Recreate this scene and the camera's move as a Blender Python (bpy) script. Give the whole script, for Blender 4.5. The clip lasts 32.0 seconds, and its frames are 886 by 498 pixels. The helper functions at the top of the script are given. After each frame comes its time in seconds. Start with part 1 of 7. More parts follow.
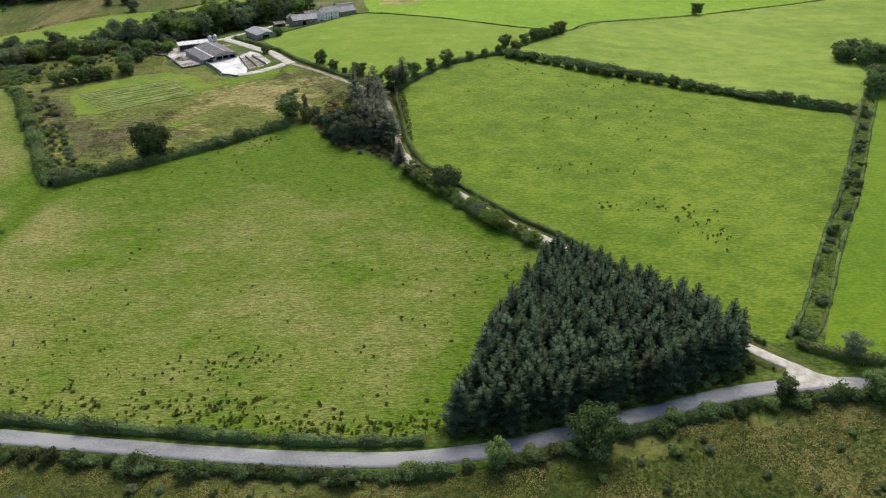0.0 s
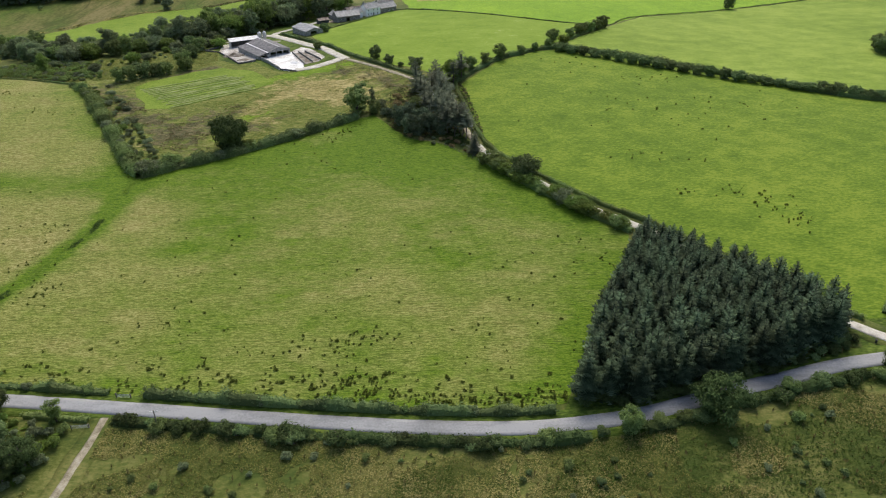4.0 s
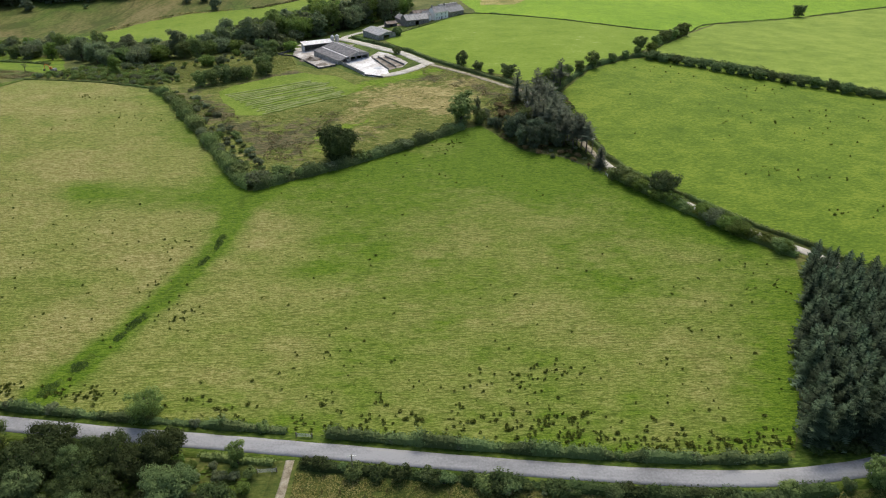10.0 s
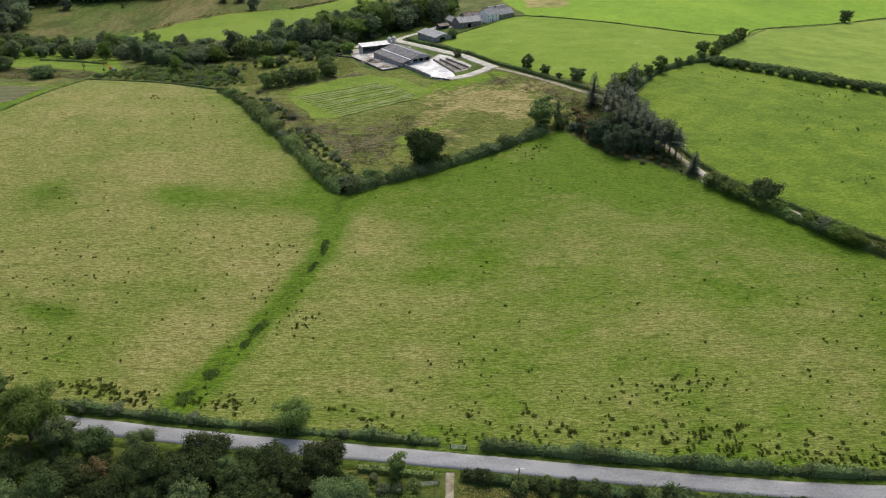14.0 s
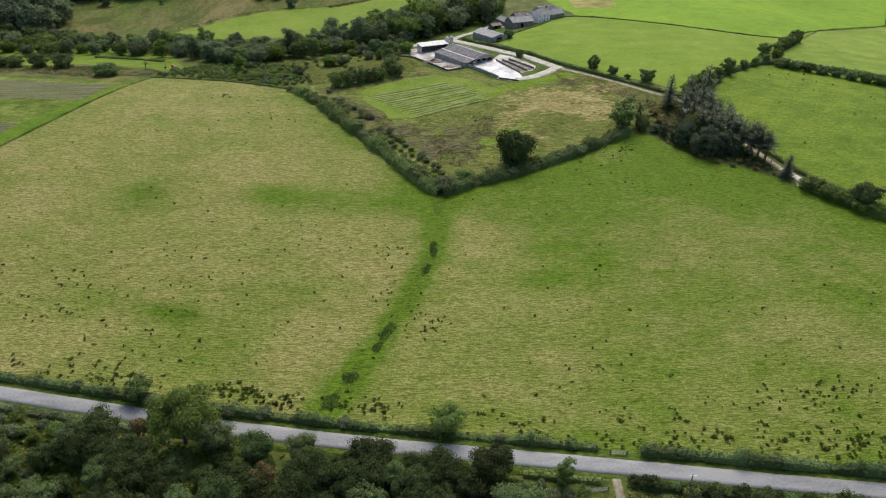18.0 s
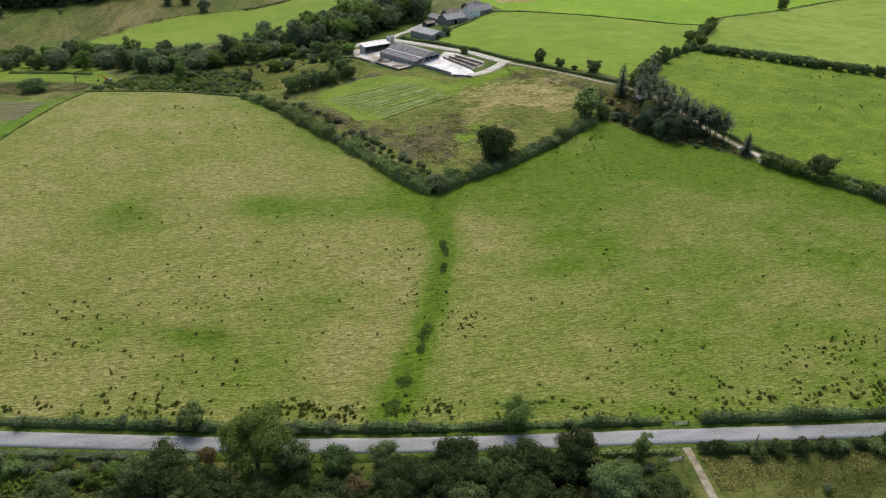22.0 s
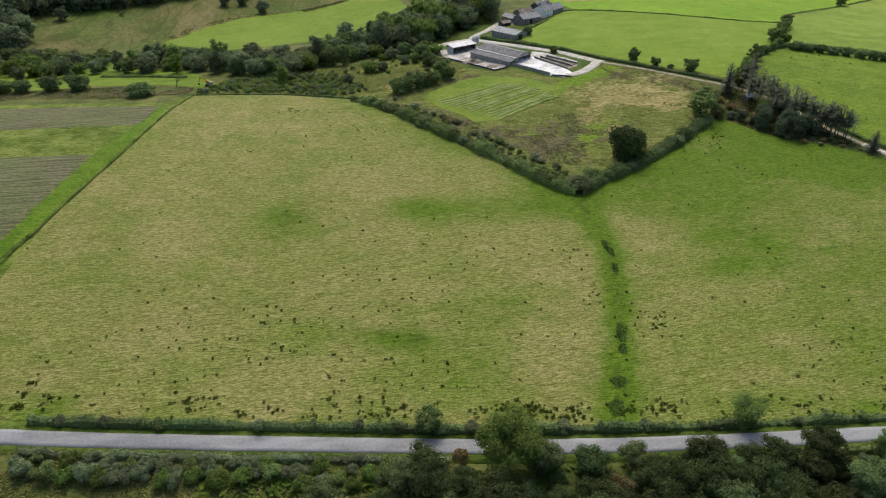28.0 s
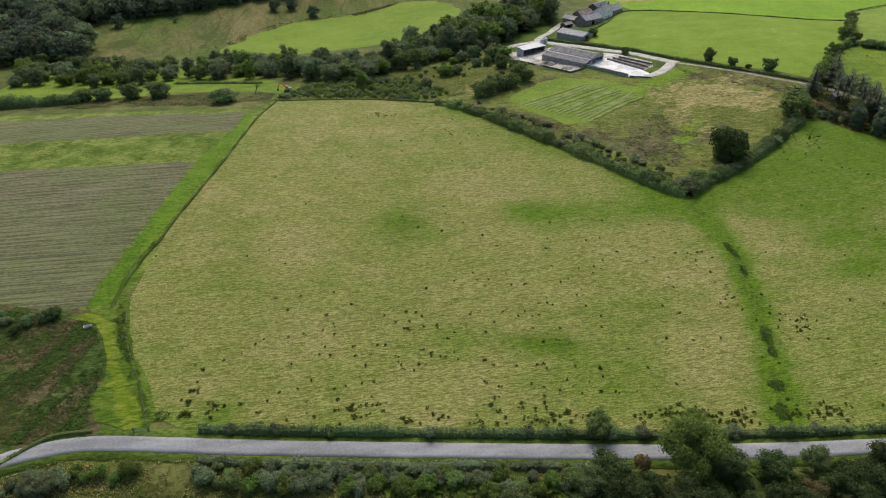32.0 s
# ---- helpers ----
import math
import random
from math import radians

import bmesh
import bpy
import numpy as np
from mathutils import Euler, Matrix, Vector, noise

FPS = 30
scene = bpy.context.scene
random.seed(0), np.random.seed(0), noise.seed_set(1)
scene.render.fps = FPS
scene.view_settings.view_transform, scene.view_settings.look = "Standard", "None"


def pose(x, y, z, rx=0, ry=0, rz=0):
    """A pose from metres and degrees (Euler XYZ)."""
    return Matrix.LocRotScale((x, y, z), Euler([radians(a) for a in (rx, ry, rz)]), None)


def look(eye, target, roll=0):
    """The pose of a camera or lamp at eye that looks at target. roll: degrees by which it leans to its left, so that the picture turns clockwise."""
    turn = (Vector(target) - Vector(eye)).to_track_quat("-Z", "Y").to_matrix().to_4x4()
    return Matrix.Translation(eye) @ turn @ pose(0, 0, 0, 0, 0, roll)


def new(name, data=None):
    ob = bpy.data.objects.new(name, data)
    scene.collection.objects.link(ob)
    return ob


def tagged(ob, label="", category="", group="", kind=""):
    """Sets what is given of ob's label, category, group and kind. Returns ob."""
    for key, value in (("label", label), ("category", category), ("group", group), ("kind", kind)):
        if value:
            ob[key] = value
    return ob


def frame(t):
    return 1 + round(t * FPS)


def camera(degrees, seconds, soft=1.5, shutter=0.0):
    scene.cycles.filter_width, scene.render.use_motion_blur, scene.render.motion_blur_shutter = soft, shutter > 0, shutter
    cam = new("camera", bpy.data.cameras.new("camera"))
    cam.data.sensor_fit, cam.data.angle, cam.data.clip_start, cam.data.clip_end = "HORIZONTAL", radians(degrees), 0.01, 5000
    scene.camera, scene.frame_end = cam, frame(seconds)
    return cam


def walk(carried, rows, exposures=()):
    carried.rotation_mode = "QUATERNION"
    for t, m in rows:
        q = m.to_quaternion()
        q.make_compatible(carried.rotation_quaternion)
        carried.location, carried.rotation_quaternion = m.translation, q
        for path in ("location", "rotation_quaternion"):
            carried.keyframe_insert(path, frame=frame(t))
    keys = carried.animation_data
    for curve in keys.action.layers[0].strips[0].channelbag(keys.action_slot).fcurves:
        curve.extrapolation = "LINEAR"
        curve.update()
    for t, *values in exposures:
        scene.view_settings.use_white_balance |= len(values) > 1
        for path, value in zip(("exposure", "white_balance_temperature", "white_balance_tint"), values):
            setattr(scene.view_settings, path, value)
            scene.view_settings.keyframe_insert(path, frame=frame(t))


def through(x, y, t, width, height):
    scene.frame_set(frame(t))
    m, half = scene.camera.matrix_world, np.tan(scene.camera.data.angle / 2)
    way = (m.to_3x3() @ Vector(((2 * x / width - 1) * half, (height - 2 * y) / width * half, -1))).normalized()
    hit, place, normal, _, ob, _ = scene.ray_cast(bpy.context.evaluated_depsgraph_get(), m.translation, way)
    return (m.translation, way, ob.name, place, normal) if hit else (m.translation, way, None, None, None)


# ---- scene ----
cam = camera(64.7, 32.0, 1.12)
METRES, EYE, TILT, LEAN, TURN = 275.0, 110.0, -30.0, 0.0, 0.0
ROWS = [
    (0.0, 0.0, 0.0, 0.0, -0.0, 0.0, -0.0),
    (0.5, -0.0112, -0.0082, -0.0046, -0.19, -0.04, -0.16),
    (1.0, -0.0238, -0.0157, -0.0085, -0.38, -0.07, -0.27),
    (1.5, -0.0373, -0.022, -0.0116, -0.49, -0.1, -0.44),
    (2.0, -0.0509, -0.027, -0.0142, -0.58, -0.13, -0.61),
    (2.5, -0.0651, -0.0305, -0.0161, -0.53, -0.15, -0.52),
    (3.0, -0.079, -0.032, -0.0168, -0.35, -0.15, -0.15),
    (3.5, -0.0924, -0.0316, -0.0158, -0.2, -0.16, 0.16),
    (5.5, -0.1433, -0.0155, -0.0061, 0.05, -0.18, 0.67),
    (6.0, -0.1559, -0.0093, -0.0032, -0.01, -0.17, 0.51),
    (6.5, -0.1693, -0.0038, -0.0007, -0.14, -0.17, 0.29),
    (7.0, -0.1832, 0.0008, 0.0014, -0.19, -0.16, 0.15),
    (7.5, -0.1974, 0.0048, 0.0032, -0.23, -0.16, 0.04),
    (8.0, -0.2122, 0.008, 0.0045, -0.26, -0.14, -0.03),
    (8.5, -0.2272, 0.0107, 0.0058, -0.27, -0.12, -0.09),
    (9.0, -0.2424, 0.0127, 0.0068, -0.3, -0.11, -0.16),
    (9.5, -0.2576, 0.0147, 0.0077, -0.33, -0.09, -0.23),
    (10.0, -0.2733, 0.0164, 0.0086, -0.33, -0.09, -0.27),
    (10.5, -0.2887, 0.018, 0.0097, -0.32, -0.09, -0.3),
    (11.0, -0.3043, 0.0193, 0.0105, -0.35, -0.08, -0.37),
    (11.5, -0.32, 0.0205, 0.0114, -0.4, -0.08, -0.45),
    (12.0, -0.3358, 0.0217, 0.0121, -0.45, -0.06, -0.51),
    (12.5, -0.3514, 0.0226, 0.0126, -0.48, -0.06, -0.53),
    (13.0, -0.3672, 0.0236, 0.0135, -0.53, -0.06, -0.59),
    (13.5, -0.3831, 0.0245, 0.0141, -0.57, -0.06, -0.66),
    (14.0, -0.399, 0.0252, 0.0145, -0.6, -0.06, -0.69),
    (14.5, -0.4149, 0.0258, 0.015, -0.61, -0.09, -0.7),
    (16.5, -0.4795, 0.028, 0.0166, -0.81, -0.14, -0.9),
    (17.0, -0.4956, 0.0285, 0.017, -0.85, -0.16, -0.94),
    (17.5, -0.5116, 0.029, 0.0173, -0.9, -0.19, -0.97),
    (18.0, -0.5276, 0.0295, 0.0177, -0.93, -0.22, -1.02),
    (18.5, -0.5435, 0.03, 0.0179, -1.03, -0.24, -1.01),
    (19.0, -0.5588, 0.0302, 0.0183, -1.85, -0.25, -0.56),
    (19.5, -0.5752, 0.0306, 0.0187, -3.25, -0.27, 0.19),
    (20.0, -0.5913, 0.0309, 0.0192, -3.97, -0.29, 0.57),
    (20.5, -0.6071, 0.0314, 0.0197, -4.94, -0.34, 1.11),
    (21.0, -0.6232, 0.032, 0.0202, -6.33, -0.41, 1.9),
    (21.5, -0.6394, 0.0328, 0.0209, -7.86, -0.52, 2.8),
    (22.0, -0.6557, 0.0339, 0.0218, -9.33, -0.65, 3.69),
    (22.5, -0.6727, 0.0355, 0.0228, -10.1, -0.75, 4.12),
    (23.0, -0.6887, 0.0372, 0.0239, -10.09, -0.8, 4.12),
    (23.5, -0.7045, 0.039, 0.0251, -10.06, -0.83, 4.14),
    (24.0, -0.7202, 0.0407, 0.0266, -10.04, -0.87, 4.17),
    (24.5, -0.7352, 0.0428, 0.0279, -10.04, -0.89, 4.13),
    (25.0, -0.7514, 0.0447, 0.0297, -10.02, -0.93, 4.11),
    (25.5, -0.7674, 0.0472, 0.0311, -9.98, -0.92, 4.16),
    (27.5, -0.8312, 0.0569, 0.038, -9.75, -0.9, 4.28),
    (28.0, -0.847, 0.0595, 0.0397, -9.67, -0.88, 4.32),
    (28.5, -0.8631, 0.0622, 0.0415, -9.61, -0.86, 4.37),
    (29.0, -0.8793, 0.0649, 0.0433, -9.52, -0.85, 4.43),
    (29.5, -0.8954, 0.0676, 0.045, -9.41, -0.82, 4.53),
    (30.0, -0.9113, 0.0704, 0.0471, -9.3, -0.81, 4.62),
    (30.5, -0.9274, 0.0732, 0.0485, -9.23, -0.76, 4.69),
    (31.0, -0.9434, 0.0759, 0.0501, -9.14, -0.74, 4.75),
    (31.5, -0.9595, 0.0788, 0.0518, -9.08, -0.72, 4.8),
    (32.0, -0.9754, 0.0817, 0.0535, -9.0, -0.71, 4.87),
]
walk(cam, [(t, pose(0, 0, EYE, TILT, LEAN, TURN) @ pose(METRES * x, METRES * y, METRES * z, 90 + pitch, roll, yaw)) for t, x, y, z, yaw, pitch, roll in ROWS],
     [(0.0, 0.35), (8.0, 0.32), (13.0, 0.24), (22.0, 0.22), (32.0, 0.13)])

# ---- light ----
world = bpy.data.worlds.new("sky")
scene.world = world
world.use_nodes = True
sky = world.node_tree.nodes.new("ShaderNodeTexSky")
sky.sky_type, sky.sun_disc = "NISHITA", False
sky.sun_elevation, sky.sun_rotation = radians(50), radians(8)
sky.air_density, sky.dust_density, sky.ozone_density = 1.0, 3.0, 1.0
back = world.node_tree.nodes["Background"]
back.inputs["Strength"].default_value = 0.13
world.node_tree.links.new(sky.outputs[0], back.inputs[0])
sun = new("sun", bpy.data.lights.new("sun", "SUN"))
sun.data.energy, sun.data.angle, sun.data.color = 2.0, radians(30), (1.0, 0.94, 0.82)
sun.matrix_world = look((34, 245, 300), (0, 0, 0))

# ---- land form ----
SWELLS = [5.1, 0.5, 1.8, -4.7, -4.7, 2.0, -8.2, -9.2, 13.7, -6.9, -3.1, 17.3, 5.2, -18.3, -7.9, 0.5, -4.6, -6.5, -1.5, 0.1, -7.2, -3.5, 1.6, 3.6, 6.4, 11.2, 2.4, -1.2, 2.3, 2.3, -5.3, -7.3, -5.6, 0.8, 0.6, -0.4, -0.6, 1.6, 2.1]
SWELL_X = [-480 + 160 * i for i in range(6)]
SWELL_Y = [60 + 120 * i for i in range(6)]


def land(x, y):
    """The height of the land: a tilted plane with broad swells."""
    x = np.clip(np.atleast_1d(np.asarray(x, float)), -520, 360)
    y = np.clip(np.atleast_1d(np.asarray(y, float)), 20, 700)
    z = SWELLS[0] + SWELLS[1] * x / 300 + SWELLS[2] * (y - 300) / 300
    k = 3
    for sx in SWELL_X:
        for sy in SWELL_Y:
            z = z + SWELLS[k] * np.exp(-((x - sx) ** 2 + (y - sy) ** 2) / 45000)
            k += 1
    return z


def high(x, y):
    return float(land(x, y)[0])


# ---- materials ----
def shader(name):
    m = bpy.data.materials.new(name)
    m.use_nodes = True
    nt = m.node_tree
    return m, nt, nt.nodes["Principled BSDF"]


def node(nt, kind, **inputs):
    n = nt.nodes.new(kind)
    for key, value in inputs.items():
        n.inputs[key.replace("_", " ")].default_value = value
    return n


def ramp(nt, value, stops):
    r = nt.nodes.new("ShaderNodeValToRGB")
    while len(r.color_ramp.elements) < len(stops):
        r.color_ramp.elements.new(0.5)
    for e, (at, col) in zip(r.color_ramp.elements, stops):
        e.position, e.color = at, (*col, 1)
    nt.links.new(value, r.inputs[0])
    return r.outputs[0]


def maths(nt, op, a, b):
    n = nt.nodes.new("ShaderNodeMath")
    n.operation = op
    for i, v in enumerate((a, b)):
        if isinstance(v, (int, float)):
            n.inputs[i].default_value = v
        else:
            nt.links.new(v, n.inputs[i])
    return n.outputs[0]


def blend(nt, fac, a, b, kind="MIX"):
    n = nt.nodes.new("ShaderNodeMix")
    n.data_type, n.blend_type = "RGBA", kind
    for key, v in ((0, fac), (6, a), (7, b)):
        if isinstance(v, tuple):
            n.inputs[key].default_value = (*v, 1)
        elif isinstance(v, (int, float)):
            n.inputs[key].default_value = v
        else:
            nt.links.new(v, n.inputs[key])
    return n.outputs[2]


def grain(nt, scale, stretch=(1, 1, 1), detail=4.0, turn=0.0, warp=0.0):
    """Noise over the ground in metres; scale is in waves a metre."""
    tc = nt.nodes.new("ShaderNodeTexCoord")
    mp = nt.nodes.new("ShaderNodeMapping")
    mp.inputs["Scale"].default_value = stretch
    mp.inputs["Rotation"].default_value = (0, 0, turn)
    nt.links.new(tc.outputs["Object"], mp.inputs[0])
    n = node(nt, "ShaderNodeTexNoise", Scale=scale, Detail=detail, Roughness=0.6, Distortion=warp)
    nt.links.new(mp.outputs[0], n.inputs[0])
    return n.outputs[0]


def crests(nt, scale, stretch, turn=0.0, warp=0.4):
    """Thin wavering lines of taller grass: high along the lines, low between."""
    n = grain(nt, scale, stretch, 2.0, turn, warp)
    return maths(nt, "SUBTRACT", 0.075, maths(nt, "ABSOLUTE", maths(nt, "SUBTRACT", n, 0.5), 0.0))


def ripples(nt, period, bend, turn=0.0):
    """Fine rows of tussocks along the slope: wavering bands a period apart, broken up by noise."""
    tc = nt.nodes.new("ShaderNodeTexCoord")
    mp = nt.nodes.new("ShaderNodeMapping")
    mp.inputs["Rotation"].default_value = (0, 0, turn)
    mp.inputs["Scale"].default_value = (0.45, 1, 0)
    nt.links.new(tc.outputs["Object"], mp.inputs[0])
    w = node(nt, "ShaderNodeTexWave", Scale=2 * math.pi / (20 * period), Distortion=bend, Detail=3.0, Detail_Scale=1.1, Detail_Roughness=0.65)
    w.bands_direction = "Y"
    nt.links.new(mp.outputs[0], w.inputs[0])
    return maths(nt, "SUBTRACT", w.outputs["Fac"], 0.5)


def total(nt, *terms):
    """The sum of (value, middle, weight) terms about 0.5."""
    v = 0.5
    for value, middle, weight in terms:
        v = maths(nt, "ADD", v, maths(nt, "MULTIPLY", maths(nt, "SUBTRACT", value, middle), weight))
    return v


def bumped(nt, bsdf, height, strength, distance=0.2):
    b = node(nt, "ShaderNodeBump", Strength=strength, Distance=distance)
    nt.links.new(height, b.inputs["Height"])
    nt.links.new(b.outputs[0], bsdf.inputs["Normal"])


def grass(name, stops, patch=0.02, streak=(0.55, 1.1, 1), turn=0.0, rough=0.9, relief=0.5, mix=(0.28, 0.2, 0.52), ridge=0.35, drift=(1, 1, 1), drift_turn=0.0):
    """Grass sward: broad patches, drifts of a few metres, short streaks and lines of taller growth."""
    m, nt, b = shader(name)
    big, mid = grain(nt, patch), grain(nt, 0.12, drift, 5, drift_turn)
    fine = grain(nt, 1.4, streak, 5, turn)
    line = crests(nt, 0.55, (0.3, 1.2, 1), turn)
    v = total(nt, (big, 0.5, mix[0]), (mid, 0.5, mix[1]), (fine, 0.5, mix[2]), (line, 0.0, ridge))
    nt.links.new(ramp(nt, v, stops), b.inputs["Base Color"])
    b.inputs["Roughness"].default_value = rough
    b.inputs["Specular IOR Level"].default_value = 0.15
    bumped(nt, b, maths(nt, "ADD", fine, line), relief, 0.3)
    return m


def stubble(name, stops, green):
    """Cut stubble: straight drill rows, the passes of the machine, greener drifts where weeds come through."""
    m, nt, b = shader(name)
    rows, passes = ripples(nt, 1.1, 2.5, 0.105), ripples(nt, 2.3, 3.0, 0.105)
    fine, streak = grain(nt, 1.5, (0.5, 1, 1), 5), grain(nt, 0.9, (0.05, 1, 1), 5, 0.105)
    tex = total(nt, (rows, 0.0, 0.09), (passes, 0.0, 0.075), (fine, 0.5, 0.45), (streak, 0.5, 0.55))
    drift = nt.nodes.new("ShaderNodeMapRange")
    drift.inputs["From Min"].default_value, drift.inputs["From Max"].default_value = 0.42, 0.66
    nt.links.new(total(nt, (grain(nt, 0.035, (0.7, 1, 1), 5), 0.5, 1.0), (streak, 0.5, 0.4)), drift.inputs[0])
    nt.links.new(blend(nt, drift.outputs[0], ramp(nt, tex, stops), ramp(nt, tex, green)), b.inputs["Base Color"])
    b.inputs["Roughness"].default_value = 0.95
    b.inputs["Specular IOR Level"].default_value = 0.1
    bumped(nt, b, tex, 0.6, 0.3)
    return m


def hill(name, green, olive, tan):
    """Steep rough grazing: green, olive and tan drifts down the slope, and thin dark trods across it."""
    m, nt, b = shader(name)
    broad, drop = grain(nt, 0.014, (1, 0.7, 1), 4, 0.5), grain(nt, 0.05, (1.0, 0.22, 1), 6, 0.5, 0.4)
    fine = grain(nt, 0.5, (0.9, 0.35, 1), 5, 0.5)
    trod = crests(nt, 0.016, (1.5, 0.45, 1), 0.65, 0.5)
    thin = nt.nodes.new("ShaderNodeMapRange")
    thin.inputs["From Min"].default_value, thin.inputs["From Max"].default_value = 0.060, 0.074
    nt.links.new(trod, thin.inputs[0])
    tex = total(nt, (drop, 0.5, 0.45), (fine, 0.5, 0.45), (thin.outputs[0], 0.0, -0.12))
    v = total(nt, (broad, 0.5, 1.5), (drop, 0.5, 0.8))
    col = ramp(nt, tex, olive)
    for lo, hi, stops in ((0.52, 0.68, tan), (0.48, 0.32, green)):
        edge = nt.nodes.new("ShaderNodeMapRange")
        edge.inputs["From Min"].default_value, edge.inputs["From Max"].default_value = lo, hi
        nt.links.new(v, edge.inputs[0])
        col = blend(nt, edge.outputs[0], col, ramp(nt, tex, stops))
    nt.links.new(col, b.inputs["Base Color"])
    b.inputs["Roughness"].default_value = 0.95
    b.inputs["Specular IOR Level"].default_value = 0.1
    bumped(nt, b, tex, 0.6, 1.0)
    return m


def sward_tone(nt):
    """The fine tone of grazed grass: wavering lines along the slope, tufts and specks."""
    rows, line = ripples(nt, 0.9, 16.0, 0.03), crests(nt, 1.2, (0.22, 1.0, 1), -0.03, 0.8)
    fine, speck = grain(nt, 1.6, (0.4, 1.1, 1), 5), grain(nt, 2.9, (0.7, 1, 1), 4)
    return total(nt, (rows, 0.0, 0.060), (line, 0.0, 0.55), (fine, 0.5, 0.36), (speck, 0.5, 0.40))


def pasture(name, dry, bleached, lush):
    """Grazed grass that turns from dry straw to lush green with the sward's own 'lush' value."""
    m, nt, b = shader(name)
    at = nt.nodes.new("ShaderNodeAttribute")
    at.attribute_name = "lush"
    broad, mid, small = grain(nt, 0.022, detail=4), grain(nt, 0.08, (0.7, 1, 1), 6), grain(nt, 0.35, (0.6, 1, 1), 5)
    tex = sward_tone(nt)
    v = at.outputs["Fac"]
    for tone, k in ((broad, 1.1), (mid, 1.35), (small, 1.35), (tex, 0.25)):
        v = maths(nt, "ADD", v, maths(nt, "MULTIPLY", maths(nt, "SUBTRACT", tone, 0.5), k))
    mix = nt.nodes.new("ShaderNodeMapRange")
    mix.inputs["From Min"].default_value, mix.inputs["From Max"].default_value = 0.0, 1.0
    nt.links.new(v, mix.inputs[0])
    pale = nt.nodes.new("ShaderNodeMapRange")
    pale.inputs["From Min"].default_value, pale.inputs["From Max"].default_value = 0.44, 0.62
    nt.links.new(total(nt, (grain(nt, 0.05, (0.7, 1, 1), 6, 0.4, 0.5), 0.5, 1.0), (small, 0.5, 0.35)), pale.inputs[0])
    straw = blend(nt, pale.outputs[0], ramp(nt, tex, dry), ramp(nt, tex, bleached))
    col = blend(nt, mix.outputs[0], straw, ramp(nt, tex, lush))
    nt.links.new(col, b.inputs["Base Color"])
    b.inputs["Roughness"].default_value = 0.9
    b.inputs["Specular IOR Level"].default_value = 0.15
    bumped(nt, b, tex, 0.8, 0.45)
    return m


def rank(name, base, kinds):
    """Rank growth of several kinds that run into one another by the ground's own values; kinds: value name, tones."""
    m, nt, b = shader(name)
    big, mid, small = grain(nt, 0.05, (0.8, 1, 1), 5, 0.4), grain(nt, 0.16, (0.7, 1, 1), 6, 0.2, 0.5), grain(nt, 0.6, (0.6, 1.2, 1), 5)
    tex = total(nt, (mid, 0.5, 0.35), (small, 0.5, 0.45), (grain(nt, 1.5, (0.5, 1, 1), 5), 0.5, 0.5), (crests(nt, 0.5, (0.4, 1, 1), 0.2), 0.0, 0.5))
    col = ramp(nt, tex, base)
    for i, (key, stops) in enumerate(kinds):
        at = nt.nodes.new("ShaderNodeAttribute")
        at.attribute_name = key
        own = grain(nt, 0.09 + 0.03 * i, (0.8, 1.1, 1), 6, 0.7 * i, 0.6)
        v = total(nt, (at.outputs["Fac"], 0.5, 1.0), (own, 0.5, 2.6), (small, 0.5, 0.9))
        edge = nt.nodes.new("ShaderNodeMapRange")
        edge.inputs["From Min"].default_value, edge.inputs["From Max"].default_value = 0.38, 0.66
        nt.links.new(v, edge.inputs[0])
        col = blend(nt, edge.outputs[0], col, ramp(nt, tex, stops))
    nt.links.new(col, b.inputs["Base Color"])
    b.inputs["Roughness"].default_value = 0.95
    b.inputs["Specular IOR Level"].default_value = 0.1
    bumped(nt, b, maths(nt, "ADD", small, tex), 0.9, 0.6)
    return m


def leafy(name, dark, light, shift=0.25, through=0.28, spread=(0.2, 0.75)):
    """Leaves: each leaf its own tone, each plant its own hue, some light coming through."""
    m, nt, b = shader(name)
    geo, info = nt.nodes.new("ShaderNodeNewGeometry"), nt.nodes.new("ShaderNodeObjectInfo")
    tone = lambda k: tuple(a + (c - a) * k for a, c in zip(dark, light))
    col = ramp(nt, geo.outputs["Random Per Island"], [(0.0, tone(spread[0])), (0.7, tone(sum(spread) / 2)), (1.0, tone(spread[1]))])
    hsv = nt.nodes.new("ShaderNodeHueSaturation")
    hue = maths(nt, "ADD", 0.5 - 0.06 * shift, maths(nt, "MULTIPLY", info.outputs["Random"], 0.12 * shift))
    val = maths(nt, "ADD", 1.0 - shift, maths(nt, "MULTIPLY", info.outputs["Random"], 2 * shift))
    nt.links.new(hue, hsv.inputs["Hue"])
    nt.links.new(val, hsv.inputs["Value"])
    nt.links.new(col, hsv.inputs["Color"])
    nt.links.new(hsv.outputs[0], b.inputs["Base Color"])
    b.inputs["Roughness"].default_value = 0.75
    b.inputs["Specular IOR Level"].default_value = 0.1
    tr = nt.nodes.new("ShaderNodeBsdfTranslucent")
    nt.links.new(hsv.outputs[0], tr.inputs[0])
    mx = nt.nodes.new("ShaderNodeMixShader")
    mx.inputs[0].default_value = through
    nt.links.new(b.outputs[0], mx.inputs[1])
    nt.links.new(tr.outputs[0], mx.inputs[2])
    nt.links.new(mx.outputs[0], nt.nodes["Material Output"].inputs[0])
    return m


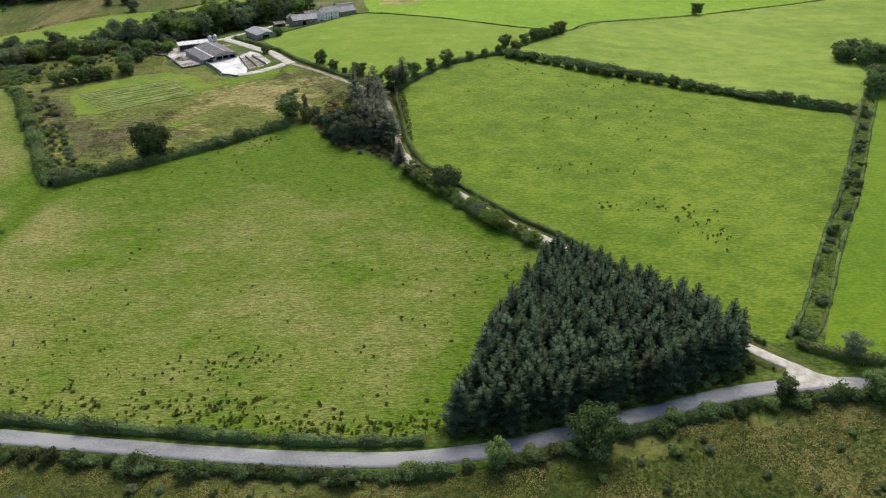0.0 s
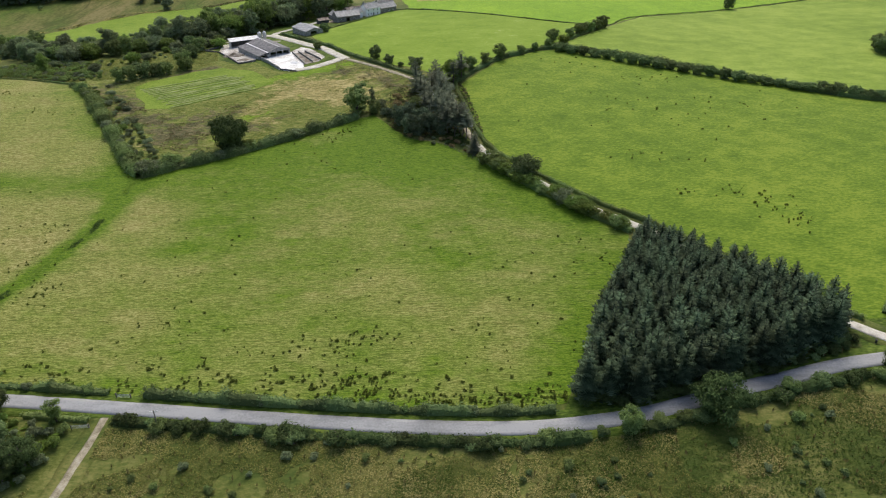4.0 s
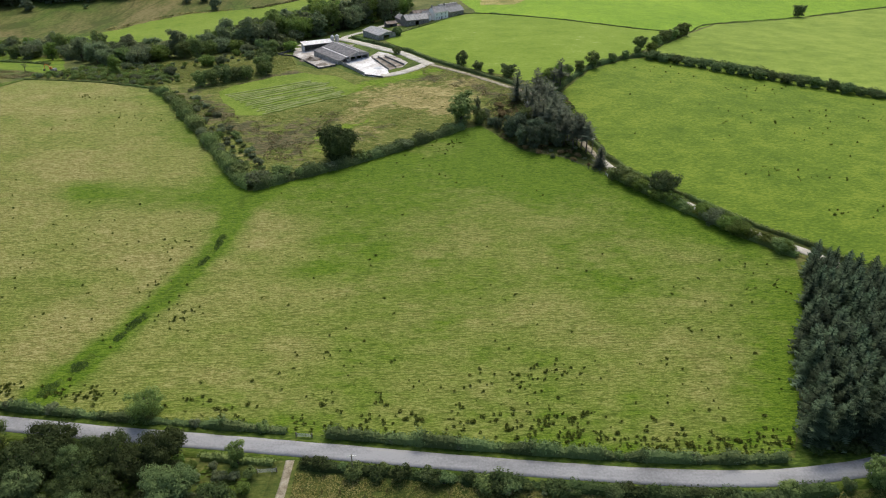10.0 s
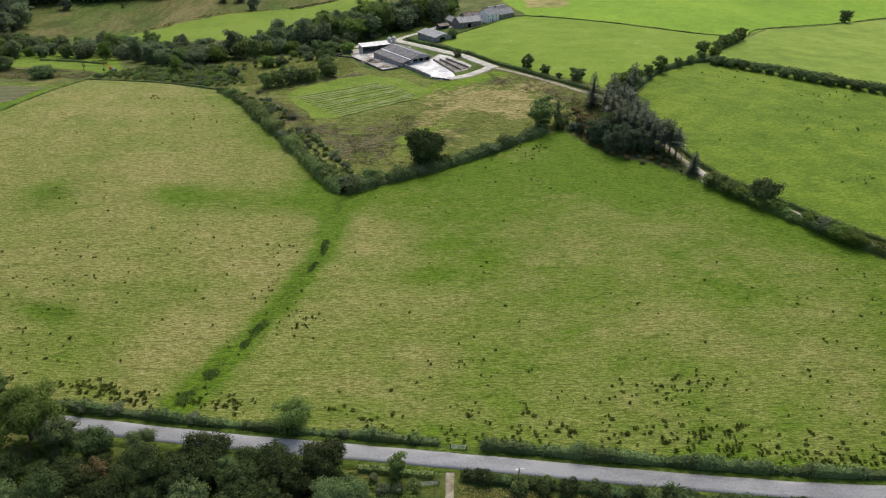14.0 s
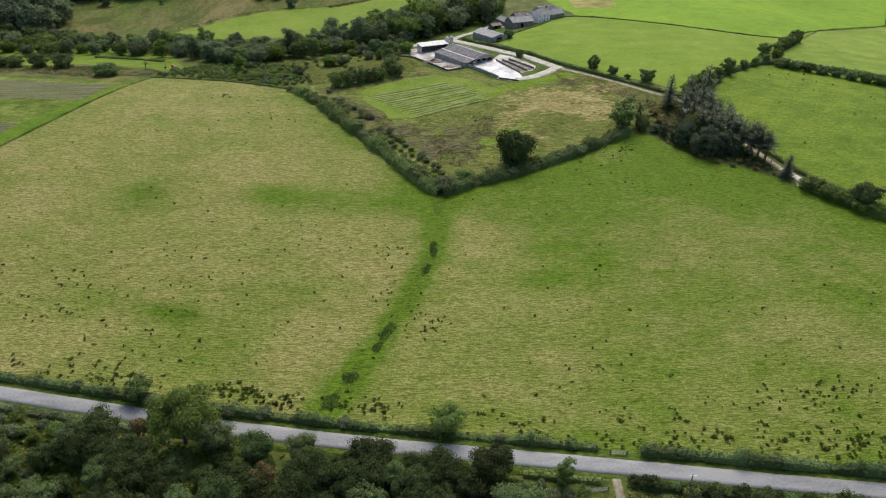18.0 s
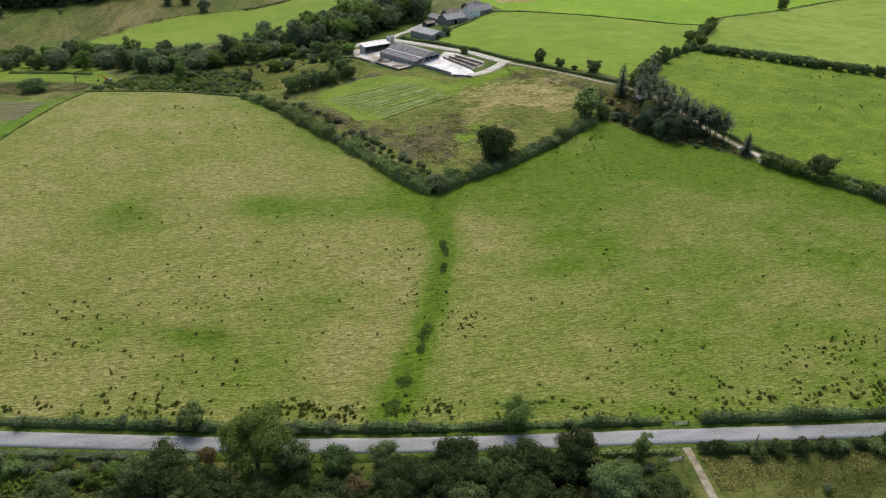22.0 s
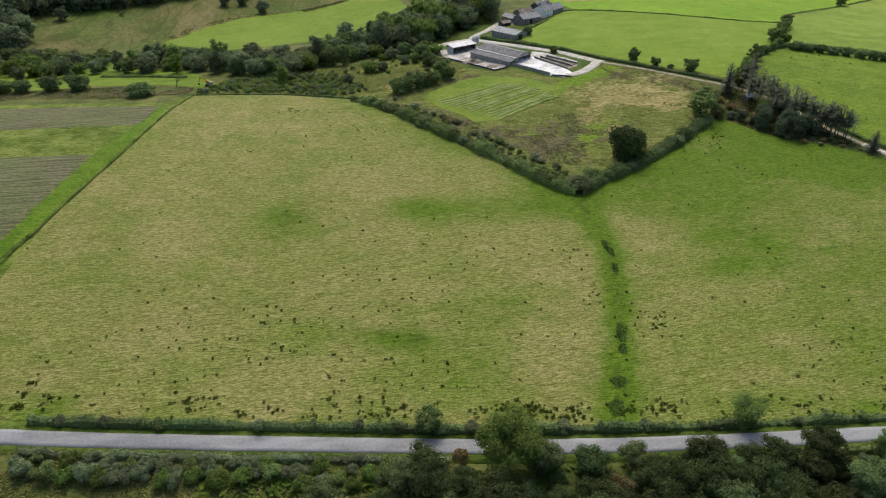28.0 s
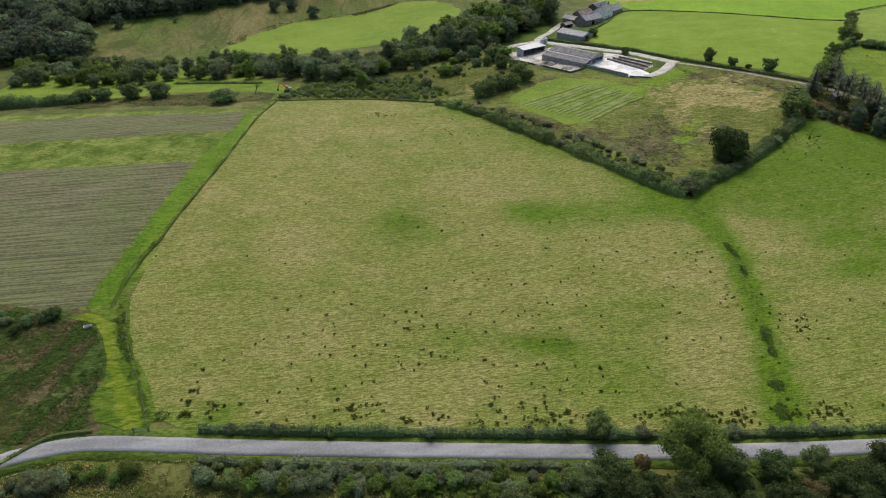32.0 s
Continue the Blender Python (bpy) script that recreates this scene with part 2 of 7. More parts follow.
def sward(name, stops, patch=0.12, share=0.6):
    """Leaves of a ragged carpet of growth: tone drifts over the ground and from leaf to leaf."""
    m, nt, b = shader(name)
    geo = nt.nodes.new("ShaderNodeNewGeometry")
    v = maths(nt, "ADD", maths(nt, "MULTIPLY", grain(nt, patch, detail=5), share), maths(nt, "MULTIPLY", geo.outputs["Random Per Island"], 1 - share))
    col = ramp(nt, v, stops)
    nt.links.new(col, b.inputs["Base Color"])
    b.inputs["Roughness"].default_value = 0.8
    b.inputs["Specular IOR Level"].default_value = 0.15
    tr = nt.nodes.new("ShaderNodeBsdfTranslucent")
    nt.links.new(col, tr.inputs[0])
    mx = nt.nodes.new("ShaderNodeMixShader")
    mx.inputs[0].default_value = 0.35
    nt.links.new(b.outputs[0], mx.inputs[1])
    nt.links.new(tr.outputs[0], mx.inputs[2])
    nt.links.new(mx.outputs[0], nt.nodes["Material Output"].inputs[0])
    return m


def stone(name, stops, scale=0.6, stretch=(1, 1, 1), rough=0.85, relief=0.3, metal=0.0):
    m, nt, b = shader(name)
    v = maths(nt, "ADD", maths(nt, "MULTIPLY", grain(nt, scale, stretch, 6), 0.65), maths(nt, "MULTIPLY", grain(nt, scale * 9, (1, 1, 1), 4), 0.35))
    nt.links.new(ramp(nt, v, stops), b.inputs["Base Color"])
    b.inputs["Roughness"].default_value, b.inputs["Metallic"].default_value = rough, metal
    bumped(nt, b, v, relief, 0.05)
    return m


def three(a, b, c, lo=0.41, hi=0.59):
    return [(lo, a), (0.5, b), (hi, c)]


ROUGH = grass("rough_grass", three((0.052, 0.078, 0.014), (0.096, 0.116, 0.024), (0.178, 0.176, 0.054)), 0.04, (0.8, 1, 1), mix=(0.38, 0.34, 0.28))
VERGE = grass("verge_grass", three((0.034, 0.062, 0.007), (0.070, 0.112, 0.012), (0.130, 0.170, 0.030)), 0.08)
PASTURE = pasture("pasture_grass", three((0.102, 0.124, 0.020), (0.182, 0.198, 0.042), (0.320, 0.325, 0.105), 0.405, 0.595),
                  three((0.135, 0.133, 0.030), (0.236, 0.220, 0.066), (0.385, 0.352, 0.145), 0.405, 0.595), three((0.048, 0.096, 0.004), (0.084, 0.152, 0.006), (0.152, 0.224, 0.018), 0.405, 0.595))
MEADOW_A = grass("meadow_grass_mid", three((0.080, 0.140, 0.008), (0.122, 0.195, 0.013), (0.188, 0.252, 0.024)), 0.016, mix=(0.24, 0.36, 0.55), drift=(0.8, 1, 1), drift_turn=0.9)
MEADOW_B = grass("meadow_grass_pale", three((0.140, 0.212, 0.022), (0.192, 0.275, 0.034), (0.255, 0.33, 0.052)), 0.012, mix=(0.3, 0.4, 0.4), drift=(0.6, 1, 1), drift_turn=-0.4)
# bright green, raised further so the colour carries sunlight on the far rise
MEADOW_C = grass("meadow_grass_sunlit", three((0.115, 0.225, 0.010), (0.172, 0.30, 0.016), (0.245, 0.375, 0.026)), 0.010)
MEADOW_D = grass("meadow_grass_vivid", three((0.088, 0.165, 0.008), (0.125, 0.212, 0.010), (0.165, 0.255, 0.016)), 0.02)
MEADOW_E = grass("meadow_grass_pale_flecks", [(0.38, (0.125, 0.205, 0.014)), (0.5, (0.175, 0.265, 0.022)), (0.61, (0.22, 0.305, 0.040)), (0.67, (0.40, 0.44, 0.20))], 0.03, (0.35, 1.3, 1), 0.5, mix=(0.28, 0.32, 0.5), drift=(0.6, 1.1, 1), drift_turn=0.7)
MEADOW_F = grass("hill_meadow_grass", three((0.108, 0.180, 0.012), (0.158, 0.240, 0.019), (0.21, 0.278, 0.038)), 0.02)
PLOT = grass("mown_plot_grass", three((0.100, 0.165, 0.012), (0.150, 0.222, 0.020), (0.205, 0.27, 0.04)), 0.05)
MARGIN_GRASS = grass("crop_margin_grass", three((0.074, 0.118, 0.011), (0.122, 0.175, 0.018), (0.21, 0.245, 0.055)), 0.06, (0.35, 1.0, 1), mix=(0.28, 0.4, 0.52))
HILL = hill("hill_grass", three((0.068, 0.105, 0.020), (0.098, 0.142, 0.026), (0.140, 0.180, 0.040)), three((0.072, 0.090, 0.022), (0.108, 0.122, 0.032), (0.150, 0.155, 0.050)),
            three((0.092, 0.092, 0.030), (0.140, 0.128, 0.046), (0.195, 0.172, 0.070)))
RANK = rank("paddock_growth_mix", three((0.080, 0.112, 0.020), (0.140, 0.165, 0.034), (0.225, 0.228, 0.070), 0.38, 0.62),
            (("tan", three((0.165, 0.165, 0.050), (0.285, 0.245, 0.092), (0.43, 0.365, 0.165), 0.38, 0.62)), ("brown", three((0.060, 0.064, 0.026), (0.105, 0.100, 0.046), (0.190, 0.160, 0.078), 0.38, 0.62)),
             ("lush", three((0.095, 0.165, 0.010), (0.140, 0.225, 0.018), (0.20, 0.275, 0.034), 0.38, 0.62))))
TAN = grass("tan_rank_grass", three((0.14, 0.160, 0.032), (0.25, 0.235, 0.066), (0.44, 0.37, 0.15)), 0.035, (1, 1, 1), mix=(0.40, 0.32, 0.28))
SWATH = grass("cut_grass_swath", three((0.128, 0.175, 0.038), (0.182, 0.226, 0.064), (0.245, 0.278, 0.108)), 0.1, (0.5, 0.5, 1), mix=(0.2, 0.5, 0.5))
FURROW = grass("dark_furrow_grass", three((0.078, 0.128, 0.012), (0.115, 0.172, 0.018), (0.165, 0.22, 0.04)), 0.1, (0.5, 0.5, 1))
MOORLAND = rank("moor_mix", three((0.030, 0.058, 0.010), (0.055, 0.090, 0.016), (0.095, 0.130, 0.030), 0.38, 0.62), [("brown", three((0.062, 0.060, 0.022), (0.105, 0.092, 0.038), (0.160, 0.132, 0.062), 0.38, 0.62))])
STUBBLE = stubble("stubble", three((0.086, 0.088, 0.044), (0.140, 0.138, 0.072), (0.205, 0.194, 0.110)), three((0.080, 0.100, 0.036), (0.125, 0.148, 0.056), (0.180, 0.198, 0.085)))
STRIP = grass("lush_strip_grass", three((0.062, 0.128, 0.005), (0.098, 0.182, 0.008), (0.150, 0.235, 0.018)), 0.1)
TRACK_MIX = rank("track_growth_mix", three((0.055, 0.105, 0.010), (0.092, 0.150, 0.014), (0.150, 0.205, 0.030), 0.38, 0.62), [("core", three((0.105, 0.165, 0.010), (0.150, 0.205, 0.015), (0.215, 0.250, 0.035), 0.38, 0.62))])
ASPHALT = stone("worn_asphalt", three((0.190, 0.193, 0.196), (0.252, 0.255, 0.259), (0.315, 0.317, 0.32)), 0.22, (0.25, 1, 1), 0.8, 0.1)
GRAVEL = stone("pale_gravel", three((0.36, 0.33, 0.265), (0.48, 0.45, 0.385), (0.60, 0.575, 0.51)), 0.4, (1, 1, 1), 0.9, 0.4)
DIRT = stone("dirt_track", three((0.17, 0.14, 0.085), (0.29, 0.25, 0.17), (0.40, 0.36, 0.27)), 0.4)
CONCRETE = stone("yard_concrete", three((0.52, 0.49, 0.45), (0.76, 0.745, 0.72), (0.87, 0.86, 0.85)), 0.12, (1, 1, 1), 0.8, 0.1)
YARD_DIRT = stone("dirty_yard", three((0.20, 0.17, 0.135), (0.44, 0.405, 0.36), (0.66, 0.64, 0.60)), 0.16, (1, 1, 1), 0.85, 0.2)
MUD = stone("yard_mud", three((0.10, 0.075, 0.05), (0.20, 0.165, 0.125), (0.34, 0.30, 0.25)), 0.3)
BARK = stone("bark", three((0.05, 0.04, 0.03), (0.11, 0.09, 0.07), (0.18, 0.15, 0.12)), 2.0, (1, 1, 0.2))
ROOF_GREY = stone("fibre_cement_roof", three((0.090, 0.087, 0.091), (0.140, 0.136, 0.140), (0.20, 0.195, 0.198)), 0.5, (1, 1, 1), 0.8, 0.1)
ROOF_PALE = stone("weathered_pale_sheet", three((0.20, 0.205, 0.215), (0.27, 0.275, 0.285), (0.35, 0.355, 0.36)), 0.5, (1, 1, 1), 0.7, 0.1)
ROOF_RUST = stone("rust_stained_sheet", three((0.14, 0.095, 0.065), (0.24, 0.18, 0.14), (0.34, 0.29, 0.25)), 0.6, (1, 1, 1), 0.8, 0.1)
ROOF_SLATE = stone("slate_roof", three((0.19, 0.185, 0.185), (0.265, 0.26, 0.26), (0.35, 0.345, 0.34)), 0.7, (1, 1, 1), 0.6, 0.1)
ROOF_WHITE = stone("pale_sheet_roof", three((0.45, 0.44, 0.43), (0.60, 0.60, 0.60), (0.72, 0.72, 0.72)), 0.4, (1, 1, 1), 0.5, 0.1)
WALL_DARK = stone("dark_boarding", three((0.06, 0.06, 0.06), (0.10, 0.10, 0.10), (0.15, 0.14, 0.13)), 0.8)
WALL_BLOCK = stone("concrete_block_wall", three((0.20, 0.19, 0.18), (0.30, 0.29, 0.27), (0.40, 0.39, 0.36)), 0.8)
WALL_STONE = stone("field_stone_wall", three((0.13, 0.12, 0.105), (0.21, 0.195, 0.17), (0.30, 0.28, 0.25)), 1.2)
WALL_WHITE = stone("white_render", three((0.86, 0.86, 0.85), (0.885, 0.885, 0.88), (0.90, 0.90, 0.895)), 0.6, (1, 1, 1), 0.8, 0.05)
STEEL = stone("galvanised_steel", three((0.42, 0.43, 0.44), (0.52, 0.53, 0.54), (0.62, 0.63, 0.64)), 3.0, (1, 1, 1), 0.45, 0.05, 0.6)
TIMBER = stone("weathered_timber", three((0.10, 0.085, 0.065), (0.17, 0.15, 0.12), (0.25, 0.22, 0.18)), 3.0, (1, 1, 0.2))
ORANGE = stone("orange_paint", three((0.55, 0.17, 0.02), (0.70, 0.24, 0.03), (0.78, 0.30, 0.05)), 2.0, (1, 1, 1), 0.45, 0.02)
RUBBER = stone("black_rubber", three((0.02, 0.02, 0.02), (0.03, 0.03, 0.03), (0.045, 0.045, 0.045)), 4.0)
PAINT_WHITE = stone("white_car_paint", three((0.70, 0.70, 0.70), (0.78, 0.78, 0.78), (0.82, 0.82, 0.82)), 1.0, (1, 1, 1), 0.3, 0.0)
PAINT_GREEN = stone("green_gate_paint", three((0.10, 0.19, 0.13), (0.15, 0.25, 0.18), (0.21, 0.31, 0.24)), 2.0, (1, 1, 1), 0.5, 0.02)


def glazing():
    m, nt, b = shader("window_glass")
    b.inputs["Base Color"].default_value = (0.02, 0.025, 0.03, 1)
    b.inputs["Roughness"].default_value = 0.08
    return m


GLASS = glazing()
LEAF_DARK = leafy("dark_oak_leaves", (0.067, 0.106, 0.038), (0.240, 0.310, 0.114))
# greyer, paler leaf tone with distance haze mixed into the colour
LEAF_HAZED = leafy("hazed_wood_leaves", (0.097, 0.136, 0.069), (0.324, 0.393, 0.200), 0.22, through=0.58)
LEAF_HILL = leafy("hill_wood_leaves", (0.058, 0.084, 0.048), (0.205, 0.250, 0.140), 0.25, through=0.3)
LEAF_THICKET = leafy("dull_thicket_leaves", (0.030, 0.050, 0.015), (0.124, 0.164, 0.054), 0.3)
LEAF_OAK = leafy("dense_oak_leaves", (0.036, 0.056, 0.018), (0.125, 0.165, 0.050), 0.1)
LEAF_MID = leafy("hedgerow_leaves", (0.087, 0.130, 0.038), (0.297, 0.375, 0.121))
LEAF_GREY = leafy("willow_leaves", (0.106, 0.139, 0.067), (0.336, 0.386, 0.202), through=0.42)
LEAF_LIGHT = leafy("ash_leaves", (0.095, 0.157, 0.034), (0.330, 0.431, 0.110), through=0.58)
LEAF_ASH = leafy("tall_ash_leaves", (0.110, 0.173, 0.047), (0.357, 0.462, 0.147), 0.1, through=0.58)
LEAF_YELLOW = leafy("yellowing_leaves", (0.085, 0.115, 0.020), (0.265, 0.320, 0.075))
LEAF_RUSSET = leafy("russet_leaves", (0.16, 0.125, 0.052), (0.36, 0.275, 0.12), 0.1)
NEEDLE = leafy("spruce_needles", (0.020, 0.036, 0.016), (0.155, 0.212, 0.115), 0.28, 0.05, (0.0, 1.0))
NEEDLE_PINE = leafy("pine_needles", (0.070, 0.086, 0.050), (0.235, 0.262, 0.170), 0.25, 0.25)
RUSH = leafy("rush_stems", (0.072, 0.100, 0.015), (0.215, 0.240, 0.048), 0.0)
TUSSOCK = leafy("dry_grass_blades", (0.13, 0.125, 0.036), (0.36, 0.31, 0.13), 0.0)

SWARD_ROUGH = sward("bracken_and_grass", [(0.35, (0.092, 0.126, 0.024)), (0.43, (0.155, 0.175, 0.038)), (0.51, (0.262, 0.244, 0.074)), (0.63, (0.43, 0.372, 0.150))], 0.045, 0.84)
SWARD_DIM = sward("dull_green_weeds", [(0.30, (0.044, 0.078, 0.012)), (0.5, (0.072, 0.112, 0.018)), (0.75, (0.125, 0.165, 0.038))], 0.1, 0.75)
SWARD_TAN = sward("rank_grass_and_rush", [(0.25, (0.125, 0.165, 0.034)), (0.42, (0.19, 0.21, 0.052)), (0.58, (0.29, 0.265, 0.085)), (0.78, (0.46, 0.385, 0.155))], 0.04, 0.75)
SWARD_GREEN = sward("paddock_sedge", [(0.25, (0.10, 0.145, 0.022)), (0.45, (0.155, 0.19, 0.034)), (0.6, (0.22, 0.22, 0.05)), (0.8, (0.36, 0.31, 0.11))], 0.07, 0.75)
SWARD_BRACKEN = sward("brown_bracken", [(0.25, (0.125, 0.135, 0.042)), (0.5, (0.185, 0.165, 0.072)), (0.75, (0.28, 0.225, 0.12))], 0.1, 0.65)
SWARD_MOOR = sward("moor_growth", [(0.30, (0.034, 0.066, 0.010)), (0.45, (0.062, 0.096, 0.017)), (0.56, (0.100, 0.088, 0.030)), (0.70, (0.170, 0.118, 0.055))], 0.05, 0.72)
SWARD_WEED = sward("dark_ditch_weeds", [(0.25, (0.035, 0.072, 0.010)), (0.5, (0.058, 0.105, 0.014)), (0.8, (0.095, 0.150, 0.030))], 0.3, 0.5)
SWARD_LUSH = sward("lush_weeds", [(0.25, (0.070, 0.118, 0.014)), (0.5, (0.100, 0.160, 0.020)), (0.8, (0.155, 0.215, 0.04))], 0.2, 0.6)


# ---- mesh helpers ----
def mesh_of(name, verts, faces, mats, index=None):
    me = bpy.data.meshes.new(name)
    me.from_pydata([tuple(v) for v in verts], [], [tuple(f) for f in faces])
    for m in mats:
        me.materials.append(m)
    if index is not None:
        me.polygons.foreach_set("material_index", np.asarray(index, dtype=np.int32))
    me.update()
    return me


def part(name, me, parent, label=""):
    ob = new(name, me)
    ob.parent = parent
    return tagged(ob, label)


def thing(name, x, y, z=None, turn=0.0, label="", category="", group="", kind=""):
    ob = new(name)
    ob.empty_display_size = 0.5
    ob.matrix_basis = pose(x, y, high(x, y) if z is None else z, 0, 0, turn)
    return tagged(ob, label, category, group, kind)


def smooth(pts, step=3.0, closed=False):
    """A rounded line through the points, sampled about every step metres."""
    p = [np.array(q, float) for q in pts]
    p = [2 * p[0] - p[1]] + p + [2 * p[-1] - p[-2]]
    out = []
    for i in range(1, len(p) - 2):
        n = max(1, int(np.linalg.norm(p[i + 1] - p[i]) / step))
        for k in range(n):
            t = k / n
            a, b, c, d = p[i - 1], p[i], p[i + 1], p[i + 2]
            out.append(0.5 * ((2 * b) + (c - a) * t + (2 * a - 5 * b + 4 * c - d) * t * t + (3 * b - a - 3 * c + d) * t ** 3))
    out.append(p[-2])
    return np.array(out)


def sides(line):
    d = np.gradient(line, axis=0)
    d /= np.linalg.norm(d, axis=1)[:, None] + 1e-9
    return np.stack([-d[:, 1], d[:, 0]], 1)


def offset(pts, by, step=3.0):
    line = smooth(pts, step)
    return line + sides(line) * by


def clip_poly(poly, axis, at, keep_above):
    out = []
    for i in range(len(poly)):
        a, b = poly[i - 1], poly[i]
        ina, inb = (a[axis] >= at) == keep_above, (b[axis] >= at) == keep_above
        if ina != inb:
            t = (at - a[axis]) / (b[axis] - a[axis])
            out.append((a[0] + t * (b[0] - a[0]), a[1] + t * (b[1] - a[1])))
        if inb:
            out.append(b)
    return out


def drape(name, pts, material, lift=0.08, cell=8.0, label="", tone=None, wobble=1.0, category="field"):
    """A piece of ground cover laid over the land inside an outline."""
    line = []
    for i in range(len(pts)):
        a, b = np.array(pts[i - 1], float), np.array(pts[i], float)
        n = max(1, int(np.linalg.norm(b - a) / 4))
        for k in range(n):
            q = a + (b - a) * k / n
            line.append((q[0] + wobble * noise.noise((q[0] * 0.13, q[1] * 0.13, 1.5)), q[1] + wobble * noise.noise((q[0] * 0.13, q[1] * 0.13, 9.5))))
    xs, ys = [q[0] for q in line], [q[1] for q in line]
    verts, faces, seen = [], [], {}
    for ix in range(math.floor(min(xs) / cell), math.ceil(max(xs) / cell)):
        col = clip_poly(clip_poly(line, 0, ix * cell, True), 0, (ix + 1) * cell, False)
        if len(col) < 3:
            continue
        cy = [q[1] for q in col]
        for iy in range(math.floor(min(cy) / cell), math.ceil(max(cy) / cell)):
            c = clip_poly(clip_poly(col, 1, iy * cell, True), 1, (iy + 1) * cell, False)
            f = []
            for q in c:
                key = (round(q[0], 2), round(q[1], 2))
                if key not in seen:
                    seen[key] = len(verts)
                    verts.append(key)
                if seen[key] not in f:
                    f.append(seen[key])
            if len(f) > 2:
                faces.append(f)
    v = np.array(verts)
    z = land(v[:, 0], v[:, 1]) + lift
    me = mesh_of(name, np.c_[v, z], faces, [material])
    me.polygons.foreach_set("use_smooth", [True] * len(me.polygons))
    for key, fn in (tone or {}).items():
        at = me.attributes.new(key, "FLOAT", "POINT")
        at.data.foreach_set("value", [fn(x, y) for x, y in verts])
    return tagged(new(name, me), label, category, kind="structure")


def ribbon(name, pts, width, material, lift=0.2, label="", category="road", ragged=0.15, step=2.5, crown=0.04):
    """A road or track along a line, with cambered top and sunk edges."""
    line = smooth(pts, step)
    nrm = sides(line)
    verts, faces = [], []
    across = [-1.0, -0.98, -0.5, 0.0, 0.5, 0.98, 1.0]
    for i, (q, n) in enumerate(zip(line, nrm)):
        w0 = width / 2 + ragged * noise.noise((i * 0.37, 2.0, 0)) + ragged * 0.6 * noise.noise((i * 1.3, 5.0, 0))
        w1 = width / 2 + ragged * noise.noise((i * 0.37, 8.0, 0)) + ragged * 0.6 * noise.noise((i * 1.3, 11.0, 0))
        for a in across:
            s = a * (w0 if a < 0 else w1)
            x, y = q + n * s
            verts.append((x, y, high(x, y) + (lift - 0.35 if abs(a) == 1 else lift + crown * (1 - a * a))))
    k = len(across)
    for i in range(len(line) - 1):
        for j in range(k - 1):
            faces.append((i * k + j, i * k + j + 1, (i + 1) * k + j + 1, (i + 1) * k + j))
    me = mesh_of(name, verts, faces, [material])
    me.polygons.foreach_set("use_smooth", [True] * len(me.polygons))
    return tagged(new(name, me), label, category, kind="structure")


def inside(x, y, poly):
    hit = False
    for i in range(len(poly)):
        (x1, y1), (x2, y2) = poly[i - 1], poly[i]
        if (y1 > y) != (y2 > y) and x < (x2 - x1) * (y - y1) / (y2 - y1) + x1:
            hit = not hit
    return hit


def away(x, y, line, d):
    """True where (x, y) lies further than d from a line."""
    a, b = np.asarray(line[:-1], float), np.asarray(line[1:], float)
    ab, p = b - a, np.array((x, y))
    t = np.clip(((p - a) * ab).sum(1) / ((ab * ab).sum(1) + 1e-9), 0, 1)
    return float(np.min(np.linalg.norm(a + ab * t[:, None] - p, axis=1))) > d


def scatter(poly, gap, rng, tries=30):
    """Points strewn in an outline, at least gap apart."""
    xs, ys = [q[0] for q in poly], [q[1] for q in poly]
    area = (max(xs) - min(xs)) * (max(ys) - min(ys))
    got, cells = [], {}
    for _ in range(int(area / gap ** 2 * tries)):
        x, y = rng.uniform(min(xs), max(xs)), rng.uniform(min(ys), max(ys))
        c = (int(x // gap), int(y // gap))
        near = [q for dx in (-1, 0, 1) for dy in (-1, 0, 1) for q in cells.get((c[0] + dx, c[1] + dy), ())]
        if all((x - a) ** 2 + (y - b) ** 2 > gap * gap for a, b in near) and inside(x, y, poly):
            got.append((x, y))
            cells.setdefault(c, []).append((x, y))
    return got


def leaf_quads(centres, normals, sizes, rng, long=1.35):
    """Small folded leaf sprays: for each a kinked pair of triangles facing about its normal."""
    n = len(centres)
    nr = normals + rng.normal(0, 0.42, (n, 3))
    nr /= np.linalg.norm(nr, axis=1)[:, None] + 1e-9
    t = np.cross(nr, rng.normal(0, 1, (n, 3)))
    t /= np.linalg.norm(t, axis=1)[:, None] + 1e-9
    b = np.cross(nr, t)
    s = sizes[:, None]
    v = np.stack([centres - t * s * 0.5 * long, centres - b * s * 0.5 + nr * s * 0.12, centres + t * s * 0.5 * long, centres + b * s * 0.5 + nr * s * 0.12], 1).reshape(-1, 3)
    i = np.arange(n)[:, None] * 4
    f = np.concatenate([i + [0, 1, 2], i + [0, 2, 3]], 1).reshape(-1, 3)
    return v, f


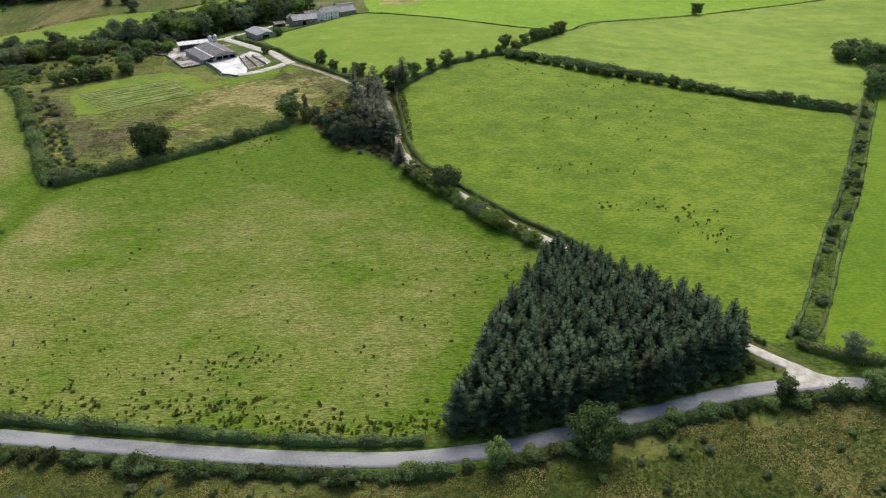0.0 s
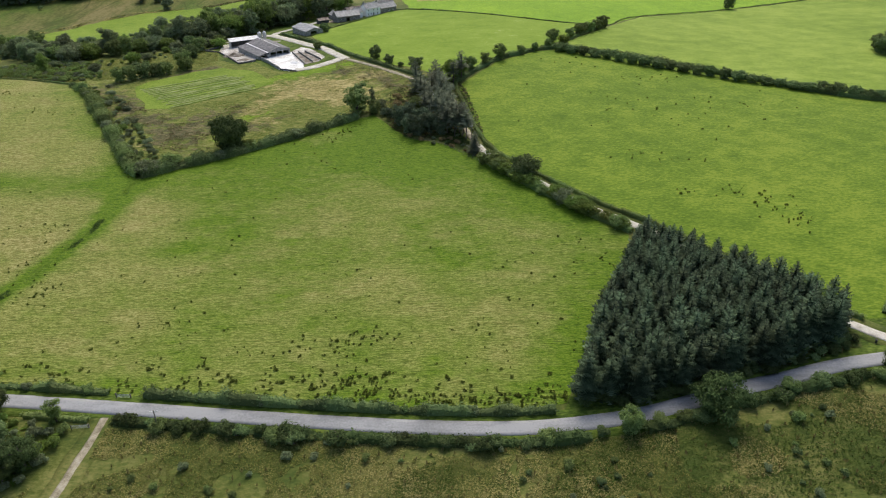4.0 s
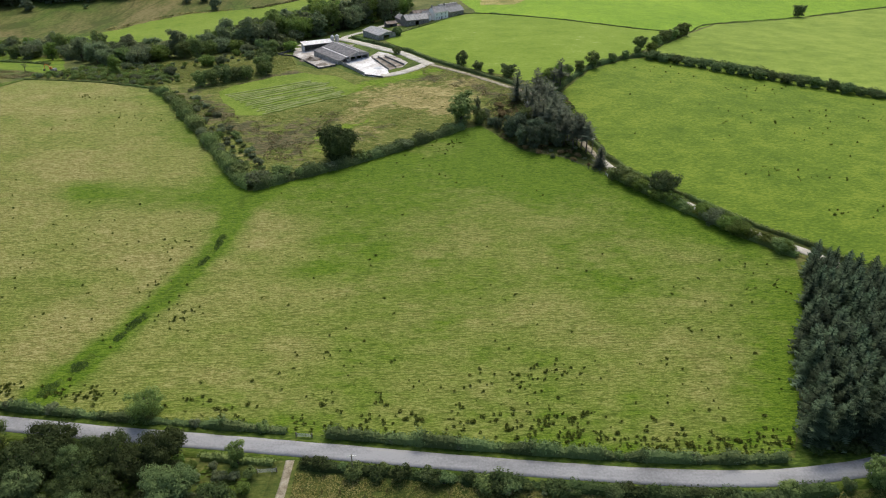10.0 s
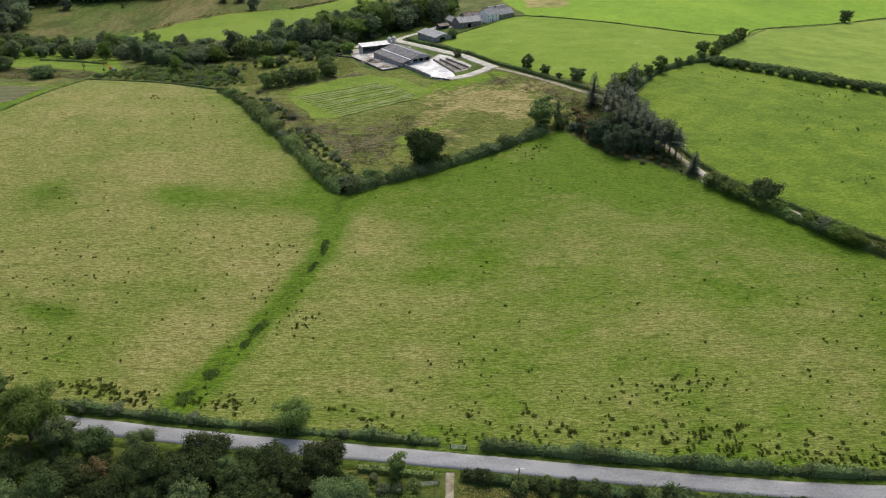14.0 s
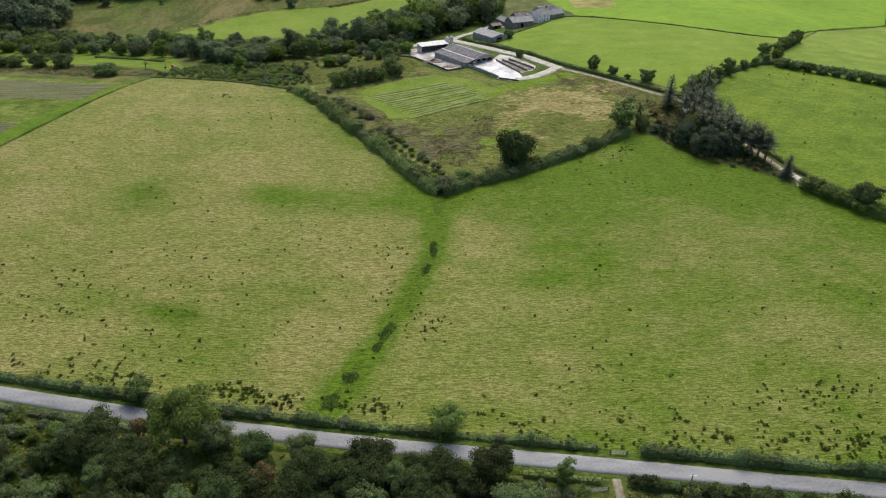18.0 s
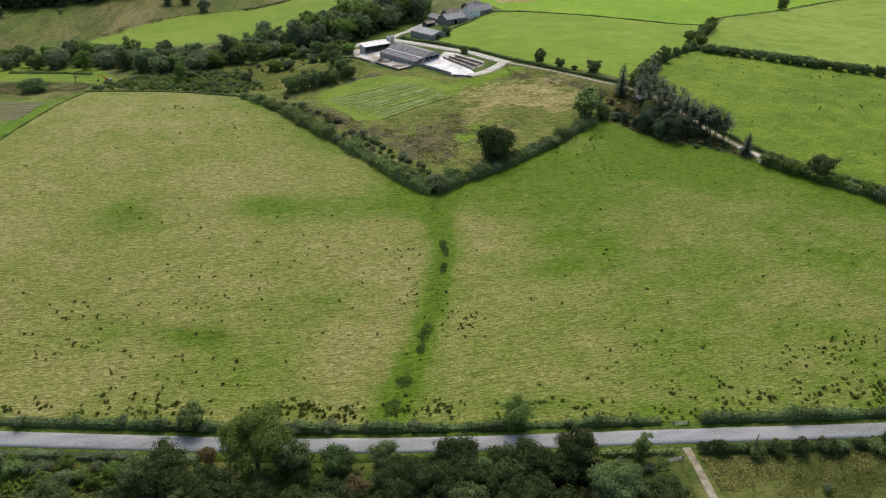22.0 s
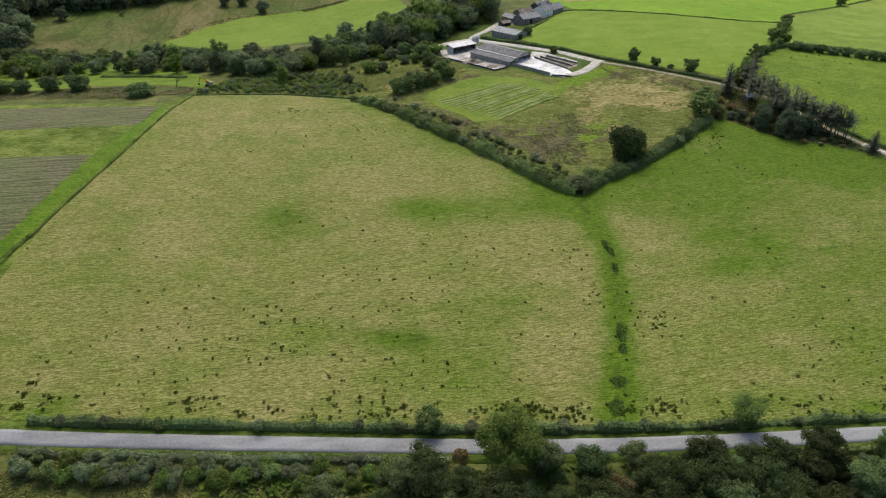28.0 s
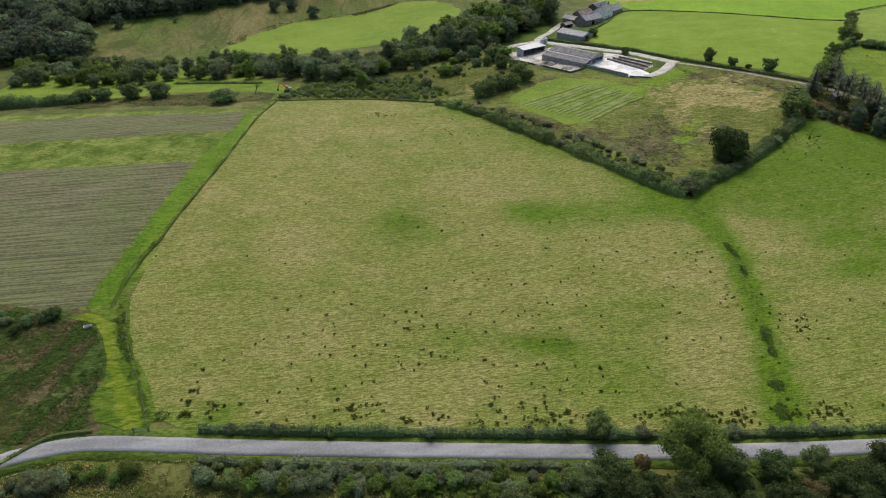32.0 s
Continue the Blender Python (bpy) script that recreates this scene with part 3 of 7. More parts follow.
def tube(path, radii, sides_n=6):
    """A tapering tube along a path, as vertices and faces."""
    v, f = [], []
    path = [np.array(p, float) for p in path]
    for k, (p, r) in enumerate(zip(path, radii)):
        d = path[min(k + 1, len(path) - 1)] - path[max(k - 1, 0)]
        d = d / (np.linalg.norm(d) + 1e-9)
        a = np.cross(d, (0.3, 0.9, 0.1))
        a = a / (np.linalg.norm(a) + 1e-9)
        b = np.cross(d, a)
        for j in range(sides_n):
            g = 2 * math.pi * j / sides_n
            v.append(p + r * (math.cos(g) * a + math.sin(g) * b))
    for k in range(len(path) - 1):
        for j in range(sides_n):
            j2 = (j + 1) % sides_n
            f.append((k * sides_n + j, k * sides_n + j2, (k + 1) * sides_n + j2, (k + 1) * sides_n + j))
    f.append(tuple(range((len(path) - 1) * sides_n, len(path) * sides_n)))
    return v, f


def joined(*pieces):
    v, f = [], []
    for pv, pf in pieces:
        o = len(v)
        v.extend(tuple(q) for q in pv)
        f.extend(tuple(int(i) + o for i in q) for q in pf)
    return v, f


def lump(c, r, rng, squash=0.8):
    """A rough closed core in the middle of a leaf mass."""
    v, f = [], []
    n, m = 6, 3
    for i in range(m + 1):
        th = math.pi * i / m
        for j in range(n):
            g = 2 * math.pi * j / n
            k = r * rng.uniform(0.8, 1.1)
            v.append((c[0] + k * math.sin(th) * math.cos(g), c[1] + k * math.sin(th) * math.sin(g), c[2] + k * squash * math.cos(th)))
    for i in range(m):
        for j in range(n):
            f.append((i * n + j, i * n + (j + 1) % n, (i + 1) * n + (j + 1) % n, (i + 1) * n + j))
    return v, f


# ---- the land ----
def axis(lo, hi, step, far):
    mid = list(np.arange(lo, hi + 0.1, step))
    out, d = [], step
    while (out[-1] if out else hi) < far:
        d *= 1.6
        out.append((out[-1] if out else hi) + d)
    low, d = [], step
    while (low[-1] if low else lo) > -far:
        d *= 1.6
        low.append((low[-1] if low else lo) - d)
    return np.array(low[::-1] + mid + out)


def ground():
    gx, gy = axis(-560, 400, 8, 4500), axis(-40, 740, 8, 4500)
    X, Y = np.meshgrid(gx, gy)
    Z = land(X.ravel(), Y.ravel())
    far = np.maximum(0, Y.ravel() - 760) / 1000 + np.maximum(0, np.abs(X.ravel() + 80) - 520) / 2500
    Z = Z + 40 * np.clip(far, 0, 2.5)
    n = len(gx)
    faces = [(j * n + i, j * n + i + 1, (j + 1) * n + i + 1, (j + 1) * n + i) for j in range(len(gy) - 1) for i in range(n - 1)]
    me = mesh_of("ground", np.c_[X.ravel(), Y.ravel(), Z], faces, [ROUGH])
    me.polygons.foreach_set("use_smooth", [True] * len(me.polygons))
    tagged(new("ground", me), "rolling rough grassland in olive and straw tones", "ground", kind="structure")


ground()

ROAD = [(190, 128), (130, 122), (99, 121), (84, 121.5), (65, 119), (51.5, 115.4), (38, 112), (26, 108.4), (13.5, 105), (2, 103.3), (-10, 102.5), (-26, 103.1), (-45, 105),
        (-70, 108.2), (-97, 112), (-122, 115.3), (-156, 119.6), (-190, 124.6), (-213, 128.8), (-246, 135), (-283, 142), (-307, 147), (-319, 149.5), (-328, 150.6),
        (-336, 150), (-344, 148), (-360, 141), (-400, 118)]
LANE = [(84, 122.5), (81, 127.5), (75, 133), (57, 155), (44, 171), (33, 184.5), (20.5, 197), (9, 212), (-0.5, 225), (-10, 238), (-15, 250), (-19, 267), (-22, 290), (-26, 307), (-32, 319),
        (-46, 334), (-65, 354.5), (-83.5, 372)]
V_HEDGE = [(-214, 338), (-203, 327), (-180, 291), (-160, 259), (-149, 241), (-142, 233.5)]
V_HEDGE_E = [(-142, 233.5), (-132, 239.5), (-120, 246), (-106, 254), (-83, 270), (-66, 283)]
MAIN = [(-1, 109.5), (13, 139), (27, 171), (29, 180), (18, 194), (3, 212), (-13, 237), (-28, 252), (-44, 260), (-58, 285), (-66, 282), (-83, 268), (-108, 252), (-132, 238), (-143, 231),
        (-160, 257), (-180, 290), (-203, 325), (-216, 339), (-250, 353), (-288, 360), (-295.5, 335), (-306, 286), (-319, 239), (-324, 213), (-325.7, 201), (-323.5, 188.4), (-320.1, 176.7), (-314.5, 165.6), (-312, 156.5), (-304, 151), (-283, 147),
        (-246, 140), (-210, 133), (-170, 126.5), (-122, 120), (-88, 115), (-45, 109.5), (-10, 107)]
DITCH = [(-143, 229), (-144, 213), (-144, 198), (-150, 177), (-157, 157), (-164, 141), (-169, 130)]


def dist(x, y, line):
    a, b = np.asarray(line[:-1], float), np.asarray(line[1:], float)
    ab, p = b - a, np.array((x, y))
    t = np.clip(((p - a) * ab).sum(1) / ((ab * ab).sum(1)), 0, 1)
    return float(np.min(np.linalg.norm(a + ab * t[:, None] - p, axis=1)))


def lushness(x, y):
    """How green the big pasture is: dry to the west, lush along ditch, hedges and hollows."""
    s = 0.06 + 0.44 / (1 + math.exp(-(x + 123 - 0.25 * (y - 150)) / 16)) + 0.07 / (1 + math.exp(-(x + 20) / 22)) + 0.28 / (1 + math.exp(-(y - 195) / 18)) * (1 / (1 + math.exp(-(x + 125) / 12)))
    s += 0.16 * math.exp(-((y - 270) / 45) ** 2) * (x > -140)
    s += 1.3 * math.exp(-(dist(x, y, DITCH) / 4.3) ** 2)
    s += 0.95 * math.exp(-(dist(x, y, [(-204, 231), (-178, 229), (-146, 226)]) / 8.5) ** 2)
    s += 0.65 * math.exp(-(dist(x, y, V_HEDGE) / 12.0) ** 2) + 0.50 * math.exp(-(dist(x, y, V_HEDGE_E) / 12.0) ** 2)
    s += 0.42 * math.exp(-(dist(x, y, [(-2, 112), (28, 172), (-14, 238), (-58, 283)]) / 9.0) ** 2)
    s += 0.30 * math.exp(-(dist(x, y, ROAD) / 13.0) ** 2)
    s += 0.22 * math.exp(-(dist(x, y, [(-300, 152), (-314, 156), (-321, 176), (-326, 200)]) / 3.0) ** 2)
    for px, py, rx, ry, k in ((-242, 226, 11, 14, 0.35), (-214, 165.5, 8, 4.5, 0.55), (-204, 176, 14, 4, 0.4), (-235, 172, 9, 4, 0.35), (-182, 174, 6, 6, 0.3), (-100, 236, 36, 18, 0.28), (-128, 222, 14, 12, 0.3), (-198, 168, 16, 5, 0.30), (-131, 188, 6, 4, 0.45), (-112, 183, 9, 4, 0.5), (-110, 200, 7, 10, 0.35), (-219.5, 166, 6, 3, 0.9), (-212, 164, 4, 2.2, 0.6), (-205, 160, 9, 6, 0.3), (-246, 231, 8, 9, 0.6), (-232, 228, 12, 6, 0.3), (-201, 153, 12, 5, 0.25), (-100, 205, 14, 24, 0.22), (-60, 235, 30, 20, 0.18),
                              (-262, 200, 22, 10, 0.12), (-225, 222, 25, 7, 0.2), (-255, 180, 18, 6, 0.16), (-75, 266, 12, 7, -0.45), (-240, 318, 30, 12, -0.1), (-130, 165, 12, 18, -0.10), (-35, 138, 40, 22, -0.18), (-306, 178, 12, 22, -0.16)):
        s += k * math.exp(-((x - px) / rx) ** 2 - ((y - py) / ry) ** 2)
    s += 0.30 * noise.noise((x * 0.03, y * 0.05, 3.3)) + 0.12 * noise.noise((x * 0.09, y * 0.13, 6.1))
    return s


drape("field_main", MAIN, PASTURE, 0.10, 2.5, "large grazed pasture, straw tones turning to green", {"lush": lushness})
drape("field_east", [(78, 136), (39, 187), (24, 201), (11, 216), (-3, 232), (-9, 250), (-15, 268), (-17, 300), (-21, 318), (0, 353), (22, 372), (33, 375), (64, 365), (114, 332), (156, 303), (177, 295),
      (171, 274), (139, 218), (115, 181), (95, 146), (87, 136)], MEADOW_A, 0.10, 8, "even green grazing meadow beside the lane")
drape("field_far_east", [(35, 381), (64, 368), (114, 335), (178, 299), (206, 328), (245, 385), (330, 480), (372, 606), (240, 555), (190, 528), (105, 476), (79, 441), (52, 406)], MEADOW_B, 0.10, 8,
      "pale green meadow beyond the tall hedge")
drape("field_north", [(-84, 381), (-64, 360), (-42, 347), (-26, 328), (-1, 357), (30, 382), (50, 409), (74, 440), (45, 444), (-52, 492), (-66, 487), (-82, 464), (-98, 447), (-108, 425)], MEADOW_E, 0.12, 8,
      "light green grazing field beside the farmhouse")
drape("field_top", [(-50, 495), (45, 446), (78, 444), (105, 479), (237, 557), (372, 610), (380, 720), (-20, 720), (-62, 560)], MEADOW_C, 0.10, 8, "bright green field on the far rise, sunlight in its tone")
drape("field_vivid", [(91.5, 133), (98.5, 147), (118.5, 181), (142.5, 216), (175.5, 273), (206.5, 324), (243, 380), (310, 440), (440, 440), (440, 136), (190, 133), (130, 128)], MEADOW_D, 0.10, 8, "vivid green reseeded field")
drape("stripe_plot", [(-183, 334), (-178, 342), (-171.7, 347.3), (-159.6, 357.3), (-145.5, 362.4), (-126.5, 354.2), (-113, 336), (-118.1, 326.4), (-132.4, 316.8), (-153, 301.5), (-164, 302.5), (-173, 316)], PLOT, 0.16, 4,
      "small mown plot of bright grass", wobble=2)
drape("bare_patch", [(-46, 523), (-22, 521.5), (-13, 540), (-16, 560), (-45, 566)], TAN, 0.16, 6, "bare tan ground in a far field corner", wobble=3)
BROWN_BAND = [(-196, 334), (-178, 312), (-162, 291), (-146, 271), (-130, 256)]


def tan_share(x, y):
    """Seeding straw grass: the north-east of the paddock and odd patches."""
    return sum(k * math.exp(-((x - px) / rx) ** 2 - ((y - py) / ry) ** 2) for px, py, rx, ry, k in ((-82, 321, 21, 17, 0.95), (-104, 312, 12, 13, 0.45), (-70, 308, 12, 10, 0.6), (-112, 288, 14, 12, 0.25), (-60, 340, 14, 8, 0.4), (-188, 362, 12, 12, 0.6))) + 0.05


def brown_share(x, y):
    """Brown rush and bracken: a band inside the hedge and the middle of the paddock."""
    s = 0.62 * math.exp(-(dist(x, y, BROWN_BAND) / 9) ** 2) + 0.75 * math.exp(-(dist(x, y, [(-172, 347), (-160, 360), (-150, 365)]) / 4) ** 2) + 0.6 * math.exp(-(dist(x, y, [(-84, 352), (-62, 334), (-48, 318)]) / 6) ** 2)
    return s + sum(k * math.exp(-((x - px) / rx) ** 2 - ((y - py) / ry) ** 2) for px, py, rx, ry, k in ((-132, 281, 13, 11, 0.65), (-112, 277, 12, 8, 0.4), (-122, 300, 10, 9, 0.4), (-96, 345, 10, 4, 0.3)))


def green_share(x, y):
    """Fresh green: below the yard, and flecks round the oak."""
    return 0.95 * math.exp(-(dist(x, y, [(-118, 334), (-104, 345), (-90, 350), (-78, 360)]) / 5.5) ** 2) + 0.45 * math.exp(-(dist(x, y, [(-124, 268), (-120, 282), (-104, 292)]) / 7) ** 2)


drape("paddock", [(-208, 340), (-200, 328), (-178, 294), (-158, 262), (-142, 235), (-132, 241), (-112, 256), (-86, 273), (-66, 286), (-52, 292), (-42, 308), (-38, 322), (-50, 336), (-66, 352), (-80, 366),
                  (-92, 359), (-104, 351), (-113, 352), (-131, 371), (-140, 369), (-152, 382), (-172, 398), (-190, 404), (-204, 392), (-216, 372), (-220, 350)], RANK, 0.10, 3.0, "rank paddock of sedge, straw grass and brown rush",
      {"tan": tan_share, "brown": brown_share, "lush": green_share}, 2.0)
drape("hillside", [(-425, 520), (-336, 524), (-290, 508), (-237, 506), (-178, 504), (-148, 560), (-140, 640), (-180, 720), (-520, 720), (-450, 620)], HILL, 0.10, 8, "brown green bracken hillside across the valley", wobble=3)
drape("hill_meadow", [(-338, 528), (-330, 548), (-321, 560), (-309, 587), (-284, 615), (-249, 621), (-217, 630), (-189, 647), (-168, 638), (-156, 614), (-154, 578), (-165, 530), (-176, 500), (-237, 498), (-290, 499), (-320, 506)], MEADOW_F, 0.16, 8,
      "bright strip of meadow on the hillside", wobble=3)
drape("valley_meadow", [(-440, 405), (-398, 398), (-360, 392), (-345, 400), (-300, 385), (-287, 376), (-280, 385), (-300, 425), (-345, 450), (-340, 478), (-440, 482)], MEADOW_A, 0.10, 8, "small green meadows along the stream", wobble=2)
drape("crop_margin", [(-440, 380), (-300, 350), (-289, 361), (-295.5, 335), (-306, 286), (-319, 239), (-325, 208), (-330, 198), (-336, 197), (-360, 206), (-440, 235)], MARGIN_GRASS, 0.09, 6, "bright green crop margin", wobble=1)
drape("stubble_strip", [(-440, 369), (-301, 345), (-306, 318), (-440, 331)], STUBBLE, 0.14, 6, "grey brown stubble strip")
teeth = []
for i in range(29):
    u = i / 28
    teeth += [(-316 - 19.5 * u, 287 - 86 * u), (-318.3 - 19.5 * u - 0.8 * (i % 3 == 1), 285.6 - 86 * u)]
drape("stubble_field", [(-440, 300)] + teeth + [(-345, 199), (-362, 206), (-440, 240)], STUBBLE, 0.14, 6, "grey brown stubble field with drill rows")
drape("lush_strip", [(-301, 347), (-297.5, 335), (-308, 286), (-321, 239), (-327, 208), (-331, 200), (-336.5, 200), (-325, 250), (-317, 287), (-307, 318)], STRIP, 0.12, 3, "lush green strip along the field boundary", wobble=0.6)


def moor_brown(x, y):
    """Brown bands of heather and rush that cross the moor aslant."""
    a, b = x * 0.91 - y * 0.41, x * 0.41 + y * 0.91
    return 0.46 + 1.2 * noise.noise((a * 0.16, b * 0.035, 2.2)) - 0.6 * math.exp(-(dist(x, y, [(-332, 190), (-327.4, 178.5), (-327, 164), (-326, 154)]) / 3.5) ** 2)


def track_core(x, y):
    """Yellower trodden middle of the track."""
    return 1.0 - dist(x, y, [(-336, 195.5), (-329.6, 190), (-324.2, 174.5), (-319.2, 162), (-316.5, 153)]) / 3.4


drape("moor_corner", [(-440, 242), (-362, 209), (-343, 201), (-333, 198), (-328, 184), (-325, 168), (-324, 153), (-345, 151), (-362, 145), (-440, 105)], MOORLAND, 0.10, 2.5, "dark rushy moor with brown bands", {"brown": moor_brown}, 2)
drape("green_track", [(-340, 196), (-333, 199), (-328, 204), (-325.2, 201), (-323, 188.4), (-319.6, 176.7), (-314, 165.6), (-311.5, 156.5), (-313, 153), (-318, 152.5), (-325, 157.3), (-327.6, 164.4), (-325.3, 171), (-326.7, 177.8), (-329.4, 186.3), (-333, 192)], TRACK_MIX, 0.14, 1.5,
      "overgrown green track to the stubble", {"core": track_core}, 1.0)
drape("scrub_ground", [(-292, 364), (-262, 357), (-214, 342), (-190, 338), (-172, 352), (-150, 372), (-160, 405), (-165, 425), (-215, 408), (-250, 396), (-278, 392)], RANK, 0.075, 6, "rank green ground of the scrub", wobble=3)
drape("farm_grass", [(-170, 402), (-152, 372), (-132, 370), (-113, 350), (-84, 360), (-78, 373), (-95, 398), (-120, 430), (-98, 450), (-90, 468), (-60, 498), (-64, 515), (-112, 500), (-142, 458), (-168, 430)], VERGE, 0.07, 6,
      "green grass round the farm", wobble=2)
drape("junction_grass", [(72, 122), (84, 120), (120, 123), (195, 130), (195, 135), (96, 136), (88, 141), (76, 138)], VERGE, 0.05, 5, "grassy corner at the junction")
drape("plantation_grass", [(-4, 104), (4, 118), (16, 146), (30, 178), (36, 181), (40, 168), (30, 130), (22, 113), (8, 106)], VERGE, 0.05, 5, "grass along the plantation fence")
BANK_LINE = [(86.5, 136), (96.5, 149), (117, 183), (139.5, 217.5), (173, 274), (204, 325)]
ribbon("bank_grass", BANK_LINE, 6.4, VERGE, 0.14, "rough grassy field bank", "verge", 0.8)
ribbon("lane_verge", LANE, 9.0, ROUGH, 0.05, "grassy lane verge", "verge", 0.8)
ribbon("verge", ROAD, 9.5, VERGE, 0.06, "grassy road verge", "verge", 0.6)
ribbon("road", ROAD, 4.3, ASPHALT, 0.16, "narrow worn grey country road", "road")
drape("road_mouth", [(77, 120), (79.5, 126.5), (82.2, 128.5), (86, 125), (93, 121.5)], GRAVEL, 0.21, 4, "pale gravel mouth of the lane", category="road")
ribbon("lane", LANE[:11], 3.3, GRAVEL, 0.16, "pale gravel farm lane", "lane", 0.35)
ribbon("lane_middle", LANE[10:15], 2.4, DIRT, 0.163, "earthy stretch of lane beside the spinney", "lane", 0.5)
ribbon("lane_top", LANE[14:], 2.5, DIRT, 0.165, "narrow earthy end of the farm lane", "lane", 0.4)
ribbon("drive", [(-80, 369), (-87.3, 379.5), (-95.8, 392.8), (-106.7, 404.5), (-116.6, 416.7), (-127, 429.2), (-133, 436.8), (-139, 440), (-150, 438), (-160, 428)], 5.4, GRAVEL, 0.18, "pale gravel farm drive", "drive", 0.5)
ribbon("house_drive", [(-132, 434), (-133.9, 443.7), (-128.4, 451.9), (-123, 456.9), (-112, 472), (-104, 482)], 4.6, GRAVEL, 0.19, "pale gravel drive to the house", "drive", 0.5)
TRACK = [(-106.2, 110), (-106.4, 103), (-107, 95), (-108, 84), (-112, 60), (-120, 30)]
ribbon("track_grass", TRACK, 7.0, ROUGH, 0.08, "green grass beside the dirt track", "track", 0.8)
ribbon("field_track", TRACK, 1.9, DIRT, 0.13, "worn earthy farm track", "track", 0.3)
ribbon("yard_drive", [(-81.5, 371.5), (-87.6, 363.5), (-97, 355.5), (-104.5, 353)], 5.5, GRAVEL, 0.19, "pale gravel sweep into the yard", "drive", 0.4)
drape("yard", [(-129, 379), (-113.5, 354.5), (-107, 350.5), (-101, 357), (-102, 363), (-110, 378), (-112, 389), (-124, 387)], CONCRETE, 0.20, 4, "pale concrete farmyard", wobble=0.2, category="yard")
drape("yard_upper", [(-161, 421), (-140, 424), (-125, 420), (-132, 405), (-146, 400), (-131, 379), (-131, 372.5), (-138, 371), (-158, 402)], YARD_DIRT, 0.20, 4, "dirty pale concrete behind the shed", wobble=0.4, category="yard")
drape("feed_yard", [(-102.5, 361), (-94.5, 366.5), (-91.8, 374), (-103.5, 394), (-109.5, 399), (-114, 388.5), (-110.5, 376)], YARD_DIRT, 0.19, 4, "dirty concrete beside the feed walls", wobble=0.4, category="yard")
drape("house_yard", [(-107, 470), (-96, 477), (-86, 492), (-76, 510), (-64, 502), (-80, 486), (-90, 474), (-98, 464)], MUD, 0.20, 4, "bare farm courtyard", wobble=0.4, category="yard")


# ---- plants ----
def limbs(rng, height, spread, base_r, n=6, fork=0.35):
    """A trunk that leans a little, with limbs that rise into the crown."""
    lean = rng.normal(0, 0.04, 2) * height
    path = [(0, 0, -0.5), (lean[0] * 0.2, lean[1] * 0.2, height * 0.2), (lean[0] * 0.6, lean[1] * 0.6, height * 0.5), (lean[0], lean[1], height * 0.85)]
    pieces = [tube(path, [base_r * 1.25, base_r, base_r * 0.7, base_r * 0.2], 7)]
    tips = []
    for k in range(n):
        g = 2 * math.pi * (k + rng.uniform(-0.3, 0.3)) / n
        z0 = height * rng.uniform(fork, 0.62)
        e = np.array((math.cos(g) * spread * rng.uniform(0.6, 0.95), math.sin(g) * spread * rng.uniform(0.6, 0.95), z0 + height * rng.uniform(0.12, 0.3)))
        s = np.array((lean[0] * z0 / height, lean[1] * z0 / height, z0))
        m = (s + e) / 2 + (0, 0, height * 0.03)
        pieces.append(tube([s, m, e], [base_r * 0.5, base_r * 0.33, base_r * 0.12], 5))
        tips.append(e)
    return joined(*pieces), tips


def broadleaf(seed, height, width, leaf, count, low=0.28, lobes=16, droop=0.0, inner=0.68, core=0.62):
    """Trunk and crown meshes of a broad-leaved tree: leaf masses on the limbs with gaps between."""
    rng = np.random.default_rng(seed)
    trunk, tips = limbs(rng, height, width / 2, 0.028 * height + 0.05, 6, max(0.15, low))
    mid = np.array((0, 0, height * (low + 1) / 2))
    half = np.array((width / 2, width / 2, height * (1 - low) / 2))
    blobs = [(mid + (0, 0, -0.05 * height), min(width, height * (1 - low)) * 0.33)]
    for k in range(lobes):
        d = rng.normal(0, 1, 3)
        d /= np.linalg.norm(d)
        d[2] = d[2] * 0.9 + 0.12
        r = width * rng.uniform(0.075, 0.17)
        blobs.append((mid + d * (half - r * 0.8) * rng.uniform(inner, 1.04), r))
    for e in tips:
        blobs.append((e, width * rng.uniform(0.14, 0.20)))
    for k in range(lobes // 4 if low < 0.1 else 0):
        g, r = rng.uniform(0, 2 * math.pi), width * rng.uniform(0.10, 0.17)
        a = width * rng.uniform(0.15, 0.32)
        blobs.append((np.array((math.cos(g) * a, math.sin(g) * a, height * low + r * rng.uniform(0.4, 1.0))), r))
    return trunk, leaf_mass(blobs, count, leaf, rng, 0.85, droop, core)


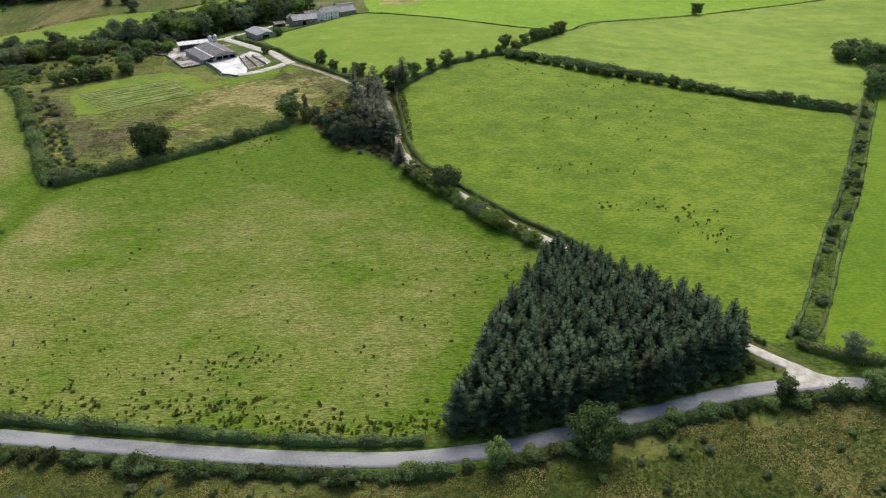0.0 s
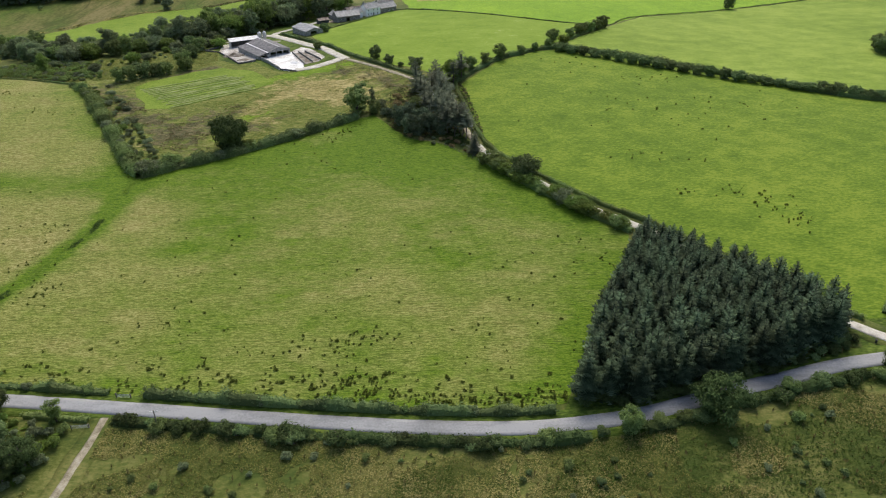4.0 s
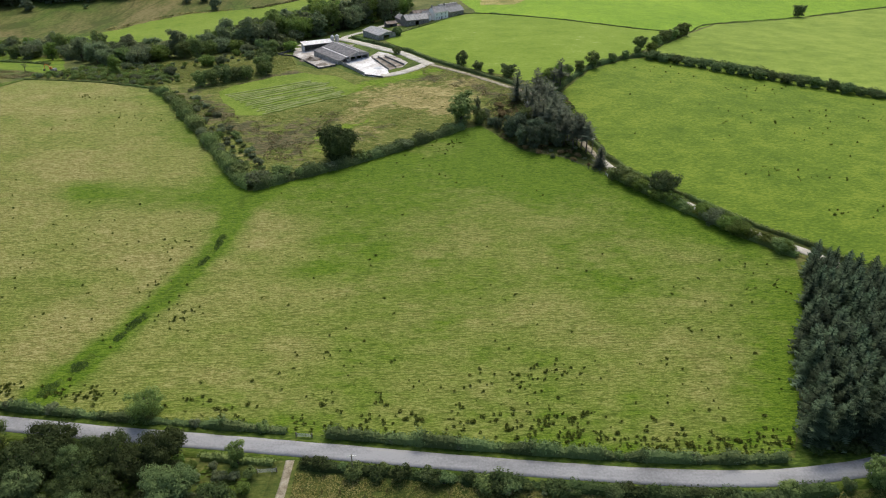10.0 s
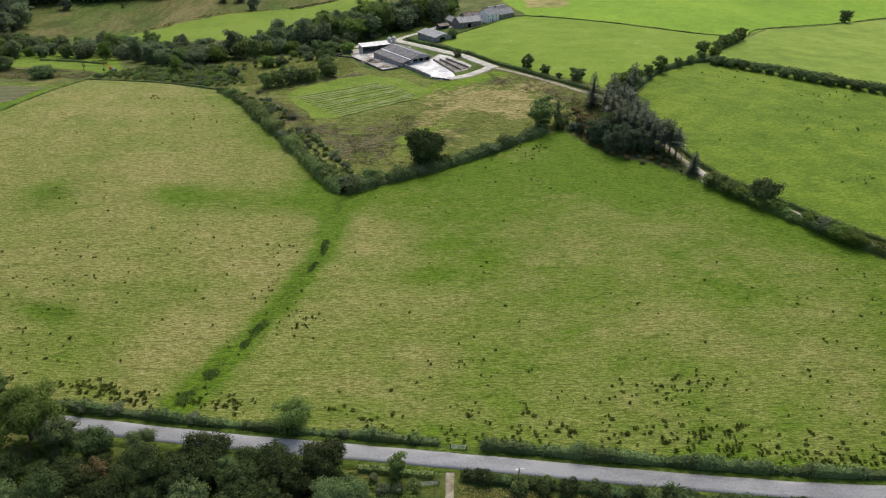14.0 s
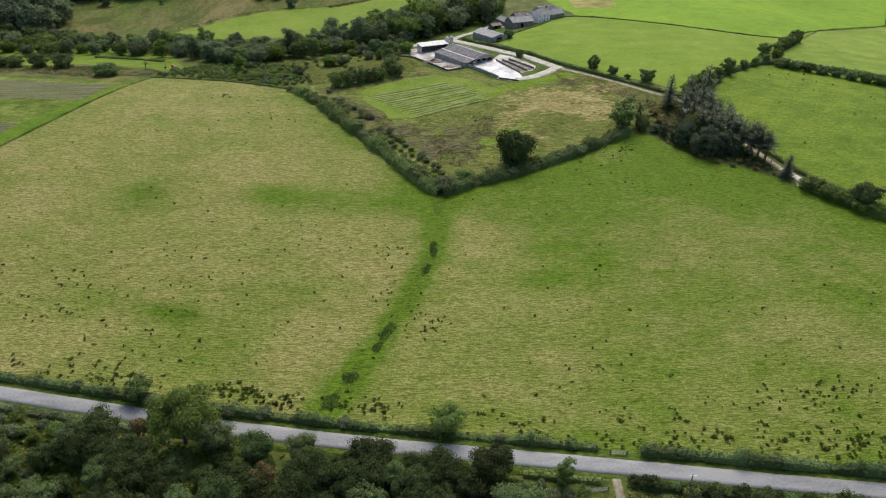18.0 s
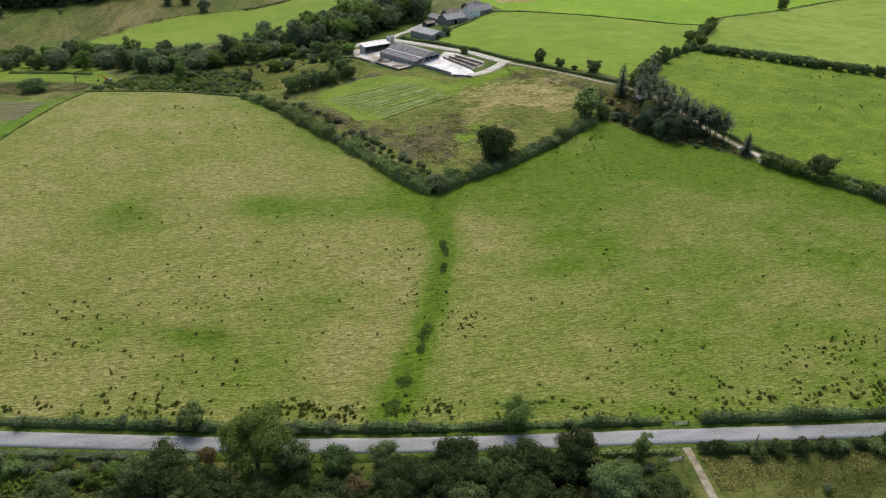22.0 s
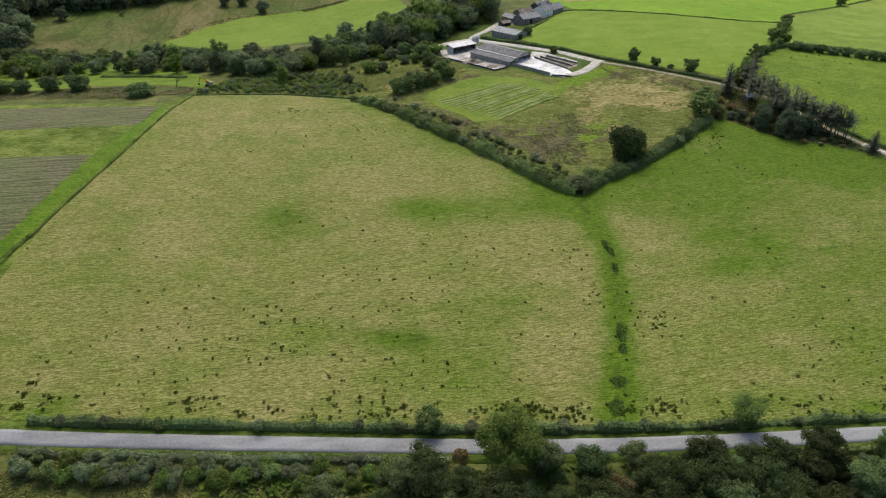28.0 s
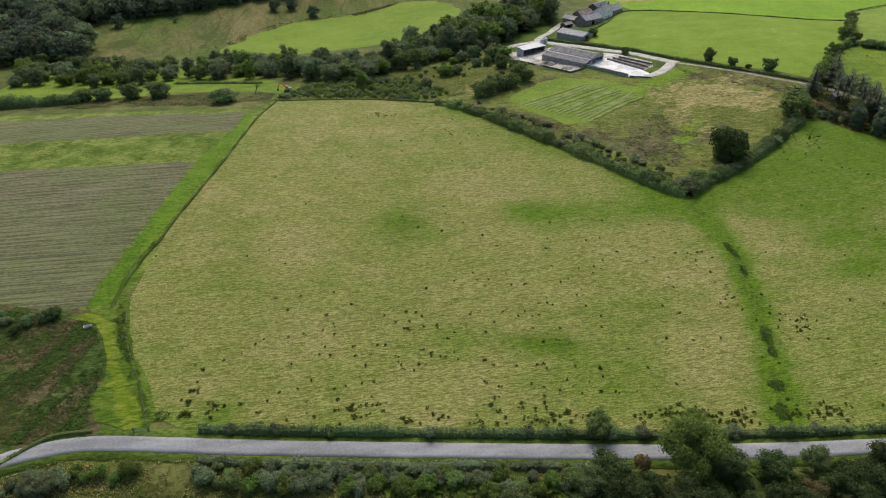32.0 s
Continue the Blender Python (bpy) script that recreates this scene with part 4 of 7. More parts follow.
def leaf_mass(blobs, count, leaf, rng, squash, droop=0.0, core=0.66):
    """Leaves over the outside of a heap of overlapping lobes, with a rough core in each."""
    cen, rad = np.array([q for q, _ in blobs]), np.array([r for _, r in blobs])
    pick = rng.choice(len(blobs), count * 3, p=rad ** 2 / np.sum(rad ** 2))
    d = rng.normal(0, 1, (count * 3, 3))
    d /= np.linalg.norm(d, axis=1)[:, None]
    d[:, 2] = np.where(d[:, 2] < -0.35, -d[:, 2] * 0.8, d[:, 2])
    q = cen[pick] + d * (rad[pick] * rng.uniform(0.72, 1.22, count * 3))[:, None] * (1, 1, squash)
    q[:, 2] -= droop * rng.uniform(0, 1, len(q)) * rad[pick]
    q[:, 2] = np.abs(q[:, 2])
    gap = np.linalg.norm((q[:, None, :] - cen[None]) / (1, 1, squash), axis=2) / rad[None]
    keep = np.flatnonzero(gap.min(axis=1) > 0.70)[:count]
    lumps = [lump(p, r * core, rng, squash) for p, r in blobs if r >= np.median(rad)]
    return joined(leaf_quads(q[keep], d[keep] + (0, 0, 0.4), leaf * rng.uniform(0.6, 1.4, len(keep)), rng), *lumps)


def shrub(seed, height, width, leaf, count, lobes=14):
    """Stems and foliage of a bush whose leaves reach the ground."""
    rng = np.random.default_rng(seed)
    stems = joined(*[tube([(rng.normal(0, 0.12), rng.normal(0, 0.12), -0.3), (rng.normal(0, width * 0.12), rng.normal(0, width * 0.12), height * 0.4),
                           (rng.normal(0, width * 0.2), rng.normal(0, width * 0.2), height * 0.75)], [0.07, 0.05, 0.02], 4) for _ in range(4)])
    blobs = []
    for k in range(lobes):
        g, r = rng.uniform(0, 2 * math.pi), width * rng.uniform(0.14, 0.26)
        a = width * rng.uniform(0.05, 0.38)
        blobs.append((np.array((math.cos(g) * a, math.sin(g) * a, rng.uniform(0.25, max(0.3, 0.95 - r / height)) * height)), r))
    return stems, leaf_mass(blobs, count, leaf, rng, 0.9)


def conifer(seed, height, width, whorls=15, arms=9, bare=0.04, girth=0.016, peak=1.5, sparse=0.0):
    """A spruce: tiers of feathered boughs that droop and lift at the tip."""
    rng = np.random.default_rng(seed)
    trunk = tube([(0, 0, -0.4), (0, 0, height * 0.5), (0, 0, height * 0.99)], [girth * height, girth * 0.65 * height, 0.02], 6)
    v, f = [], []
    up = np.array((0, 0, 1.0))
    for w in range(whorls):
        u = (w / (whorls - 1)) ** 0.92
        z0 = height * (bare + (0.96 - bare) * u)
        reach = width / 2 * (1 - u ** peak) ** 0.85 * rng.uniform(0.88, 1.12) + 0.30
        n = max(5, int(arms * (1 - 0.35 * u)))
        for k in range(n):
            if rng.random() < sparse:
                continue
            g = 2 * math.pi * (k + rng.uniform(-0.3, 0.3) + 0.5 * w) / n
            L = reach * rng.uniform(0.72, 1.15)
            d, s = np.array((math.cos(g), math.sin(g), 0)), np.array((-math.sin(g), math.cos(g), 0))
            fall = rng.uniform(0.10, 0.34) * (1 - u) - 0.55 * u * u
            z = z0 + rng.uniform(-0.2, 0.2)
            m = 5
            spine = [d * L * t + up * (z - L * (fall * t - 0.16 * t * t * t)) + s * L * 0.05 * math.sin(5 * t + k) for t in np.linspace(0, 1, m + 1)]
            o = len(v)
            v += spine
            for i in range(m):
                t = (i + 0.5) / m
                fl = (0.16 + 0.34 * L * math.sin(math.pi * min(1, 0.22 + 0.78 * t)) ** 0.8) * rng.uniform(0.8, 1.2)
                for side in (-1, 1):
                    v.append(spine[i] + s * side * fl + d * fl * 0.6 - up * fl * rng.uniform(0.05, 0.38))
                    f.append((o + i, o + i + 1, len(v) - 1))
    core = tube([(0, 0, height * bare), (0, 0, height * 0.45), (0, 0, height * 0.9)], [width * 0.03 if bare > 0.2 else width * 0.12, width * 0.07, 0.04], 6)
    return trunk, joined((v, f), core)


BANK = {}


def bank(key, made, leaf_mat):
    (tv, tf), (cv, cf) = made
    t, c = mesh_of("trunk", tv, tf, [BARK]), mesh_of("crown", cv, cf, [leaf_mat])
    t.polygons.foreach_set("use_smooth", [True] * len(t.polygons))
    BANK[key] = (t, c)


for i in range(4):
    bank(("broad", i), broadleaf(10 + i, 8.0, 8.4, 0.37, 2500, 0.04, 44), LEAF_MID)
    bank(("tall", i), broadleaf(30 + i, 11.0, 7.6, 0.39, 2500, 0.06, 50), LEAF_LIGHT)
    bank(("far", i), broadleaf(230 + i, 8.5, 8.4, 0.60, 1000, 0.04, 40), LEAF_HAZED)
    bank(("shrub", i), shrub(50 + i, 2.6, 3.4, 0.22, 900), LEAF_MID)
    bank(("spruce", i), conifer(70 + i, 11.5, 6.4 + 0.35 * i, 15, 9, 0.02, 0.016, 1.45), NEEDLE)
    bank(("pine", i), conifer(90 + i, 12.5, 5.2 + 0.5 * i, 9, 8, 0.45, 0.018, 2.0, 0.22), NEEDLE_PINE)
for i in range(4):
    bank(("dome", i), broadleaf(170 + i, 6.5, 9.0, 0.34, 2300, 0.0, 60, 0.0, 0.8), LEAF_MID)
    bank(("thick", i), broadleaf(190 + i, 8.0, 8.5, 0.25, 4200, 0.04, 48, 0.1, 0.62), LEAF_MID)
for i in range(3):
    bank(("ash", i), broadleaf(130 + i, 9.5, 10.0, 0.27, 6500, 0.14, 56, 0.15, 0.6), LEAF_LIGHT)
bank(("wispy", 0), broadleaf(210, 7.0, 8.0, 0.26, 3400, 0.0, 40, 0.3, 0.3, 0.45), LEAF_ASH)
bank(("wispy", 1), broadleaf(211, 8.0, 5.0, 0.26, 2600, 0.0, 34, 0.3, 0.3, 0.45), LEAF_ASH)
bank(("oak", 0), broadleaf(150, 9.5, 12.5, 0.40, 5600, 0.0, 110, 0.0, 0.88), LEAF_DARK)


def plant(name, key, x, y, size=1.0, wide=None, leaf=None, label="", category="tree", group="", rng=random):
    """One tree or bush on the land; size scales its bank form."""
    t, c = BANK[key]
    root = thing(name, x, y, None, rng.uniform(0, 360), label, category, group)
    w = wide or size
    root.scale = (w * rng.uniform(0.92, 1.08), w * rng.uniform(0.92, 1.08), size)
    trunk = part("trunk" if category == "tree" else "stem", t, root)
    crown = part("crown" if category == "tree" else "foliage", c, root)
    if leaf:
        crown.material_slots[0].link = "OBJECT"
        crown.material_slots[0].material = leaf
    return root


# plantation of spruces
PLANT = [(1.6, 109.6), (13.5, 139), (27.5, 169), (33.5, 180), (71.5, 137), (71.5, 130), (52, 121.2), (38, 117), (24, 112.8), (13, 110.2)]
rng = random.Random(4)
for k, (x, y) in enumerate(scatter(PLANT, 3.1, rng, 40)):
    s = rng.uniform(0.92, 1.12) * (1.08 - 0.42 * min(1, max(0, (y - 135) / 42)))
    plant("spruce_tree", ("spruce", k % 4), x, y, s, s * rng.uniform(0.82, 1.05), None, "dark blue green spruce crowded in a plantation", "tree", "spruces of the plantation", rng)

# dark spinney astride the lane
SPIN = [(-52, 274), (-44, 262), (-30, 256), (-16, 248), (-12, 262), (-14, 285), (-17, 312), (-24, 336), (-36, 322), (-45, 306), (-50, 290)]
rng = random.Random(8)
lane_line = smooth(LANE, 4)
PINES = [(-30.7, 308), (-33, 300), (-29, 293), (-26.5, 290), (-30, 284), (-26, 279), (-31, 275), (-25.6, 270), (-22.8, 264), (-20.5, 258.5), (-19, 255.5), (-26.5, 262.5),
         (-34, 287), (-24, 273), (-38, 298), (-31.5, 313), (-28, 268), (-33, 279), (-36, 281), (-27.3, 274), (-30, 289), (-36, 293), (-29.5, 302), (-33, 306), (-24.5, 267), (-25, 284),
         (-21.5, 262), (-23.5, 259), (-18.8, 257), (-19.8, 261), (-20.6, 265.5), (-28, 297), (-23, 320), (-19, 326)]
for k, (x, y) in enumerate(PINES):
    if away(x, y, lane_line, 1.7):
        s = rng.uniform(0.95, 1.2) * (1.0 if y > 262 else 0.92)
        plant("pine_tree", ("pine", k % 4), x, y, s, s * rng.uniform(0.9, 1.25), NEEDLE_PINE, "thin grey green pine with bare lower trunk", "tree", "trees of the spinney", rng)
for x, y, s, w, leaf in ((-46, 273, 1.1, 0.8, LEAF_HILL), (-38.5, 261.5, 1.15, 0.85, LEAF_HILL), (-33, 263.5, 1.15, 0.85, LEAF_HILL), (-37, 269, 1.15, 0.8, LEAF_HILL), (-42.5, 264.5, 0.95, 0.7, LEAF_HILL), (-29, 262, 0.9, 0.7, LEAF_HILL), (-40, 283, 1.05, 0.8, LEAF_MID), (-42.5, 278, 1.0, 0.8, LEAF_HILL), (-51, 281, 0.6, 0.5, LEAF_HILL), (-47.5, 277, 0.5, 0.5, LEAF_HILL)):
    plant("spinney_tree", ("broad", rng.randrange(4)), x, y, s, w, leaf, "dark low-branched tree at the spinney's edge", "tree", "trees of the spinney", rng)
for x, y in scatter([(-40, 256), (-27, 250), (-16, 241), (-13, 247), (-20, 262), (-32, 285), (-46, 290), (-48, 276)], 3.6, rng, 20):
    if away(x, y, lane_line, 2.4):
        s = rng.uniform(0.4, 0.75)
        plant("undergrowth_bush", ("shrub", rng.randrange(4)), x, y, s, s * 1.2, rng.choice([LEAF_RUSSET, LEAF_THICKET, LEAF_RUSSET, LEAF_GREY]), "straggling brown green bush under the pines", "bush", "undergrowth of the spinney", rng)
for x, y, s in ((-25, 325, 1.0), (-20, 331, 0.9), (-30, 322, 0.75)):
    plant("spinney_tree", ("tall", rng.randrange(3)), x, y, s, s, LEAF_LIGHT, "light green leafy tree where the lane bends", "tree", "trees of the spinney", rng)
plant("spruce_tree", ("spruce", 1), -40.5, 312, 1.35, 1.2, NEEDLE_PINE, "tall broad spruce beside the lane", "tree", "trees of the spinney", rng)
plant("spruce_tree", ("spruce", 3), -27.5, 287, 1.1, 0.8, NEEDLE_PINE, "tall pointed spruce beside the lane", "tree", "trees of the spinney", rng)
plant("spruce_tree", ("spruce", 2), -16.2, 243, 0.8, 0.85, NEEDLE_PINE, "slim spruce beside the lane", "tree", "trees of the spinney", rng)
# added dark bushes that stand in for shade along the plantation's road side
for x, y in scatter([(2, 108.7), (13, 108.2), (26, 111.6), (52, 118.7), (70, 124.3), (73, 127.5), (70, 129), (52, 123), (26, 116), (13, 112.5), (3, 113)], 2.1, rng, 20):
    s = rng.uniform(0.6, 1.1)
    plant("foot_shade_bush", ("shrub", rng.randrange(4)), x, y, s, s * 1.1, rng.choice([LEAF_THICKET, LEAF_DARK, LEAF_THICKET]), "dark bush added for the shade at the plantation's foot", "bush", "brambles of the plantation", rng)


# belts and woods
def wood(poly, gap, kinds, sizes, leaves, label, group, seed, keep=None, name="woodland_tree", category="tree", wide=1.0):
    rng = random.Random(seed)
    for k, (x, y) in enumerate(scatter(poly, gap, rng, 30)):
        if keep and not keep(x, y):
            continue
        kind = rng.choice(kinds)
        n = sum(1 for q in BANK if q[0] == kind)
        size = rng.uniform(*sizes)
        plant(name, (kind, rng.randrange(n)), x, y, size, size * wide, rng.choice(leaves), label, category, group, rng)


BELT = [LEAF_MID, LEAF_LIGHT, LEAF_ASH, LEAF_GREY, LEAF_HAZED, LEAF_HAZED, LEAF_GREY]
MID = [LEAF_MID, LEAF_MID, LEAF_DARK, LEAF_LIGHT, LEAF_GREY]
wood([(-392, 398), (-372, 430), (-340, 436), (-300, 420), (-262, 398), (-246, 394), (-216, 406), (-200, 420), (-172, 436), (-150, 454), (-175, 476), (-210, 458), (-240, 432), (-280, 448),
      (-330, 476), (-340, 452), (-395, 436)], 8.4, ["broad", "dome", "tall"], (0.85, 1.5), BELT, "rounded broadleaved tree in the stream-side belt", "trees along the stream", 21,
     name="streamside_tree", keep=lambda x, y: not inside(x, y, [(-440, 405), (-345, 395), (-345, 425), (-380, 428), (-440, 428)]))
wood([(-192, 438), (-163, 447), (-148, 462), (-132, 474), (-116, 484), (-102, 500), (-97, 540), (-150, 520), (-195, 470)], 7.5, ["broad", "tall", "tall"], (1.2, 1.75), [LEAF_HAZED, LEAF_ASH, LEAF_GREY, LEAF_LIGHT],
     "tall dark tree in the wood behind the farm", "trees behind the farm", 22, name="farm_wood_tree")
wood([(-540, 480), (-412, 508), (-424, 560), (-440, 600), (-385, 634), (-350, 660), (-318, 684), (-240, 700), (-150, 704), (-150, 730), (-560, 730)], 9.5, ["far"], (1.3, 2.1), [LEAF_HILL, LEAF_HILL, LEAF_HAZED],
     "dark broadleaved tree of the hillside wood", "trees of the hillside wood", 23, name="hill_wood_tree")
wood([(-440, 445), (-400, 440), (-372, 446), (-352, 470), (-420, 500), (-440, 500)], 10, ["broad", "dome"], (0.9, 1.4), MID, "rounded tree beside the stream meadow", "trees along the stream", 24, name="streamside_tree")
wood([(-288, 366), (-262, 360), (-222, 346), (-205, 352), (-222, 386), (-250, 394), (-272, 388)], 3.1, ["shrub"], (0.5, 1.0), [LEAF_LIGHT, LEAF_GREY, LEAF_ASH, LEAF_ASH], "scrubby willow bush in the rough", "scrub bushes", 25,
     None, "scrub_bush", "bush", 1.35)
wood([(-198, 372), (-188, 352), (-172, 362), (-172, 380), (-180, 400), (-195, 400)], 16, ["shrub"], (0.6, 1.0), [LEAF_LIGHT, LEAF_GREY], "leafy bush in rough grass", "scrub bushes", 26, None, "scrub_bush", "bush")
wood([(-206, 333), (-182, 298), (-162, 266), (-147, 243), (-136, 243), (-150, 264), (-170, 298), (-195, 335)], 3.6, ["shrub"], (0.5, 1.05), [LEAF_GREY, LEAF_MID, LEAF_GREY, LEAF_LIGHT], "straggling grey green bush inside the paddock hedge",
     "scrub inside the paddock hedge", 36, lambda x, y: noise.noise((x * 0.09, y * 0.09, 8)) > -0.12, "scrub_bush", "bush", 1.3)
road_line = smooth(ROAD, 4)
wood([(-262, 100), (-262, 130), (-215, 121), (-190, 118.5), (-156, 113.5), (-126, 109), (-114, 106), (-116, 92), (-160, 70), (-230, 80)], 4.7, ["thick", "thick", "ash", "thick"], (0.45, 1.1),
     [LEAF_THICKET, LEAF_DARK, LEAF_THICKET, LEAF_DARK, LEAF_OAK, LEAF_THICKET, LEAF_DARK, LEAF_THICKET], "young broadleaved tree in the roadside thicket", "trees of the roadside thicket", 27, name="thicket_tree",
     keep=lambda x, y: away(x, y, road_line, 5.5) and (x > -226 or (x > -245 and y < 116)) and math.hypot(x + 198.5, y - 118) > 8 and not (x > -126 and y > 100))
wood([(-350, 126), (-344, 140), (-330, 143), (-300, 139), (-262, 132), (-215, 122), (-215, 115), (-262, 122), (-300, 130)], 2.7, ["shrub", "shrub", "shrub", "shrub"], (0.75, 1.45), [LEAF_MID, LEAF_GREY, LEAF_GREY, LEAF_LIGHT],
     "grey green roadside bush", "roadside bushes", 28, lambda x, y: away(x, y, road_line, 5.0) and not away(x, y, road_line, 11.5) and not (-314.5 < x < -303), "roadside_bush", "bush")
wood([(-350, 60), (-330, 120), (-262, 118), (-215, 110), (-240, 60)], 7.5, ["shrub"], (0.5, 1.0), [LEAF_GREY, LEAF_MID], "low scrub bush in tan grass", "scrub bushes", 29, None, "scrub_bush", "bush")

wood([(-100, 84), (-100, 99), (-60, 97), (-20, 93), (10, 94), (40, 101), (70, 108), (110, 110), (130, 88), (20, 72)], 6.5, ["shrub"], (0.35, 0.9), [LEAF_GREY, LEAF_MID, LEAF_DARK], "small grey green bush in rough grass", "bushes in the rough", 33,
     lambda x, y: noise.noise((x * 0.06, y * 0.06, 5)) > 0.12, "rough_bush", "bush")

wood([(-130, 110.5), (-112.5, 106), (-113.5, 96), (-118, 90), (-132, 96)], 2.8, ["shrub"], (0.5, 1.1), [LEAF_GREY, LEAF_MID, LEAF_GREY, LEAF_LIGHT], "ragged bush beside the dirt track", "bushes by the track", 34,
     lambda x, y: away(x, y, road_line, 4.5), "track_bush", "bush")

wood([(-262, 384), (-215, 393), (-205, 404), (-190, 416), (-165, 428), (-158, 414), (-180, 399), (-200, 384), (-225, 374)], 6.0, ["dome", "shrub", "shrub"], (0.55, 1.0), [LEAF_MID, LEAF_LIGHT, LEAF_GREY, LEAF_HAZED], "rounded bush at the scrub's edge", "scrub bushes", 35,
     None, "scrub_bush", "bush")

